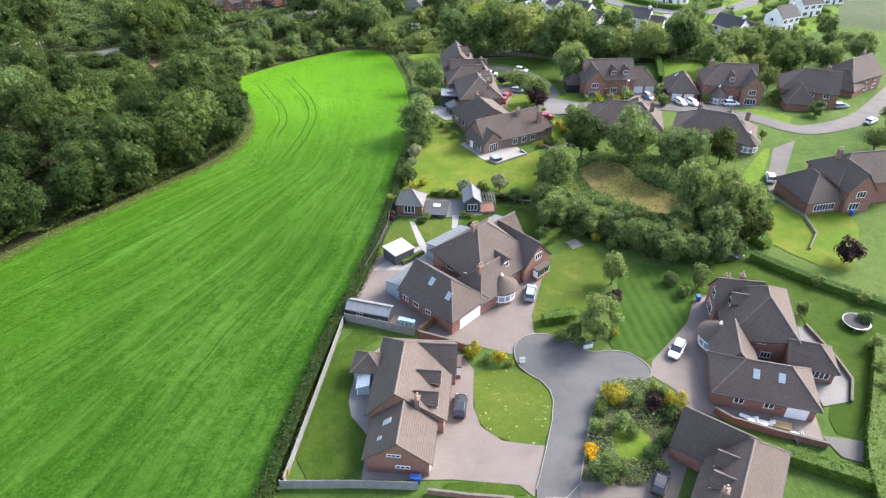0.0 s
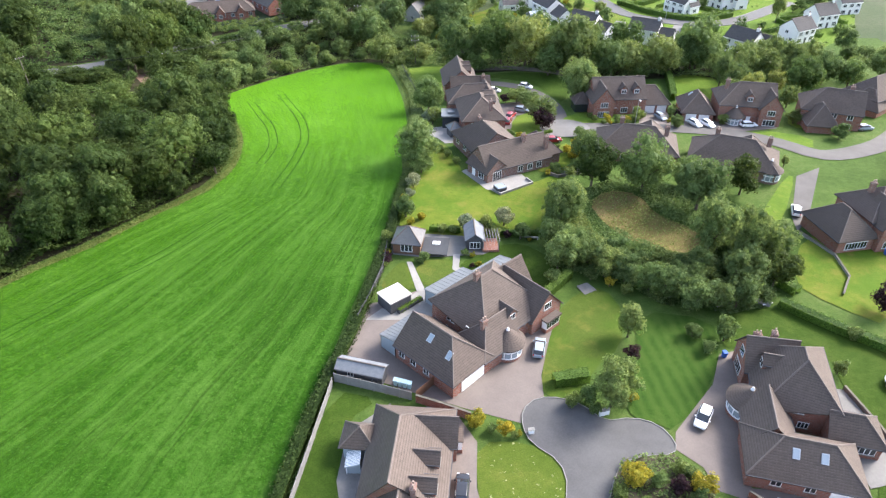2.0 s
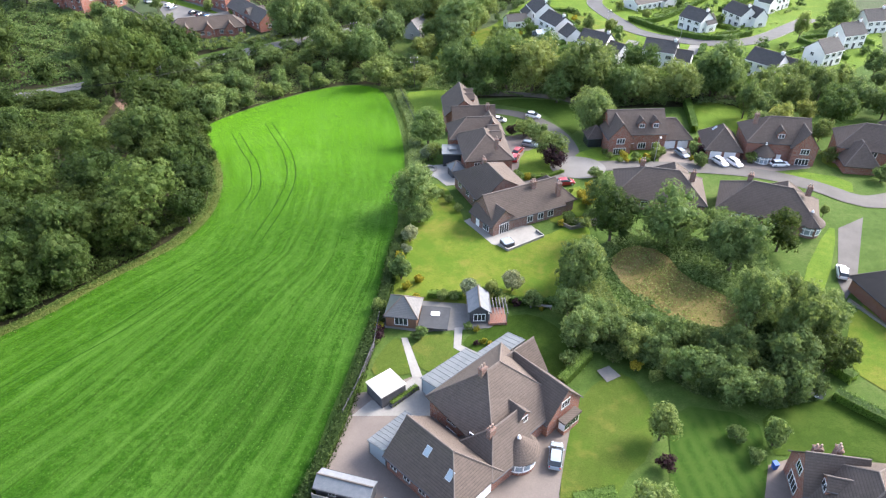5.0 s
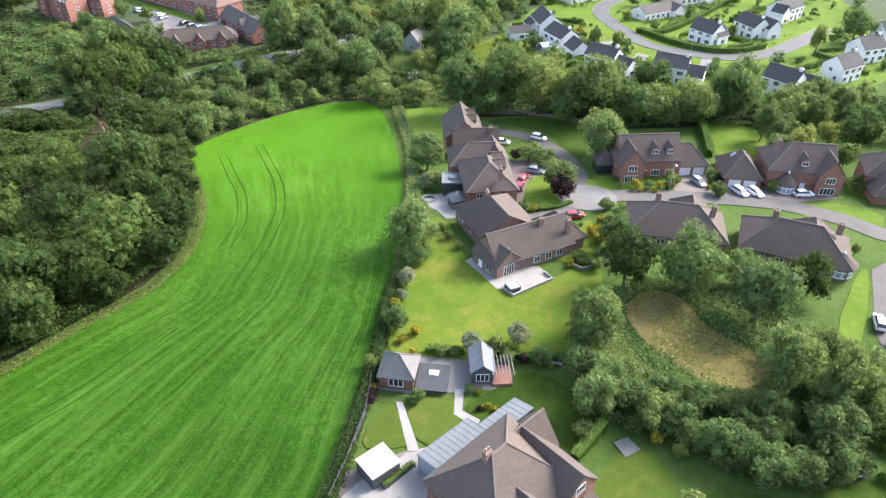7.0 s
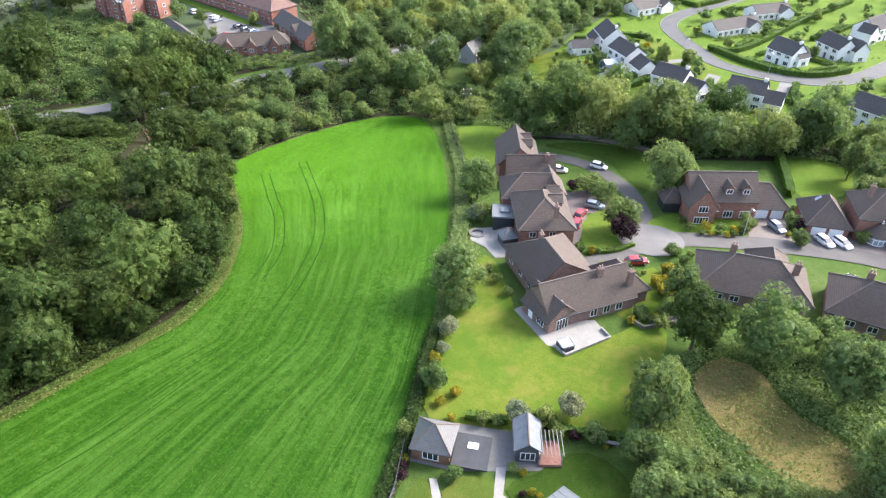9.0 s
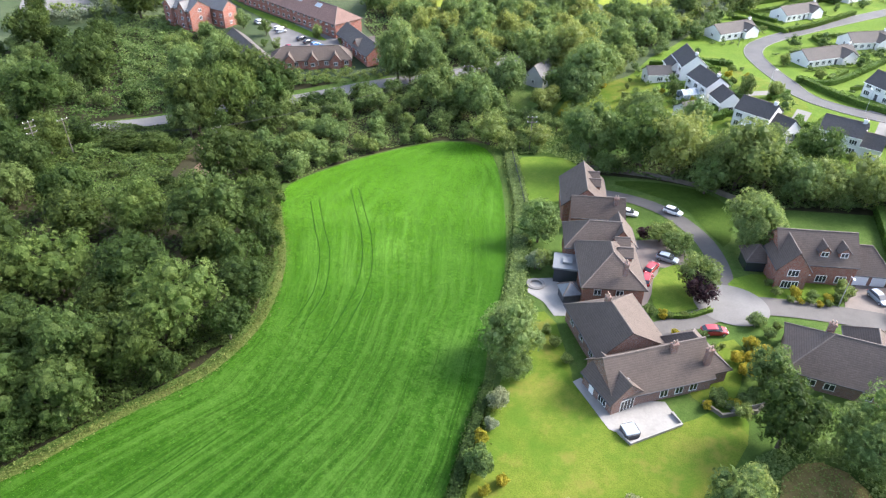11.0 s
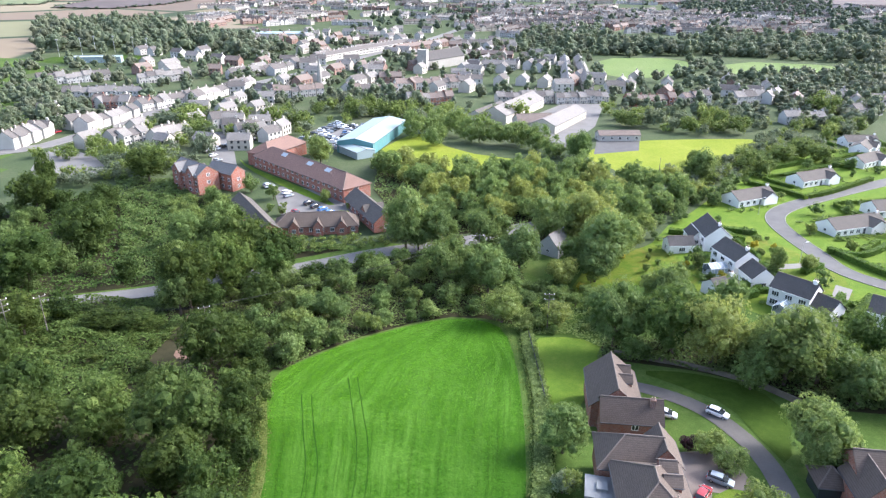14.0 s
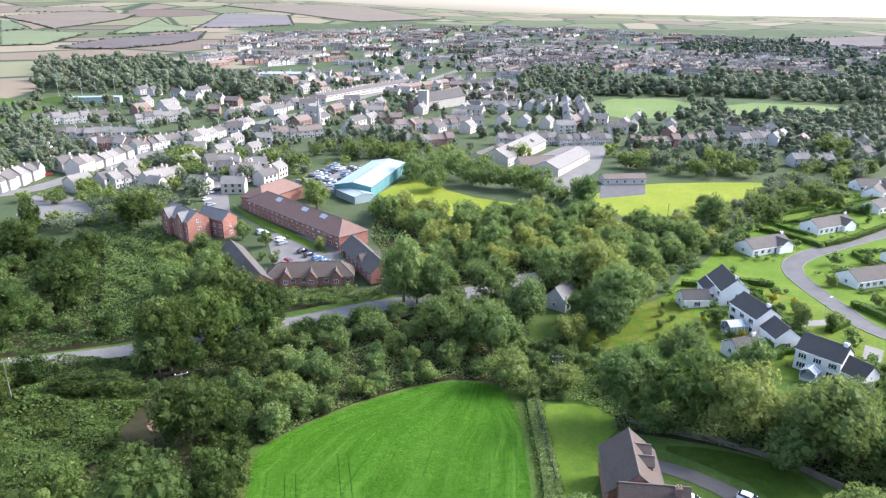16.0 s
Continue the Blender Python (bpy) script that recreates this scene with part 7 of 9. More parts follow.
def scatter_leaves(name, pts, leaf, material, label, seed, category="undergrowth", up=1.0):
    """Low tangled growth: loose leaf clumps at (x, y, height)."""
    rng = np.random.default_rng(seed)
    p = np.array([(x, y, ground_z(x, y) + z) for x, y, z in pts])
    n = rng.normal(size=p.shape) * 0.5 + np.array([0, 0, up])
    n /= np.linalg.norm(n, axis=1)[:, None]
    t = np.cross(n, rng.normal(size=p.shape))
    t /= np.linalg.norm(t, axis=1)[:, None]
    b = np.cross(n, t)
    s = leaf * rng.uniform(0.5, 1.3, len(p))[:, None]
    v = np.stack([p - t * s * 0.6, p - b * s * 0.45, p + t * s * 0.6, p + b * s * 0.45], 1).reshape(-1, 3)
    me = bpy.data.meshes.new(name)
    me.from_pydata(v.tolist(), [], np.arange(len(v)).reshape(-1, 4).tolist())
    me.materials.append(material)
    return tagged(new(name, me), label, category, kind="stuff")


def lumpy(area, n, seed, top=1.6, clear=()):
    rng = random.Random(seed)
    xs, ys = [p[0] for p in area], [p[1] for p in area]
    out = []
    while len(out) < n:
        x, y = rng.uniform(min(xs), max(xs)), rng.uniform(min(ys), max(ys))
        if inside(x, y, area) and not near_line(x, y, VALLEY_ROAD, 4.2) and not inside(x, y, FIELD) and not any(inside(x, y, c) for c in clear) and math.hypot(x + 81, y - 197) > 5 * (0.8 + 0.4 * noise.noise((x * 0.4, y * 0.4, 0))):
            lump = max(0.0, noise.noise((x * 0.16, y * 0.16, 3.0)) + 0.45)
            out.append((x, y, top * lump * rng.uniform(0.75, 1.05) + 0.1))
    return out


stuff_trees("bramble_mounds", spots(SCRUB_OPEN, 80, 1.0, 2.6, 0.75, 51, tall=(0.9, 1.5), clear=(EARTH_OPEN,)), L_OAK, "low bramble and elder mounds round the poles", 0.75, 170, 8, 52)
stuff_trees("hillside_scrub", spots(HILL_OPEN, 60, 1.0, 3.0, 0.9, 53, tall=(0.9, 1.5)), L_MID, "low scattered scrub on the open hillside", 0.8, 170, 8, 54)
stuff_trees("garden_boundary", spots([(16, 298), (40, 330), (62, 366), (88, 436), (99, 430), (72, 374), (50, 336), (26, 296)], 70, 1.8, 4.2, 0.6, 55), L_DARK, "line of green trees behind the bungalow gardens", 0.75, 420, 11, 56)
scatter_leaves("undergrowth", lumpy(WOOD_WEST, 26000, 1, clear=(EARTH_OPEN,)), 0.75, L_WOOD, "deep green brambles and undergrowth in the wood", 2)
scatter_leaves("undergrowth", lumpy(SCRUB_OPEN, 22000, 23, 2.6, (EARTH_OPEN,)), 0.5, L_ASH, "green brambles and low scrub round the poles", 24)
scatter_leaves("undergrowth", lumpy(HILL_OPEN, 16000, 25, 2.0), 0.6, L_MID, "light green bracken on the open hillside", 26)
scatter_leaves("undergrowth", lumpy(WOOD_SCRUB, 26000, 3, 1.3, (EARTH_OPEN,)), 0.5, L_DARK, "tangled green scrub below the field", 4)
scatter_leaves("undergrowth", lumpy(WOOD_HILL, 24000, 5, 2.2), 0.7, L_ASH, "green bracken and scrub on the hillside", 6)
scatter_leaves("undergrowth", lumpy(FIELD_CORNER, 5000, 19, 1.0), 0.45, L_MID, "rough tangle at the field's corner", 20)
scatter_leaves("undergrowth", lumpy(WOOD_MID, 12000, 7), 0.8, L_MID, "green undergrowth in the valley", 8)
scatter_leaves("undergrowth", lumpy(WOOD_BACK, 9000, 9), 0.6, L_DARK, "dark undergrowth behind the houses", 10)
scatter_leaves("undergrowth", lumpy(THICKET, 9000, 11, 2.0), 0.5, L_DARK, "thick green growth round the meadow", 12)
scatter_leaves("undergrowth", lumpy(MEADOW, 2200, 15, 0.6), 0.3, L_LIGHT, "rough green tussocks in the dry meadow", 16)
scatter_leaves("undergrowth", lumpy(BRAMBLE, 9000, 17, 1.3), 0.36, L_LIGHT, "light green brambles along the meadow", 18)
turf_rng = random.Random(77)
turf = []
while len(turf) < 45000:
    x, y = turf_rng.uniform(-125, -8), turf_rng.uniform(40, 228)
    if inside(x, y, FIELD) and turf_rng.random() < 0.25 + max(0.0, noise.noise((x * 0.09, y * 0.09, 1.0)) + 0.4):
        turf.append((x, y, 0.1))
scatter_leaves("grass_tufts", turf, 0.15, L_FIELD, "bright green mown grass tufts across the field", 78, "grass", 2.4)
scatter_leaves("undergrowth", lumpy(ISLAND, 2600, 13, 1.1, (ISLE_LAWN,)), 0.3, L_MID, "low shrubs filling the island bed", 14)
scatter_leaves("undergrowth", lumpy(UNDERSTOREY, 14000, 21, 1.2, (MEADOW,)), 0.42, L_MID, "rough green growth under the meadow trees", 22)
brick_bushes = spots([(-112, 258), (-98, 261.5), (-73, 269.5), (-58, 269), (-62, 263), (-85, 255), (-100, 249)], 60, 0.9, 2.0, 0.7, 74, tall=(1.2, 1.8)) + spots([(-146, 288), (-128, 290), (-110, 268), (-116, 262), (-142, 276)], 50, 1.4, 3.4, 0.7, 75) + spots(CARPARK, 8, 1.2, 2.2, 3.0, 76)
stuff_trees("court_bushes", brick_bushes, L_LIGHT, "light green bushes round the brick court", 1.1, 160, 8, 39)
scatter_leaves("undergrowth", lumpy(WOOD_EDGE, 16000, 29, 2.6), 0.42, L_WOOD, "dark low branches and bramble at the wood's edge", 30)
edge = []
for (x0, y0), (x1, y1) in zip(FIELD[0:13], FIELD[1:14]):
    for k in range(int(math.hypot(x1 - x0, y1 - y0) * 75)):
        f, o = turf_rng.random(), turf_rng.gauss(0.5, 0.7)
        d = math.hypot(x1 - x0, y1 - y0)
        edge.append((x0 + (x1 - x0) * f - (y1 - y0) / d * o, y0 + (y1 - y0) * f + (x1 - x0) / d * o, turf_rng.uniform(0.1, 0.5)))
for k in range(5000):
    y = turf_rng.uniform(120, 224)
    x = along(FIELD_E, y) + turf_rng.gauss(2.0, 1.1)
    if not inside(x, y, FIELD) and x < -5.5:
        edge.append((x, y, turf_rng.uniform(0.1, 0.6)))
scatter_leaves("verge_tussocks", edge, 0.2, L_DRY, "dry rough grass along the wood's edge", 79, "grass", 0.7)
sheet("bare_earth", EARTH, 0.12, M_EARTH, "bare red earth under the poles", "ground")


def hedge(pts, w, h, material=None, label="clipped green garden hedge", leaf=0.24, rough=0.12, seed=5, name="hedge", dens=60):
    """A clipped run of hedge: a solid heart under a skin of leaf clumps."""
    rng = random.Random(seed + int(pts[0][0] * 10))
    line = smooth_line(pts, 1.2)
    bm = bmesh.new()
    for za, zb, a, b in ((-0.2, h - 0.12, -w / 2 + 0.08, -w / 2 + 0.1), (h - 0.12, h - 0.12, -w / 2 + 0.1, w / 2 - 0.1), (h - 0.12, -0.2, w / 2 - 0.1, w / 2 - 0.08)):
        ribbon_mesh(bm, line, a, b, za, zb)
    for c0, c1 in zip(line, line[1:]):
        d = (c1 - c0)
        side = Vector((d.y, -d.x, 0)).normalized()
        for _ in range(int(d.length * (w + 2 * h) * dens / (leaf * 10))):
            t, k = rng.random(), rng.uniform(0, w + 2 * h)
            if k < h:
                off, z, n = -w / 2, k, -side
            elif k < h + w:
                off, z, n = k - h - w / 2, h, Vector((0, 0, 1))
            else:
                off, z, n = w / 2, k - h - w, side
            p = c0 + d * t + side * off + n * rng.uniform(-rough, rough)
            p.z = ground_z(p.x, p.y) + z * rng.uniform(1 - rough, 1 + rough)
            n = (n + Vector((rng.gauss(0, 0.4), rng.gauss(0, 0.4), rng.gauss(0, 0.4)))).normalized()
            a = n.orthogonal().normalized() * leaf * rng.uniform(0.5, 1.1)
            b = n.cross(a)
            vs = [bm.verts.new(p + q) for q in (-a * 0.6, -b * 0.5, a * 0.6, b * 0.5)]
            bm.faces.new(vs)
    me = bpy.data.meshes.new(name)
    bm.to_mesh(me)
    bm.free()
    me.materials.append(material or L_HEDGE)
    return tagged(new(name, me), label, "hedge")


for pts, w, hh in (([(14.8, 74.2), (19.6, 75.2)], 1.7, 1.6), ([(51.8, 91.0), (56.4, 86.5), (61.7, 82.2), (67.3, 78.0), (76, 70)], 1.5, 1.4), ([(40.6, 50.6), (44.5, 48.8), (49.3, 46.7)], 1.8, 1.5),
                   ([(62.6, 70.5), (57, 60.5), (51.2, 50.5), (49, 44)], 2.0, 1.6), ([(15.8, 92.4), (18.2, 95.2), (20.5, 98.0)], 1.4, 1.4), ([(64.6, 199.0), (62.5, 188), (60.3, 178.7)], 1.6, 2.0), ([(6.5, 110.8), (12, 109.6), (17.5, 109.4)], 0.9, 1.2),
                   ([(-2.5, 110.9), (3.0, 110.6)], 0.9, 1.2), ([(16.5, 151.2), (21, 151.8), (25, 154.4)], 0.8, 0.8), ([(55.6, 93.5), (53.8, 97.5), (57.5, 104)], 1.6, 1.5)):
    hedge(pts, w, hh)
for pts in ([(68, 282), (77, 281), (95, 302), (114, 325), (143, 355)], [(68.8, 284), (76, 266.5), (85, 256.5), (95, 256), (105, 261.5)], [(61.3, 371.2), (79.4, 384.3), (93.9, 397.1), (100.2, 403.4)], [(60.2, 355.4), (70.2, 347.2), (77.5, 339.2)], [(78.5, 341.2), (89.7, 350.7), (110.7, 373.0)], [(24, 290), (36, 288), (46, 287)], [(40, 243), (33, 238), (24, 236)], [(60, 226), (56, 236), (60, 246)], [(78, 222), (80, 236), (84, 246)], [(55, 260), (61.5, 267)],
            [(33, 244), (40, 248), (45, 252)], [(53, 225), (60, 236), (67, 247)], [(38, 297), (51, 295)], [(76, 368), (101, 390), (122, 404)], [(86, 296), (78, 285)], [(108, 300), (126, 318)]):
    hedge(pts, 1.8, 1.7, leaf=0.45, dens=50, label="clipped bright green estate hedge")
for x, y, yaw, a, b in ((34.6, 279.5, -80, 13, 9), (38.2, 256.5, -65, 12, 9), (48.5, 237.5, -37, 11, 9), (66.5, 229.6, -27, 11, 8), (89.4, 269.0, -58, 10, 9), (109.0, 278.5, -70, 11, 10), (129.0, 304.5, 39, 12, 10), (96.0, 221.0, -51, 11, 9), (131.6, 250, 20, 10, 9), (116.0, 233.0, 30, 10, 9),
                        (82.3, 308.5, 30, 15, 10), (101.4, 330.0, 22, 13, 10), (85.7, 363.7, 37, 14, 10), (117.2, 399.7, 43, 14, 10), (126.4, 437.6, 15, 13, 10), (150, 370, 25, 12, 10)):
    c, k = math.cos(radians(yaw)), math.sin(radians(yaw))
    pts = [(x + c * u - k * v, y + k * u + c * v) for u, v in ((a, -b * 0.3), (a, b), (0, b + 0.6), (-a, b), (-a, -b * 0.3))]
    if not any(near_line(*p, ESTATE_ROAD, 4.4) for p in pts):
        hedge(pts, 1.2, 1.4, leaf=0.5, dens=36, label="clipped green hedge round an estate garden")
for pts in ([(50.3, 228.3), (53.5, 228.0), (64.6, 252.0), (61.4, 254.4)], [(72.6, 231.2), (75.7, 231.5), (85.0, 250.4), (81.6, 251.2)], [(40.5, 262.5), (43.0, 259.5), (63.0, 268.0), (62.4, 271.6)], [(84.0, 262.0), (86.5, 260.0), (82.0, 254.0), (79.5, 256.0)]):
    sheet("drive", pts, 0.1, M_FLAG_SHADED, "pale concrete drive beside a white house", "drive", 6.0, 0)
hedge([(-20.2, 38), (-19.0, 50.9), (-17.2, 63.9), (-15.5, 74.3), (-13.2, 83.7), (-11.6, 93.1), (-10.0, 104.0), (-9.2, 111), (-8.8, 119), (-7.6, 130)], 1.5, 1.1, L_WOOD, "unclipped dark hedgerow along the field", 0.3, 0.45, name="hedgerow", dens=90)
hedge([(-14.6, 223.5), (-11.5, 207), (-8.6, 190), (-7.4, 176), (-6.5, 160), (-6.5, 146)], 3.0, 0.75, L_MID, "dark hedgerow between lawn and field", 0.42, 0.6, name="hedgerow", dens=75)
for i, (x, y, r, k) in enumerate(((16.6, 70.6, 1.3, "bush"), (19.3, 69.4, 1.0, "bush"), (24.6, 71.5, 0.9, "golden"), (26.4, 79.5, 1.3, "purple"), (20.0, 57.0, 1.2, "bush"), (28.8, 56.2, 1.4, "deepbush"), (27.4, 52.8, 1.2, "bush"), (25.4, 48.6, 1.0, "bush"), (20.5, 48.0, 1.3, "deepbush"), (19.0, 54.2, 1.2, "bush"),
                                  (17.8, 48.0, 1.2, "deepbush"), (28.6, 60.0, 1.1, "deepbush"), (6.0, 66.2, 0.8, "bush"), (8.8, 65.4, 0.6, "bush"), (62.4, 74.5, 1.4, "deepbush"), (64.5, 79.2, 1.2, "bush"), (59.5, 83.4, 1.3, "bush"), (36.2, 83.8, 1.5, "deepbush"),
                                  (17.5, 96.2, 1.5, "bush"), (20.6, 100.5, 1.3, "bush"), (23.8, 97.0, 1.2, "deepbush"), (26.5, 95.4, 1.1, "golden"), (28.6, 93.5, 1.2, "bush"), (-3.6, 101.2, 0.7, "bush"), (3.6, 103.4, 0.8, "bush"), (4.9, 103.0, 0.6, "golden"), (-9.2, 102.4, 0.8, "purple"), (-9.8, 100.2, 0.7, "bush"),
                                  (22.2, 143.2, 1.0, "golden"), (26.6, 142.0, 1.3, "golden"), (29.0, 145.6, 1.4, "golden"), (31.0, 151.5, 1.5, "bush"), (20.5, 146.4, 0.9, "silver"), (22.6, 147.0, 0.8, "bush"), (18.6, 146.8, 0.7, "golden"), (36.4, 161.6, 1.0, "bush"), (39.4, 162.0, 1.2, "golden"), (42.0, 161.6, 1.1, "bush"), (44.4, 161.4, 1.0, "golden"),
                                  (57.4, 163.6, 1.6, "purple"), (67.0, 160.4, 1.6, "bush"), (81.2, 166.8, 2.4, "bush"), (84.0, 161.0, 2.0, "deepbush"), (71.0, 136.0, 1.0, "oval"), (90.0, 151.0, 2.2, "deepbush"), (20.2, 178.6, 1.8, "bush"), (16.2, 178.0, 1.6, "purple"), (2.6, 136.8, 1.0, "bush"), (0.8, 140.2, 1.1, "bush"), (-0.6, 143.4, 1.0, "bush"),
                                  (14.2, 151.0, 0.9, "oval"), (-4.0, 150.0, 1.1, "bush"), (22.4, 133.4, 1.2, "bush"), (25.4, 131.0, 1.4, "bush"))):
    plant(k, x, y, r, None if k == "oval" else r * 1.7, "garden planting")
estate = spots(GARDENS, 40, 0.7, 1.8, 1.2, 71) + spots(ESTATE, 24, 0.9, 2.6, 1.2, 72)
for i, (x, y, r, hh) in enumerate(off_homes(estate)):
    plant(("bush", "golden", "bush", "deepbush", "bush")[i % 5], x, y, r, hh, "estate gardens")
wood([(85, 200), (125, 200), (140, 222), (80, 212)], 14, 2.6, 4.2, ("deep", "mid"), "trees behind the houses", seed=81)
wood([(84, 165), (92, 170), (105, 182), (130, 200), (100, 205), (70, 178)], 12, 2.5, 4.5, ("deep", "mid", "light"), "trees behind the houses", seed=82)
wood([(96, 110), (108, 130), (120, 160), (112, 160), (90, 128)], 8, 2, 3.5, ("deep", "mid"), "garden trees", seed=83)


# ---- cars ----
def paint(name, c):
    return plain(name, c, tuple(min(1, q * 1.08 + 0.005) for q in c), 1.0, 6.0, 0.25, 0.6, bump=0.0)


PAINTS = {"white": paint("white_car_paint", (0.75, 0.76, 0.77)), "silver": paint("silver_car_paint", (0.24, 0.28, 0.32)), "black": paint("black_car_paint", (0.02, 0.022, 0.027)), "red": paint("red_car_paint", (0.24, 0.02, 0.026)), "blue": paint("blue_car_paint", (0.05, 0.16, 0.38))}
M_LAMP = plain("headlight_glass", (0.6, 0.62, 0.64), (0.7, 0.72, 0.74), 4, 20, 0.15, 0.6, bump=0)
M_TAIL = plain("tail_light_red", (0.35, 0.02, 0.02), (0.42, 0.03, 0.03), 4, 20, 0.2, 0.6, bump=0)
CARS = {}


def loft(bm, stations):
    """Skin over cross-sections (x, half width, low, high, inset at the top)."""
    rings = []
    for x, w, lo, hi, ins in stations:
        mid = lo + (hi - lo) * 0.55
        rings.append([bm.verts.new((x, y, z)) for y, z in ((-w * 0.92, lo), (-w, mid), (-w + ins, hi), (w - ins, hi), (w, mid), (w * 0.92, lo))])
    for a, b in zip(rings, rings[1:]):
        for i in range(6):
            bm.faces.new((a[i], a[(i + 1) % 6], b[(i + 1) % 6], b[i]))
    bm.faces.new(rings[0])
    bm.faces.new(rings[-1][::-1])


def car(x, y, yaw, colour, label):
    m = pose(x, y, ground_z(x, y) + 0.15, 0, 0, yaw) @ Matrix.Scale(0.93, 4)
    if colour in CARS:
        c = copy_thing(CARS[colour], m)
        c.matrix_basis = m
        c["label"] = label
        return c
    e = tagged(new("car"), label, "car", "parked cars")
    e.matrix_basis = m
    CARS[colour] = e
    bm = bmesh.new()
    loft(bm, ((-2.12, 0.72, 0.35, 0.78, 0.1), (-1.95, 0.85, 0.25, 0.93, 0.1), (-1.2, 0.9, 0.22, 0.96, 0.08), (0.6, 0.9, 0.22, 0.92, 0.08), (1.5, 0.88, 0.24, 0.82, 0.12), (2.0, 0.8, 0.28, 0.68, 0.14), (2.14, 0.66, 0.36, 0.58, 0.12)))
    part("body", bm, PAINTS[colour], e)
    bm = bmesh.new()
    loft(bm, ((-2.0, 0.74, 0.88, 0.95, 0.06), (-1.5, 0.78, 0.9, 1.38, 0.16), (-0.2, 0.8, 0.9, 1.44, 0.17), (0.35, 0.8, 0.9, 1.38, 0.17), (1.15, 0.76, 0.84, 0.92, 0.06)))
    part("glasshouse", bm, M_GLASS, e, "dark tinted glass")
    bm = bmesh.new()
    loft(bm, ((-1.55, 0.62, 1.34, 1.40, 0.04), (-0.9, 0.66, 1.38, 1.46, 0.05), (-0.1, 0.66, 1.38, 1.47, 0.05), (0.3, 0.62, 1.34, 1.42, 0.04)))
    part("roof", bm, PAINTS[colour], e)
    for sx in (-1.3, 1.32):
        for sy in (-1, 1):
            bm = bmesh.new()
            rod(bm, (sx, sy * 0.70, 0.31), (sx, sy * 0.91, 0.31), 0.32, 14)
            t = part("wheel", bm, M_RUBBER, e)
            bm = bmesh.new()
            rod(bm, (sx, sy * 0.88, 0.31), (sx, sy * 0.925, 0.31), 0.2, 10)
            part("rim", bm, M_STEEL, t)
    for sy in (-1, 1):
        part("headlight", boxes((1.92, 2.1, sy * 0.58 - 0.14, sy * 0.58 + 0.14, 0.56, 0.68)), M_LAMP, e)
        part("tail_light", boxes((-2.12, -2.0, sy * 0.66 - 0.1, sy * 0.66 + 0.1, 0.68, 0.86)), M_TAIL, e)
        part("wing_mirror", boxes((0.72, 0.86, sy * 0.98 - 0.1, sy * 0.98 + 0.08, 0.9, 1.03)), PAINTS[colour], e)
    return e


car(13.6, 80.6, 78, "silver", "silver car with panoramic roof on a paved drive")
for q in ((2.3, 57.7, 85, "black", "black saloon car beside the front lawn"), (32.9, 68.3, 237, "white", "white hatchback parked on a paved drive"), (24.9, 46.7, 62, "black", "black car on a shaded drive"), (99.2, 157.1, 10, "silver", "silver car before brick house"), (101.1, 146.5, 35, "white", "white car at the lane's edge"),
          (24.5, 148.3, 12, "red", "dark red hatchback on the asphalt drive"), (22.6, 189.8, -28, "white", "white car on the narrow lane"), (13.7, 188.5, -10, "white", "white car beside the end house"), (19.6, 169.7, -20, "silver", "silver car in the paved court"), (16.5, 165.7, 62, "red", "red car in the paved court"),
          (15.4, 161.6, 75, "red", "red car close to the brick wall"), (52.9, 163.9, -68, "silver", "silver car before the twin garage"), (59.8, 159.3, -65, "white", "white car before the garage doors"), (62.8, 159.0, -65, "white", "white hatchback before the garage doors"), (72.4, 158.6, 4, "white", "white car by the front door"),
          (65.7, 117.8, 70, "white", "white car on the narrow drive"), (59.0, 146.0, 70, "black", "dark car beside the bungalow"), (-91, 288, 60, "blue", "blue car in the car park"), (-94.5, 290, 60, "black", "black car in the car park"), (-87.5, 286, 60, "blue", "blue car in the car park"), (-84.5, 283.5, 60, "white", "white van-like car in the car park"),
          (-98, 292.5, 60, "black", "dark car in the car park"), (-108, 298, 60, "silver", "silver car in the car park"), (-119, 306, 40, "white", "white car in the car park"), (-99, 281, -30, "red", "red car in the car park"), (-96.5, 276, -30, "black", "dark car in the car park"), (-97.9, 277.0, 60, "black", "dark car in the car park"), (-98.9, 283.6, -30, "red", "red car in the car park"), (-110, 301, 60, "white", "white car in the car park"), (-120.6, 307.4, 60, "silver", "silver car in the car park"), (-163, 342, 60, "white", "white car on the side road"),
          (-157, 335, 60, "silver", "silver car on the side road"), (-129, 410, 20, "white", "white car in the yard"), (-124, 414, 20, "black", "dark car in the yard"), (-119, 418, 20, "silver", "silver car in the yard"), (-122, 399, 20, "blue", "blue car in the yard"), (-123, 386, 20, "white", "white car in the yard"), (-117, 382, 20, "silver", "pale car in the yard")):
    car(*q)


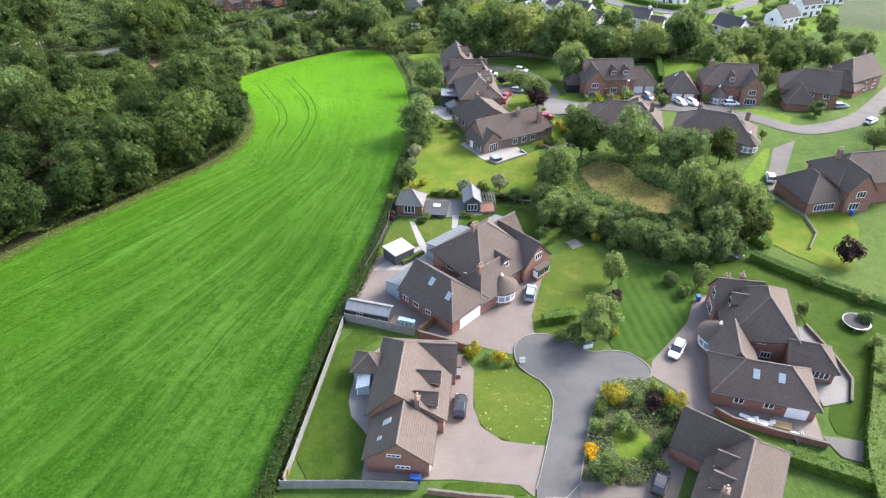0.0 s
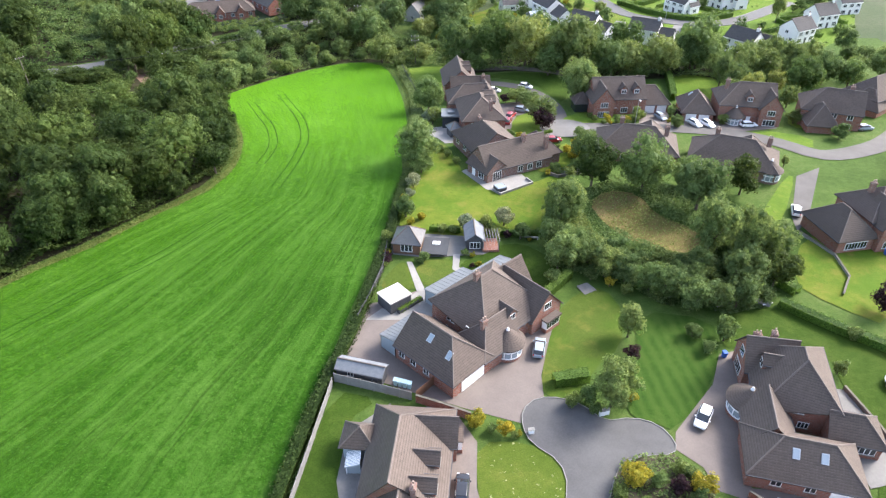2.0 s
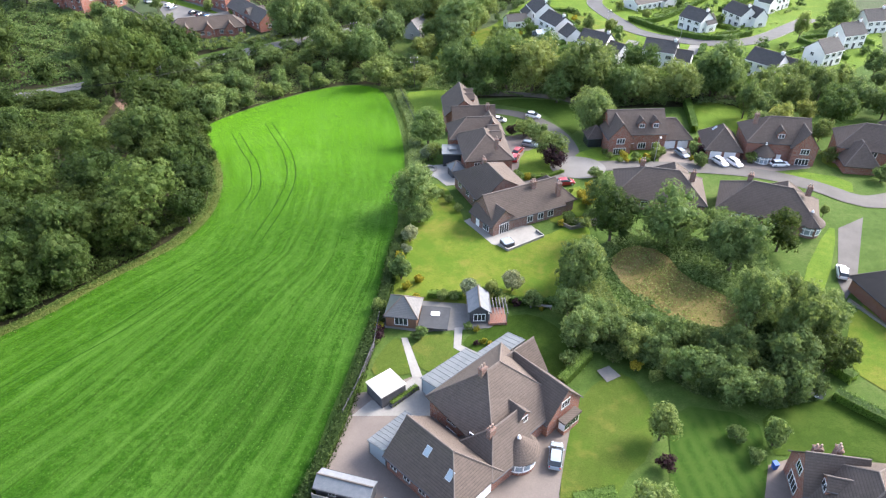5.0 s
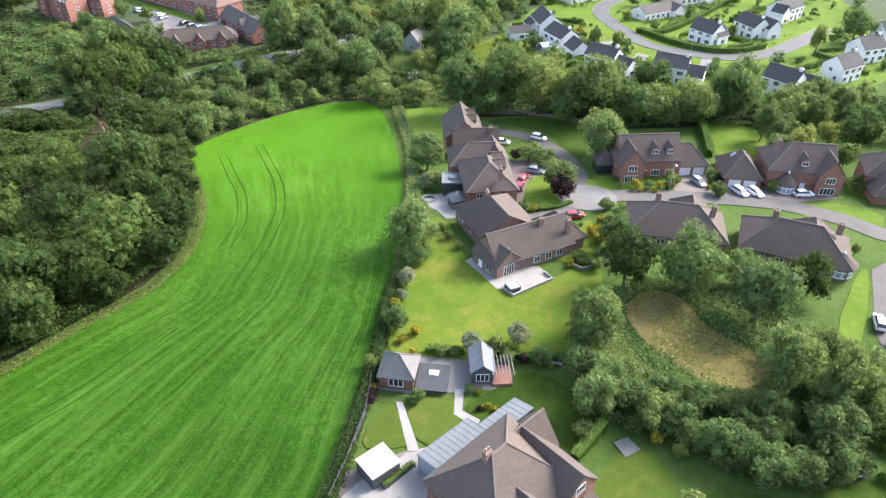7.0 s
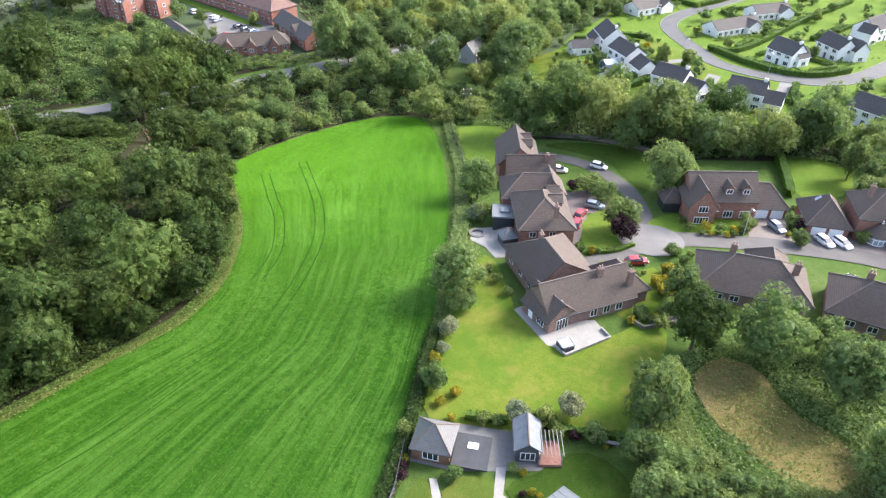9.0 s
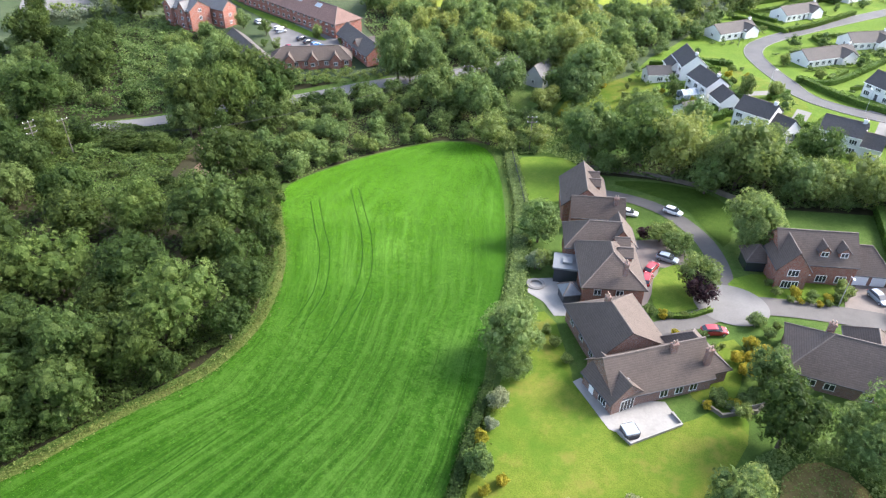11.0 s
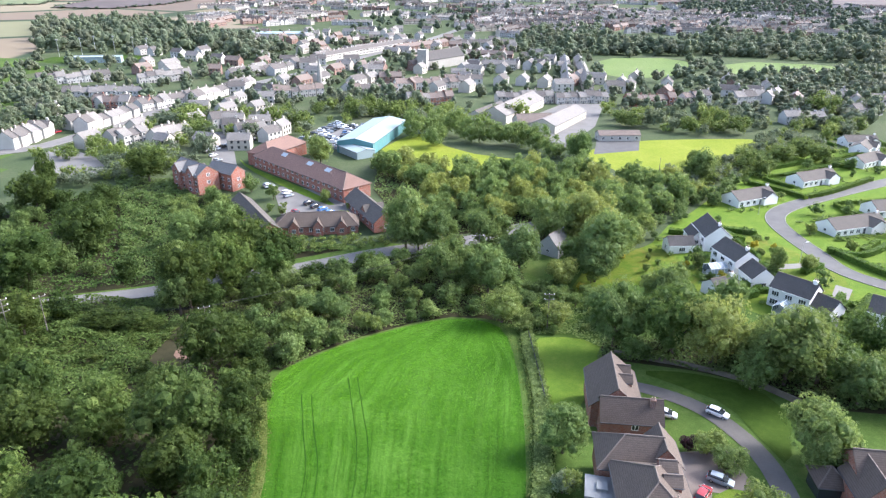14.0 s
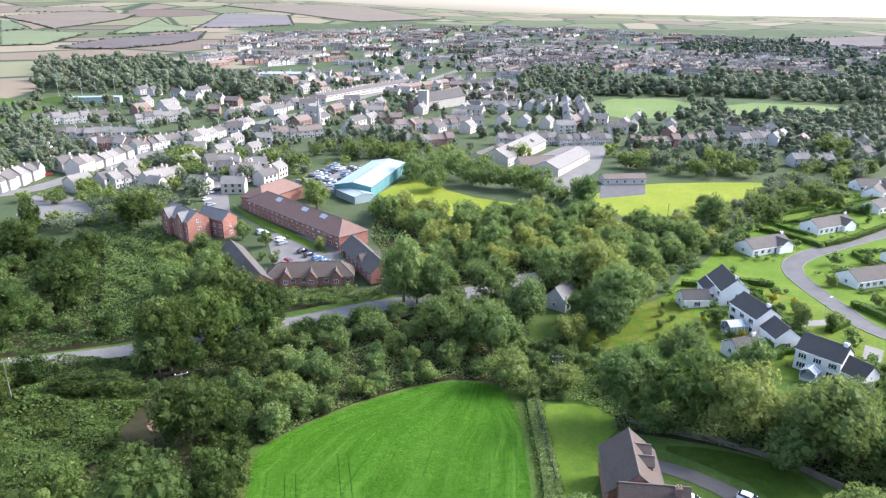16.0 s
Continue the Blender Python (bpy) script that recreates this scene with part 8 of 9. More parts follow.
# ---- fences, sheds and garden things ----
def fence(pts, h, label, material=None, panel=1.8):
    material = material or M_WOOD_GREY
    f = tagged(new("fence"), label, "fence")
    f.matrix_basis = pose(*pts[0], ground_z(*pts[0]))
    for (x0, y0), (x1, y1) in zip(pts, pts[1:]):
        n = max(1, round(math.hypot(x1 - x0, y1 - y0) / panel))
        a = math.atan2(y1 - y0, x1 - x0)
        s = math.hypot(x1 - x0, y1 - y0) / n
        for k in range(n):
            px, py = x0 + math.cos(a) * s * k, y0 + math.sin(a) * s * k
            m = Matrix.Translation((px - pts[0][0], py - pts[0][1], ground_z(px, py) - ground_z(*pts[0]))) @ Matrix.Rotation(a, 4, "Z")
            part("post", boxes((-0.06, 0.06, -0.06, 0.06, -0.3, h + 0.12), m=m), material, f)
            boards = int(s / 0.16)
            bm = bmesh.new()
            cut = []
            for i in range(boards):
                for e in (0.04, 0.96):
                    cut.append((0.06 + (s - 0.12) * (i + e) / boards, 0.02 if i % 2 else 0.045))
            ring = [(x, y) for x, y in cut] + [(s - 0.06, -0.02), (0.06, -0.02)]
            lo, hi = [[bm.verts.new((x, y, z)) for x, y in ring] for z in (0.08, h)]
            for i in range(len(ring)):
                j = (i + 1) % len(ring)
                bm.faces.new((lo[i], lo[j], hi[j], hi[i]))
            bm.faces.new(hi)
            bmesh.ops.transform(bm, matrix=m, verts=bm.verts)
            part("panel", bm, material, f)
    return f


fence([(-14.6, 73.6), (-16.2, 60.0), (-17.9, 46.4)], 1.5, "long weathered grey timber panel fence")
fence([(-18.2, 45.9), (-10.0, 46.0), (-2.6, 45.8)], 1.5, "grey timber fence behind the garage")
fence([(-14.4, 74.4), (-9.0, 72.8), (-3.9, 71.2)], 1.6, "grey timber fence beside the shed")
fence([(-12.6, 86.6), (-11.2, 92.0), (-9.8, 99.4), (-9.6, 106)], 1.4, "dark timber fence along the hedgerow", M_DARKWOOD)
fence([(-13.9, 222.6), (-10.6, 206), (-7.8, 190.5)], 1.2, "dark rail fence beside the corner lawn", M_DARKWOOD)
fence([(41.6, 89.6), (44.6, 91.2), (47.6, 91.4), (50.2, 90.4)], 1.3, "curved woven timber fence", M_WOOD_GREY)
fence([(22.4, 134.0), (24.8, 131.4), (28.5, 133.4)], 1.0, "low grey timber garden fence", M_WOOD_GREY)


def garden_wall(pts, h, material, label):
    line = [Vector((*p, 0)) for p in pts]
    bm = bmesh.new()
    for a, b, za, zb in ((-0.11, -0.11, -0.2, h), (-0.11, 0.11, h, h), (0.11, 0.11, h, -0.2)):
        ribbon_mesh(bm, line, a, b, za, zb)
    w = tagged(part("garden_wall", bm, material), label, "wall")
    bm = bmesh.new()
    for a, b, za, zb in ((-0.16, -0.16, h, h + 0.07), (-0.16, 0.16, h + 0.07, h + 0.07), (0.16, 0.16, h + 0.07, h)):
        ribbon_mesh(bm, line, a, b, za, zb)
    part("coping", bm, M_FLAG_SUNLIT if material is M_FLAG_SUNLIT else M_OLDWALL, w)


garden_wall([(-3.4, 71.0), (0.0, 69.7), (3.6, 68.1)], 1.3, M_BRICK, "red brick garden wall between two houses")
garden_wall([(-1.6, 45.4), (3.0, 44.8), (8.0, 44.4)], 0.8, M_BRICK, "low red brick wall beside the drive")
garden_wall([(5.5, 213.4), (18.7, 207.6), (31.5, 201.4), (38, 196)], 1.2, M_OLDWALL, "old stone wall under tall trees")
garden_wall([(63.5, 111.0), (66.5, 104.0), (66.0, 98.0), (62.8, 93.4)], 0.5, M_STONE, "low curved stone retaining wall")
garden_wall([(9.6, 125.1), (11.0, 123.5), (17.7, 128.0), (16.6, 129.8)], 0.5, M_FLAG_SUNLIT, "low pale patio wall")
garden_wall([(53.4, 73.8), (54.6, 67), (54.8, 62.8), (52.8, 59.0)], 0.6, M_FLAG_SHADED, "curved pale stone terrace wall")
garden_wall([(34.6, 57.4), (36.2, 55.8), (41.0, 53.8), (46.4, 51.9)], 1.0, M_BRICK, "brick yard wall beside the garage")


def gate(x, y, yaw, w):
    g = thing("gate", x, y, None, yaw, "dark red-brown boarded timber gate", "gate")
    for k in range(int(w / 0.2)):
        part("board", boxes((k * 0.2, k * 0.2 + 0.17, -0.03, 0.03, 0.08, 1.6)), M_WOOD_BROWN, g)
    part("rail", boxes((0, w, 0.03, 0.07, 0.4, 0.5)), M_WOOD_BROWN, g)


gate(-3.4, 71.4, 49, 3.6)


def hut(name, x, y, yaw, l, w, eave, ridge, ends, wall, roof, label, cat):
    t = thing(name, x, y, None, 0, label, cat)
    k = Wing(t, x, y, l, w, yaw, eave, ridge, ends, wall, roof, over=0.25)
    return t, k


t, k = hut("shed", -10.8, 75.4, -15, 6.4, 2.2, 1.9, 2.5, (0, 0), M_DARKWOOD, M_FELT, "long dark timber shed with felt roof", "shed")
k.door("f", 2.2, 0.9, 1.7, M_DARKWOOD)
k.window("f", -1.2, 0.9, 0.9, 0.6)
t, k = hut("summerhouse", -5.9, 105.9, -8, 4.6, 4.4, 2.3, 4.2, (1, 1), M_WOOD_BROWN, M_SLATE_PALE, "square garden pavilion with grey pyramid roof", "summerhouse")
k.window("f", 0.0, 0.6, 2.0, 1.5, 3)
t, k = hut("summerhouse", 5.3, 107.2, 92, 4.6, 2.9, 2.2, 3.3, (0, 0), M_DARKWOOD, M_FELT, "small garden summerhouse with grey gabled roof", "summerhouse")
k.window("l", 0.0, 0.5, 1.8, 1.3, 3)
t = thing("pergola", 8.0, 106.2, None, 4, "pale timber slatted pergola on a brick plinth", "pergola")
part("plinth", boxes((-1.4, 1.4, -1.8, 1.8, -0.1, 0.5)), M_BRICK, t)
for sx in (-1.3, 1.3):
    for sy in (-1.6, 1.6):
        part("post", boxes((sx - 0.06, sx + 0.06, sy - 0.06, sy + 0.06, 0.5, 2.3)), M_WOOD_GREY, t)
for i in range(7):
    part("slat", boxes((-1.5 + i * 0.48, -1.42 + i * 0.48, -1.9, 1.9, 2.3, 2.42)), M_WOOD_GREY, t)
t = thing("canopy", -1.3, 105.4, None, -6, "dark flat garden canopy with a pale roof light", "canopy")
part("roof", boxes((-2.2, 2.2, -2.6, 2.4, 0.55, 0.75)), M_DARKROOF, t)
part("rooflight", boxes((-0.6, 0.7, 0.2, 1.1, 0.75, 0.86)), M_UPVC, t)
part("wall", boxes((-1.7, 1.7, -2.0, 1.8, -0.1, 0.55)), M_DARKWOOD, t)
t = thing("pavilion", -7.4, 90.6, None, 40, "white flat-roofed garden bar with planters", "pavilion")
part("roof", boxes((-2.0, 2.0, -1.8, 1.8, 2.0, 2.18)), M_TOWN_WHITE, t, "white flat roof")
part("wall", boxes((-1.9, 1.9, -1.7, 1.7, -0.1, 2.0)), M_DARKWOOD, t)
t = thing("planter", -5.0, 90.0, None, 45, "long dark planter with clipped green plants", "planter")
part("box", boxes((-2.4, 2.4, -0.3, 0.3, 0, 0.6)), M_DARKWOOD, t)
hedge([(-6.6, 88.4), (-3.4, 91.6)], 0.6, 0.9, label="low clipped green planter hedge", leaf=0.2)
t = thing("hot_tub", 11.0, 125.3, ground_z(11, 125.3) + 0.16, 25, "square dark hot tub with a glassy cover", "hot tub")
bm = bmesh.new()
box(bm, -1.05, 1.05, -1.05, 1.05, 0, 0.85)
bmesh.ops.bevel(bm, geom=[e for e in bm.edges if abs(e.verts[0].co.z - e.verts[1].co.z) > 0.1], offset=0.25, segments=3, affect="EDGES")
part("shell", bm, M_DARKWOOD, t)
part("cover", boxes((-0.9, 0.9, -0.9, 0.9, 0.85, 0.93)), M_GLASS_PALE, t)
t = thing("trampoline", 60.9, 74.1, None, 0, "round black garden trampoline with pale rim", "trampoline")
bm = bmesh.new()
tube(bm, 0, 0, 0.78, 0.80, 1.75, 1.75, 28)
part("mat", bm, M_RUBBER, t)
bm = bmesh.new()
for i in range(28):
    a, b = 2 * math.pi * i / 28, 2 * math.pi * (i + 1) / 28
    rod(bm, (1.85 * math.cos(a), 1.85 * math.sin(a), 0.82), (1.85 * math.cos(b), 1.85 * math.sin(b), 0.82), 0.09, 5)
bmesh.ops.remove_doubles(bm, verts=bm.verts, dist=0.03)
part("rim", bm, M_STEEL, t)
for i in range(6):
    bm = bmesh.new()
    a = i * math.pi / 3
    rod(bm, (1.8 * math.cos(a), 1.8 * math.sin(a), 0), (1.8 * math.cos(a), 1.8 * math.sin(a), 0.8), 0.04, 5)
    part("leg", bm, M_STEEL, t)
M_BIN = plain("pale_blue_plastic", (0.35, 0.5, 0.55), (0.45, 0.6, 0.64), 2, 9, 0.5)
M_BIN_BLUE = plain("blue_plastic", (0.03, 0.09, 0.35), (0.04, 0.12, 0.42), 2, 9, 0.5)
wb = None
for i, (x, y, yaw, mt) in enumerate([(-6.2 + 0.62 * k, 74.0 - 0.2 * k, -14, M_BIN) for k in range(4)] + [(-3.3 + 0.65 * k, 46.9, 0, M_BIN_BLUE) for k in range(2)] + [(39.4, 79.6, 10, M_BIN_BLUE), (75.5, 104.6, 10, M_BIN_BLUE)]):
    t = thing("wheelie_bin", x, y, None, yaw, "plastic wheeled bin standing by a wall", "bin", "wheeled bins")
    bm = boxes((-0.27, 0.27, -0.32, 0.32, 0.06, 0.95))
    for v in bm.verts:
        if v.co.z < 0.5:
            v.co.x *= 0.82
            v.co.y *= 0.82
    part("body", bm, mt, t)
    part("lid", boxes((-0.3, 0.3, -0.36, 0.36, 0.95, 1.03)), mt, t)
sheet("slab", [(21.2, 95.2), (23.1, 96.1), (24.3, 94.2), (22.2, 93.0)], 0.18, M_FLAG_SHADED, "grey paved slab at the lawn's corner", "paving", soft=0)
t = thing("garden_table", 49.6, 91.6, None, 20, "pale garden table with two benches", "table")
part("tabletop", boxes((-0.9, 0.9, -0.45, 0.45, 0.68, 0.75)), M_UPVC, t)
for sy in (-0.8, 0.8):
    part("bench", boxes((-0.9, 0.9, sy - 0.15, sy + 0.15, 0.4, 0.46)), M_UPVC, t)
for sx in (-0.6, 0.6):
    part("leg", boxes((sx - 0.05, sx + 0.05, -0.8, 0.8, 0, 0.4), (sx - 0.05, sx + 0.05, -0.1, 0.1, 0.4, 0.68)), M_STEEL, t)
t = thing("bench", 15.0, 108.6, None, -6, "long pale timber garden bench", "bench")
part("seat", boxes((-1.7, 1.7, -0.25, 0.25, 0.42, 0.5)), M_WOOD_GREY, t)
for sx in (-1.5, 1.5):
    part("leg", boxes((sx - 0.08, sx + 0.08, -0.22, 0.22, 0, 0.42)), M_WOOD_GREY, t)
t, k = hut("summerhouse", 2.4, 153.6, 20, 2.8, 2.8, 2.1, 3.3, (1, 1), M_DARKWOOD, M_FELT, "dark timber gazebo on the curved patio", "gazebo")
t = thing("fire_pit", -3.2, 156.6, None, 0, "round pale stone seating ring on the patio", "seat")
bm = bmesh.new()
ring = [[(r * math.cos(2 * math.pi * i / 24), r * math.sin(2 * math.pi * i / 24), z) for r, z in ((1.05, 0.0), (1.05, 0.45), (1.55, 0.45), (1.55, 0.0))] for i in range(24)]
rv = [[bm.verts.new(p) for p in row] for row in ring]
for i in range(24):
    for j in range(3):
        bm.faces.new((rv[i][j], rv[(i + 1) % 24][j], rv[(i + 1) % 24][j + 1], rv[i][j + 1]))
part("ring", bm, M_FLAG_SHADED, t)


for x, y, r in ((38.6, 55.6, 0.6), (40.0, 55.0, 0.5), (43.2, 53.6, 0.6), (35.6, 56.8, 0.4)):
    t = thing("garden_sack", x, y, None, 0, "pale heaped garden sack beside the wall", "sack")
    bm = bmesh.new()
    bmesh.ops.create_icosphere(bm, subdivisions=2, radius=r)
    for v in bm.verts:
        v.co = v.co * (1 + 0.25 * noise.noise(v.co * 3 + Vector((x, y, 0))))
        v.co.z = max(v.co.z * 0.7 + r * 0.45, 0)
    part("sack", bm, M_UPVC, t)
t = thing("pallet", 42.6, 56.0, None, -12, "pale timber pallet lying on the drive", "pallet")
for k in range(6):
    part("slat", boxes((-0.8, 0.8, -0.6 + k * 0.2, -0.46 + k * 0.2, 0.1, 0.14)), M_WOOD_GREY, t)
for k in (-0.7, 0, 0.7):
    part("bearer", boxes((k - 0.06, k + 0.06, -0.6, 0.54, 0.0, 0.1)), M_WOOD_GREY, t)
for x, y in ((20.3, 69.0), (20.9, 69.2), (11.0, 66.0)):
    t = thing("utility_cabinet", x, y, None, 10, "small pale utility cabinet beside the kerb", "cabinet")
    part("body", boxes((-0.35, 0.35, -0.18, 0.18, 0, 0.85)), M_UPVC, t)
    part("cap", boxes((-0.4, 0.4, -0.23, 0.23, 0.85, 0.92)), M_KERB, t)


# ---- planting round the bungalow and the court ----
for i, (x, y, r, k) in enumerate(((23.1, 133.9, 1.1, "bush"), (24.8, 132.9, 0.9, "golden"), (26.3, 133.6, 1.0, "bush"), (27.6, 134.7, 1.2, "bush"), (29.4, 137.2, 1.2, "deepbush"), (29.8, 144.2, 1.4, "golden"), (28.6, 141.8, 1.3, "golden"), (30.4, 142.4, 1.3, "golden"), (28.0, 139.4, 1.3, "golden"),
                                  (19.4, 143.9, 0.7, "golden"), (21.8, 144.1, 0.7, "silver"), (23.9, 143.7, 0.8, "bush"), (-3.7, 162.3, 2.1, "silver"), (21.2, 173.4, 2.9, "bush"), (15.2, 151.7, 1.2, "deepbush"), (17.2, 151.2, 0.8, "golden"), (-4.6, 132.6, 2.4, "bush"), (-5.6, 141.0, 2.6, "bush"),
                                  (-4.0, 114.7, 0.9, "golden"), (-7.3, 120.0, 1.1, "golden"), (-7.1, 116.0, 2.0, "bush"), (-5.9, 112.8, 0.9, "golden"), (-0.3, 110.3, 1.2, "bush"), (1.6, 110.4, 1.0, "bush"), (7.4, 111.2, 1.6, "deepbush"), (9.0, 108.9, 1.4, "bush"), (11.3, 108.8, 0.9, "purple"), (13.7, 108.9, 1.6, "deepbush"), (-9.8, 107.7, 1.3, "bush"), (-9.4, 103.4, 0.8, "golden"), (-9.4, 101.2, 1.0, "purple"), (-3.1, 101.8, 1.1, "bush"), (-4.3, 101.6, 0.6, "deepbush"), (5.8, 100.5, 0.6, "golden"), (4.7, 100.2, 0.5, "purple"), (6.7, 100.2, 0.5, "golden"), (15.0, 107.9, 0.5, "golden"), (-4.2, 110.5, 0.7, "golden"))):
    plant(k, x, y, r, r * 1.6, "garden planting")
for i, (x, y, r, hh) in enumerate(COURT_TREES):
    plant(("mid", "deep", "light")[i % 3], x, y, r, hh, "trees round the brick court")
garden_wall([(20.8, 132.5), (23.0, 130.5), (27.7, 132.2), (29.3, 134.4)], 0.7, M_OLDWALL, "low dark retaining wall round a planted bed")
sheet("lawn", [(-151.7, 342.9), (-140.0, 327.9), (-114.2, 307.5), (-91.3, 292.8), (-87.9, 294.4), (-112.0, 312.0), (-140.6, 331.0)], 0.12, M_LAWN, "strip of mown grass beside the brick block", "lawn")


# ---- clutter in the yard behind the garage ----
M_PLY = plain("ochre_plywood", (0.34, 0.22, 0.10), (0.42, 0.29, 0.14), 2.0, 14.0, 0.8)
M_PALE_PLASTIC = plain("grey_white_plastic", (0.5, 0.5, 0.5), (0.6, 0.6, 0.59), 2.0, 12.0, 0.5)
t = thing("plywood_sheet", 42.3, 55.4, 0.0, -20, "ochre plywood sheet lying on the yard", "board")
t.location.z = ground_z(42.3, 55.4) + 0.12
part("sheet", boxes((-1.25, 1.25, -0.6, 0.6, 0.0, 0.05)), M_PLY, t)
for x, y, yaw in ((38.4, 56.3, -28), (40.2, 55.5, -18)):
    t = thing("sun_lounger", x, y, ground_z(x, y) + 0.1, yaw, "pale plastic lounger in the paved yard", "lounger", "yard loungers")
    part("frame", boxes((-0.95, 0.95, -0.32, 0.32, 0.28, 0.34)), M_PALE_PLASTIC, t)
    part("backrest", boxes((0.0, 0.75, -0.3, 0.3, 0.0, 0.06), m=pose(0.55, 0, 0.34, 0, -35, 0)), M_PALE_PLASTIC, t)
    for sx in (-0.8, 0.8):
        for sy in (-0.28, 0.28):
            part("leg", boxes((sx - 0.04, sx + 0.04, sy - 0.04, sy + 0.04, 0.0, 0.28)), M_PALE_PLASTIC, t)
t = thing("folded_rack", 43.6, 53.2, ground_z(43.6, 53.2) + 0.1, 30, "dark metal rack with pale rails in the yard", "rack")
for k in range(6):
    bm = bmesh.new()
    rod(bm, (-0.9 + k * 0.3, -0.5, 0.1), (-0.6 + k * 0.3, 0.5, 0.7), 0.035, 5)
    part("rail", bm, M_STEEL, t)
part("base", boxes((-0.95, 0.95, -0.55, 0.55, 0.0, 0.1)), M_RUBBER, t)


# ---- poles and wires ----
def pole(x, y, h, arms, yaw, label):
    t = thing("utility_pole", x, y, None, yaw, label, "pole", "utility poles")
    bm = bmesh.new()
    rod(bm, (0, 0, -0.5), (0, 0, h), 0.15, 8, 0.09)
    part("pole", bm, M_POLE, t)
    for i in range(arms):
        z = h - 0.3 - i * 1.3
        part("crossarm", boxes((-1.2, 1.2, -0.07, 0.07, z, z + 0.14)), M_POLE, t)
        for k in (-1.1, 0, 1.1):
            bm = bmesh.new()
            tube(bm, k, 0, z + 0.14, z + 0.42, 0.08, 0.05, 6)
            part("insulator", bm, M_UPVC, t)
    return Vector((x, y, ground_z(x, y) + h))


tops = [pole(-119.5, 184.0, 11.0, 3, 60, "timber pole with stacked crossarms and insulators"), pole(-116.4, 190.5, 10.0, 1, 60, "pale timber pole in the scrub"), pole(-79.6, 194.0, 10.5, 3, 40, "timber pole with crossarms over red earth"),
        pole(-31.5, 258.5, 9.5, 1, 20, "timber pole beside the valley road"), pole(-9.6, 226.5, 9.0, 2, 10, "timber pole at the field's corner"), pole(26.4, 356.9, 8.0, 0, 0, "thin pole beside the sports pitch")]
for a, b in ((0, 2), (1, 2), (2, 3), (3, 4)):
    for k in (-0.9, 0.0, 0.9):
        bm = bmesh.new()
        p, q = tops[a] + Vector((k * 0.7, k * 0.7, 0)), tops[b] + Vector((k * 0.7, k * 0.7, 0))
        rings = []
        for i in range(13):
            t = i / 12
            c = p.lerp(q, t) - Vector((0, 0, 4 * t * (1 - t) * 1.6))
            rings.append([bm.verts.new(c + Vector(o)) for o in ((0.016, 0, -0.011), (-0.016, 0, -0.011), (0, 0, 0.018))])
        for u, w in zip(rings, rings[1:]):
            for i in range(3):
                bm.faces.new((u[i], u[(i + 1) % 3], w[(i + 1) % 3], w[i]))
        tagged(part("wire", bm, M_RUBBER), "sagging black overhead wire between poles", "wire", "overhead wires")


def lamp_post(x, y, yaw):
    t = thing("street_lamp", x, y, None, yaw, "grey steel street lamp on the estate", "lamp post", "street lamps")
    bm = bmesh.new()
    rod(bm, (0, 0, 0), (0, 0, 6.0), 0.08, 7, 0.05)
    rod(bm, (0, 0, 5.95), (0.9, 0, 6.2), 0.04, 5)
    part("post", bm, M_STEEL, t)
    part("lantern", boxes((0.8, 1.4, -0.12, 0.12, 6.12, 6.28)), M_UPVC, t)


for q in ((57.0, 270.0, 30), (79.5, 256.5, 100), (56.5, 318, 0), (46, 160.8, 270)):
    lamp_post(*q)


def floodlight(x, y):
    t = thing("floodlight_mast", x, y, None, 0, "tall thin floodlight mast beside the green pitch", "mast", "pitch floodlights")
    bm = bmesh.new()
    rod(bm, (0, 0, 0), (0, 0, 15.0), 0.22, 6, 0.12)
    part("mast", bm, M_STEEL, t)
    part("lamp_bar", boxes((-1.3, 1.3, -0.2, 0.2, 14.6, 15.4)), M_STEEL, t)


for q in ((-470, 646), (-467, 661), (-477, 625), (-453, 670), (-431, 668), (-413, 664)):
    floodlight(*q)


# ---- brick court, hall and town ----
def block(label, p, q, width, eave, ridge, wall, roof, ends=(1, 1), cat="building", side=1, floors=2, gap=4.0, name="building", windows=True):
    """A long building with its front from p to q."""
    (x0, y0), (x1, y1) = p, q
    L, a = math.hypot(x1 - x0, y1 - y0), math.atan2(y1 - y0, x1 - x0)
    cx, cy = (x0 + x1) / 2 - math.sin(a) * side * width / 2, (y0 + y1) / 2 + math.cos(a) * side * width / 2
    t = thing(name, cx, cy, None, 0, label, cat)
    w = Wing(t, cx, cy, L, width, math.degrees(a), eave, ridge, ends, wall, roof)
    if windows:
        n = max(2, int(L / gap))
        for i in range(n):
            for f in range(floors):
                w.window("f" if side > 0 else "b", -L / 2 + L * (i + 0.5) / n, 0.9 + 2.7 * f, 1.3, 1.3)
        for f in range(floors):
            w.window("r", 0, 0.9 + 2.7 * f)
            w.window("l", 0, 0.9 + 2.7 * f)
    return t, w


t, w = block("long red brick block with brown-red tiled roof", BRICK_LONG[0], BRICK_LONG[1], 12.0, 4.9, 8.6, M_BRICK_RED, M_TILE_RED, gap=3.4)
for k in (-14, 4, 16):
    w.rooflight(k, -1.5, 3.4, 1.8)
t, w = block("low red brick row with three small gables", BRICK_FRONT[0], BRICK_FRONT[1], 8.0, 2.9, 6.0, M_BRICK_RED, M_TILE, floors=1, gap=3.2)
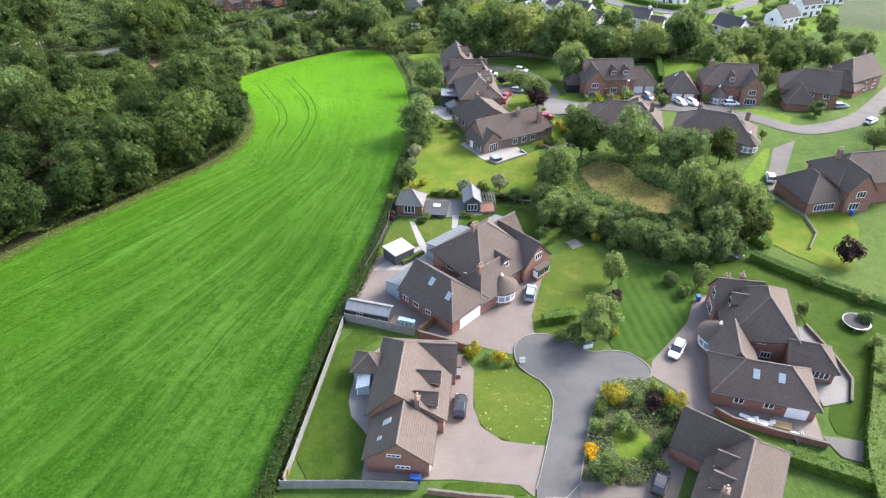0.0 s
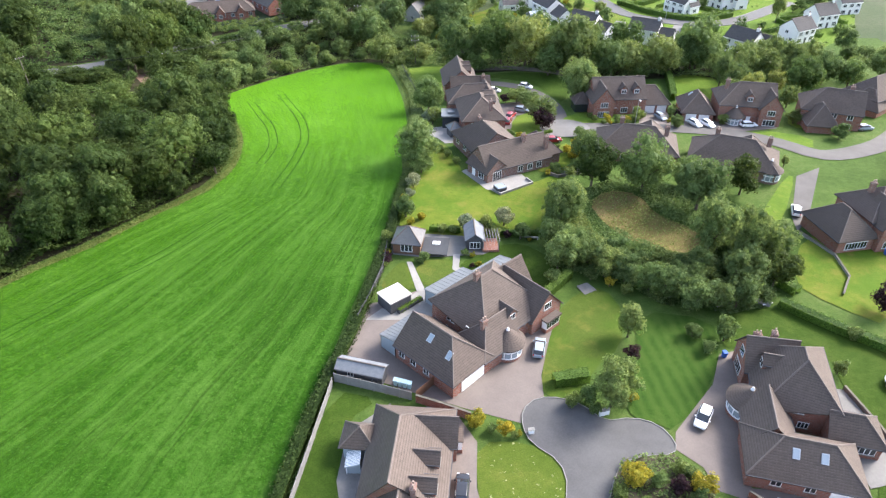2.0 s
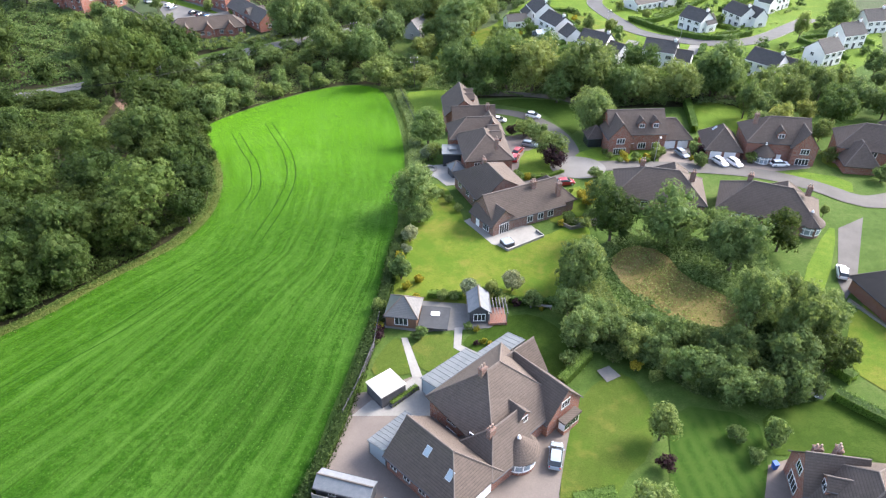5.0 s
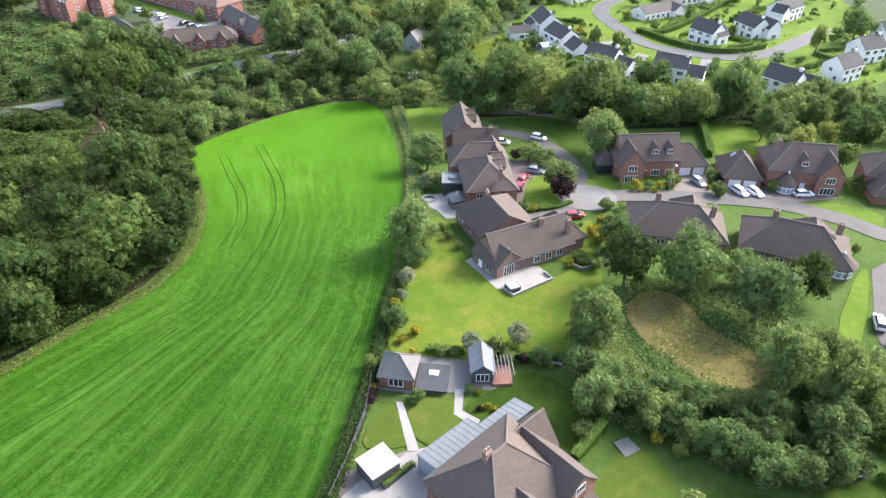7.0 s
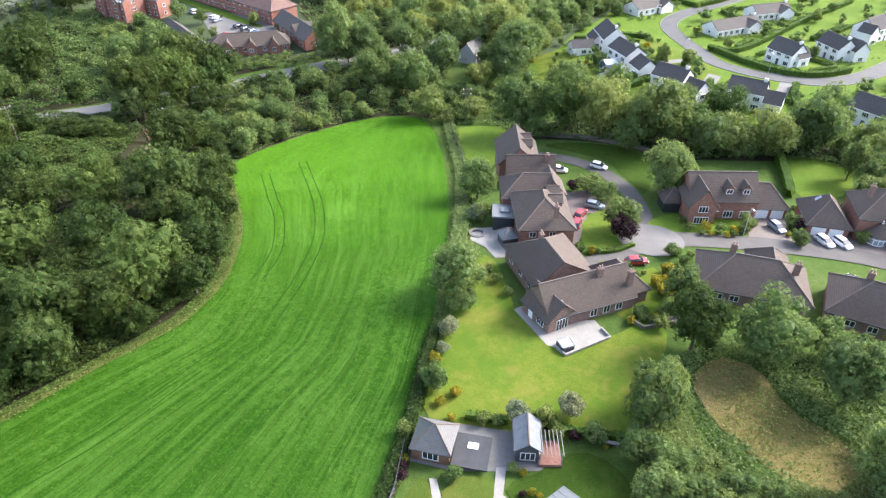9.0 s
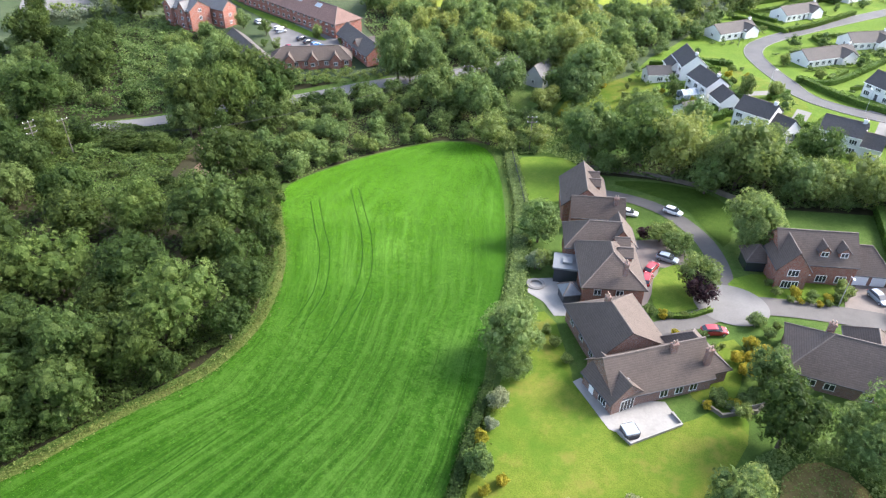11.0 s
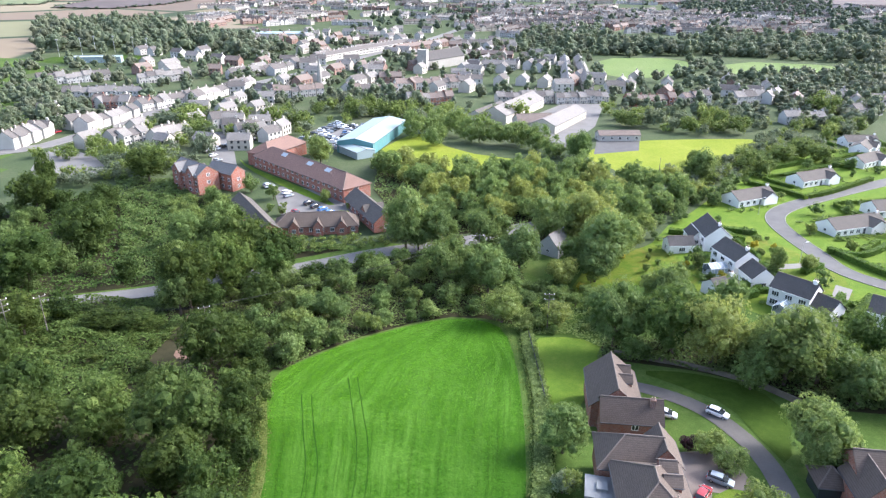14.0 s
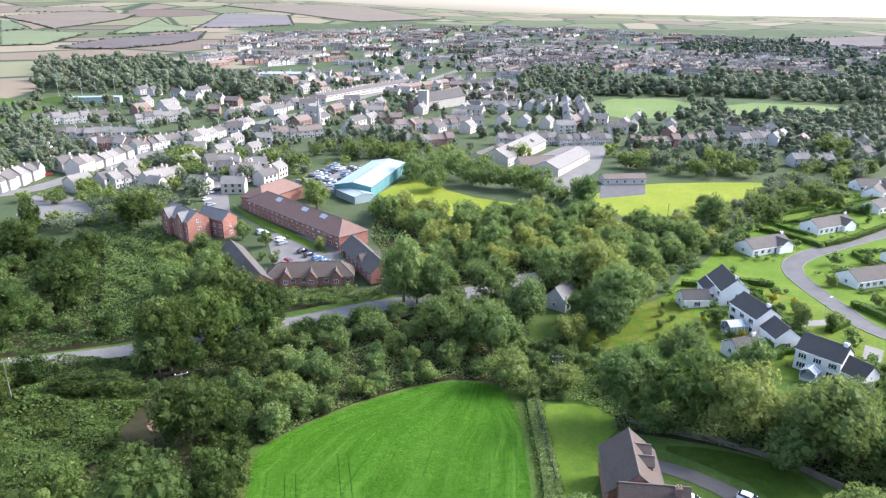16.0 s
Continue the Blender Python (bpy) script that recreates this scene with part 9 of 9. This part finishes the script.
for k in (-7, 0.5, 8):
    a = math.atan2(8, 25)
    g = Wing(t, -85.5 + math.cos(a) * k - math.sin(a) * 1.2, 269 + math.sin(a) * k + math.cos(a) * 1.2, 4.6, 3.0, math.degrees(a) - 90, 2.9, 4.8, (0, 0), M_BRICK_RED, M_TILE)
    g.window("r", 0, 0.9)
block("low red brick wing beside the car park", BRICK_WEST[0], BRICK_WEST[1], 7.0, 2.9, 5.6, M_BRICK_RED, M_TILE_GREY, (0, 0), side=-1, floors=1)
t, w = block("red brick wing with steep brown gable", (-85.0, 294.6), (-67.4, 272.6), 8.0, 3.2, 6.4, M_BRICK_RED, M_TILE_GREY, (0, 0), side=1, floors=1)
g = Wing(t, -71.2, 283.6, 7.0, 6.0, 40, 3.0, 5.6, (0, 0), M_BRICK_RED, M_TILE_GREY)
g.window("r", 0, 0.9)
t, w = block("red brick flats with grey slate roof", (-155.8, 300.8), (-140.0, 292.0), 8.5, 7.2, 10.2, M_BRICK_RED, M_SLATE_PALE, (0, 0), floors=3, gap=3.0)
for k, u in ((-4.2, -2.2), (4.4, -1.6)):
    c = w.m @ Vector((k, u, 0))
    g = Wing(t, t.location.x + c.x, t.location.y + c.y, 6.5, 5.0, math.degrees(math.atan2(-8.8, 15.8)) - 90, 7.2, 9.8, (0, 0), M_BRICK_RED, M_SLATE_PALE)
    for z in (0.9, 3.5, 6.0):
        g.window("r", 0, z, 1.3, 1.2)
block("red brick flats with gabled slate roof", (-142.5, 302.8), (-130.2, 298.4), 6.5, 6.6, 9.2, M_BRICK_RED, M_SLATE_PALE, (0, 0), floors=2, gap=3.0)
block("red brick end block with tiled hip roof", BRICK_BACK[0], BRICK_BACK[1], 11.0, 5.4, 9.0, M_BRICK_RED, M_TILE_RED, (1, 1), side=-1)
t, w = block("teal metal-clad sports hall with pale roof", TEAL_HALL[1], TEAL_HALL[2], 17.0, 5.2, 6.8, M_TEAL, M_PALE_METAL, (0, 0), windows=False)
for k in range(9):
    part("cladding_strip", boxes((-24 + k * 6, -23.8 + k * 6, -8.6, -8.52, 0.2, 5.0), m=w.m), M_PALE_METAL, t)
block("low pale annexe beside the hall", (-113, 363), (-100, 352), 9.0, 3.2, 4.0, M_PALE_METAL, M_PALE_METAL, (0, 0), windows=False)
t, w = block("grey stone church nave with slate roof", (-148, 640), (-126, 690), 14.0, 8.0, 14.0, M_STONE, M_SLATE, (0, 0), "church", -1, 1, 6.0, "church")
tw = part("tower", boxes((-11.5, -4.0, -34, -26, -0.5, 17.0)), M_STONE, t)
for sx in (-11.3, -4.6):
    for sy in (-33.8, -26.6):
        part("pinnacle", boxes((sx, sx + 0.5, sy, sy + 0.5, 17.0, 19.5)), M_STONE, tw)
t = thing("monument", -185, 523, None, 0, "slender grey stone town spire", "monument")
bm = bmesh.new()
tube(bm, 0, 0, 0, 9, 2.2, 1.8, 8)
part("shaft", bm, M_STONE, t)
bm = bmesh.new()
tube(bm, 0, 0, 9, 22, 1.9, 0.1, 8)
part("spire", bm, M_STONE, t)
block("pale school hall with long grey roof", (-46, 440), (-30, 498), 15.0, 5.0, 9.0, M_TOWN_CREAM, M_TOWN_PALE, (0, 0), floors=1)
block("pale low school block with shallow roof", (-19, 424), (-4, 470), 14.0, 4.2, 7.2, M_TOWN_CREAM, M_TOWN_PALE, (0, 0), floors=1)
block("cream school wing with tiled gable roof", (-38, 428), (-20, 436), 11.0, 4.0, 7.4, M_TOWN_CREAM, M_TOWN_TILE, (0, 0), floors=1)
block("low grey-roofed school classroom block", (-60, 446), (-50, 480), 9.0, 3.4, 5.4, M_TOWN_WHITE, M_TOWN_SLATE, (0, 0), floors=1)
block("low white clubhouse with brown roof", (3, 414), (23, 420), 7.0, 3.0, 4.6, M_TOWN_WHITE, M_TOWN_TILE, (0, 0), floors=1)
block("long pale industrial roof behind trees", (-420, 820), (-330, 850), 26.0, 6.0, 7.5, M_TOWN_WHITE, M_PALE_METAL, (0, 0), windows=False)
block("pale blue flat-roofed pavilion by the pitch", (-440, 588), (-400, 606), 10.0, 5.0, 5.8, M_PALE_METAL, M_PALE_METAL, (0, 0), floors=1)

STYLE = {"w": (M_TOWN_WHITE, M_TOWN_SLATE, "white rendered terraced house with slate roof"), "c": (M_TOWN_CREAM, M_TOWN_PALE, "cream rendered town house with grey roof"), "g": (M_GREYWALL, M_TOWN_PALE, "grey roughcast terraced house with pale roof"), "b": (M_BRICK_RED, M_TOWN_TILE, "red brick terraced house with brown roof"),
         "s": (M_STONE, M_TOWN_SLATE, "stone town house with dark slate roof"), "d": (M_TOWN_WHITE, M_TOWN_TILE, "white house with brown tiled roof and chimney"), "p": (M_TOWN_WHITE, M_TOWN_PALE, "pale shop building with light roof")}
TOWN = {}


def town_house(x, y, yaw, wide, style, tall=1.0):
    key = (style, round(wide))
    m = pose(x, y, ground_z(x, y), 0, 0, yaw)
    if key in TOWN:
        return copy_thing(TOWN[key], m @ Matrix.Diagonal((1, 1, tall, 1)))
    wall, roof, lab = STYLE[style]
    t = tagged(new("town_house"), lab, "house", "town houses")
    t.matrix_basis = m
    k = Wing(t, x, y, round(wide), 8.0, yaw, 5.2, 8.2, (0, 0), wall, roof, over=0.25, gutters=False)
    for at in (-0.28, 0.28):
        for z in (0.9, 3.4):
            k.window("f", at * wide, z, 1.1, 1.3, 1, sill=False)
    k.door("f", 0.0, mat=M_DARKWOOD, plainly=True)
    k.chimney(round(wide) / 2 - 0.6, 0, 1.0)
    TOWN[key] = t
    return t


town_rng = random.Random(55)
for x0, y0, x1, y1, n, st in TERRACES_NEAR + TERRACES_MID:
    d = math.hypot(x1 - x0, y1 - y0) / n
    yaw = math.degrees(math.atan2(y1 - y0, x1 - x0))
    yaw += 180 if math.cos(radians(yaw)) < -0.05 else 0
    for i in range(n):
        f = (i + 0.5) / n
        o, k = town_rng.uniform(-0.9, 0.9), town_rng.choice((st, st, st, {"w": "p", "c": "w", "g": "s", "b": "c", "s": "g", "d": "w", "p": "w"}[st]))
        town_house(x0 + (x1 - x0) * f - math.sin(radians(yaw)) * o, y0 + (y1 - y0) * f + math.cos(radians(yaw)) * o, yaw, min(9.0, max(5.0, d)), k, town_rng.uniform(0.74, 1.02))


def far_houses(name, rows, walls, roofs, label):
    """Countless far houses joined into one mass: rows are (x, y, yaw, length, depth, eave, ridge, wall, roof)."""
    v, f, mi = [], [], []
    for x, y, yaw, l, w, e, r, a, b in rows:
        m = pose(x, y, ground_z(x, y), 0, 0, yaw)
        o = len(v)
        pts = [(-l / 2, -w / 2, -1), (l / 2, -w / 2, -1), (l / 2, w / 2, -1), (-l / 2, w / 2, -1), (-l / 2, -w / 2, e), (l / 2, -w / 2, e), (l / 2, w / 2, e), (-l / 2, w / 2, e), (-l / 2, 0, r), (l / 2, 0, r)]
        k = 0.3
        pts += [(-l / 2 - k, -w / 2 - k, e - 0.1), (l / 2 + k, -w / 2 - k, e - 0.1), (l / 2 + k, w / 2 + k, e - 0.1), (-l / 2 - k, w / 2 + k, e - 0.1), (-l / 2 - k, 0, r + 0.15), (l / 2 + k, 0, r + 0.15)]
        c = l * 0.4
        pts += [(c - 0.5, -0.4, r - 0.5), (c + 0.5, -0.4, r - 0.5), (c + 0.5, 0.4, r - 0.5), (c - 0.5, 0.4, r - 0.5), (c - 0.5, -0.4, r + 1.2), (c + 0.5, -0.4, r + 1.2), (c + 0.5, 0.4, r + 1.2), (c - 0.5, 0.4, r + 1.2)]
        v += [tuple(m @ Vector(p)) for p in pts]
        fs = [((0, 1, 5, 4), a), ((2, 3, 7, 6), a), ((1, 2, 6, 9, 5), a), ((3, 0, 4, 8, 7), a), ((10, 11, 15, 14), b), ((12, 13, 14, 15), b)]
        fs += [((16, 17, 21, 20), a), ((17, 18, 22, 21), a), ((18, 19, 23, 22), a), ((19, 16, 20, 23), a), ((20, 21, 22, 23), a)]
        for s in (-1, 1):
            for at in (-0.3, 0.0, 0.3):
                for z in (0.9, 3.3):
                    if z + 1.2 < e:
                        q = len(v) - o
                        v += [tuple(m @ Vector((at * l + dx, s * (w / 2 + 0.03), z + dz))) for dx, dz in ((-0.55, 0), (0.55, 0), (0.55, 1.2), (-0.55, 1.2))]
                        fs.append(((q, q + 1, q + 2, q + 3), len(walls) + len(roofs)))
        for q, mat in fs:
            f.append([o + i for i in q])
            mi.append(mat)
    me = bpy.data.meshes.new(name)
    me.from_pydata(v, [], f)
    for mt in walls + roofs + [M_GLASS]:
        me.materials.append(mt)
    me.polygons.foreach_set("material_index", mi)
    bm = bmesh.new()
    bm.from_mesh(me)
    uv_metres(bm)
    bm.to_mesh(me)
    bm.free()
    return tagged(new(name, me), label, "houses", kind="stuff")


rng = random.Random(91)
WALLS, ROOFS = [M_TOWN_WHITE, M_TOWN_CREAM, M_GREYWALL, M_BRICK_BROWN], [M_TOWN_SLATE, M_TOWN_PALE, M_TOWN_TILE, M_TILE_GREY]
pick = {"w": (0, 4), "c": (1, 5), "g": (2, 5), "b": (3, 6), "s": (2, 4), "d": (0, 4), "p": (0, 5)}
rows = []
for x0, y0, x1, y1, n, st in TERRACES_FAR:
    n = max(n, int(math.hypot(x1 - x0, y1 - y0) / 7))
    yaw = math.degrees(math.atan2(y1 - y0, x1 - x0))
    for i in range(n):
        f = (i + 0.5) / n
        rows.append((x0 + (x1 - x0) * f, y0 + (y1 - y0) * f, yaw, math.hypot(x1 - x0, y1 - y0) / n, 8.0, 5.2, 8.0, *pick[st]))
streets = spots(TOWN_SPREAD, 420, 14, 24, 0.55, 92) + spots(TOWN_EAST, 170, 14, 20, 0.62, 95)
for x, y, r, _ in streets:
    yaw = rng.choice((10, -20, 35, 70, 100)) + rng.uniform(-8, 8)
    a, b = rng.choice(((0, 4), (0, 4), (3, 6), (3, 7), (1, 7), (2, 5)))
    for i in range(-3, 4):
        rows.append((x + math.cos(radians(yaw)) * i * 8.5, y + math.sin(radians(yaw)) * i * 8.5, yaw + rng.choice((0, 0, 0, 90)), 7.6, 7.0, 5.0, 7.8, a, b))
fill = spots([(-420, 560), (-250, 500), (-200, 470), (-60, 540), (20, 560), (160, 520), (200, 600), (-20, 640), (-40, 760), (-190, 1000), (-420, 900)], 170, 6, 8, 0.85, 93, clear=(PITCH_C, PITCH_D, PITCH_E, YARD_B, TREES_A))
for x, y, r, _ in fill:
    if not near_line(x, y, TOWN_ROAD, 9):
        a, b = rng.choice(((0, 4), (0, 5), (1, 5), (3, 6), (2, 4)))
        rows.append((x, y, rng.choice((75, 80, -10, 20)) + rng.uniform(-6, 6), rng.uniform(9, 16), 8.0, 5.2, 8.2, a, b))
near_fill = spots([(-300, 340), (-215, 335), (-150, 345), (-150, 400), (-200, 470), (-290, 430)], 34, 5, 6.5, 1.0, 94, clear=(BRICK_LANE,))
for x, y, r, _ in near_fill:
    if not near_line(x, y, TOWN_ROAD, 13):
        a, b = rng.choice(((0, 4), (0, 4), (0, 5), (1, 5)))
        rows.append((x, y, rng.choice((75, 80, -10, 20)) + rng.uniform(-6, 6), rng.uniform(7, 11), 7.0, 4.8, 7.4, a, b))
far_houses("distant_houses", rows, WALLS, ROOFS, "hundreds of small houses of the far town")


# ---- parked cars too far off to count ----
def far_cars(name, rows, label):
    """Small parked cars joined into one mass: rows are (x, y, yaw, paint)."""
    v, f, mi = [], [], []
    paints = list(PAINTS.values())
    for x, y, yaw, k in rows:
        m = pose(x, y, ground_z(x, y) + 0.25, 0, 0, yaw)
        for (a, b, w, z0, z1, ins), mat in (((-2.0, 2.0, 0.86, 0.15, 0.85, 0.12), k), ((-1.7, 0.9, 0.78, 0.85, 1.3, 0.4), len(paints)), ((-1.25, 0.45, 0.62, 1.3, 1.37, 0.02), k)):
            o = len(v)
            v += [tuple(m @ Vector(p)) for p in ((a, -w, z0), (b, -w, z0), (b, w, z0), (a, w, z0), (a + ins, -w + ins * 0.3, z1), (b - ins, -w + ins * 0.3, z1), (b - ins, w - ins * 0.3, z1), (a + ins, w - ins * 0.3, z1))]
            for q in ((4, 5, 6, 7), (0, 1, 5, 4), (1, 2, 6, 5), (2, 3, 7, 6), (3, 0, 4, 7)):
                f.append([o + i for i in q])
                mi.append(mat)
    me = bpy.data.meshes.new(name)
    me.from_pydata(v, [], f)
    for mt in paints + [M_GLASS]:
        me.materials.append(mt)
    me.polygons.foreach_set("material_index", mi)
    return tagged(new(name, me), label, "cars", kind="stuff")


lot = []
for row in range(5):
    for i in range(11):
        if rng.random() < 0.8:
            lot.append((-116 - row * 5.4 + i * 0.35, 372 + i * 3.9 + row * 2.2, 12 + rng.uniform(-4, 4), rng.choice((0, 0, 0, 0, 1, 1, 1, 2, 2))))
for i in range(9):
    lot.append((-170 + i * 1.2 + rng.uniform(-0.5, 0.5), 347 + i * 3.4, 155, rng.choice((0, 0, 1, 2))))
for i in range(14):
    lot.append((-262 + i * 0.9, 340 + i * 12.0, 86, rng.choice((0, 1, 2, 3))))
far_cars("parked_cars", lot, "rows of small parked cars in the town")
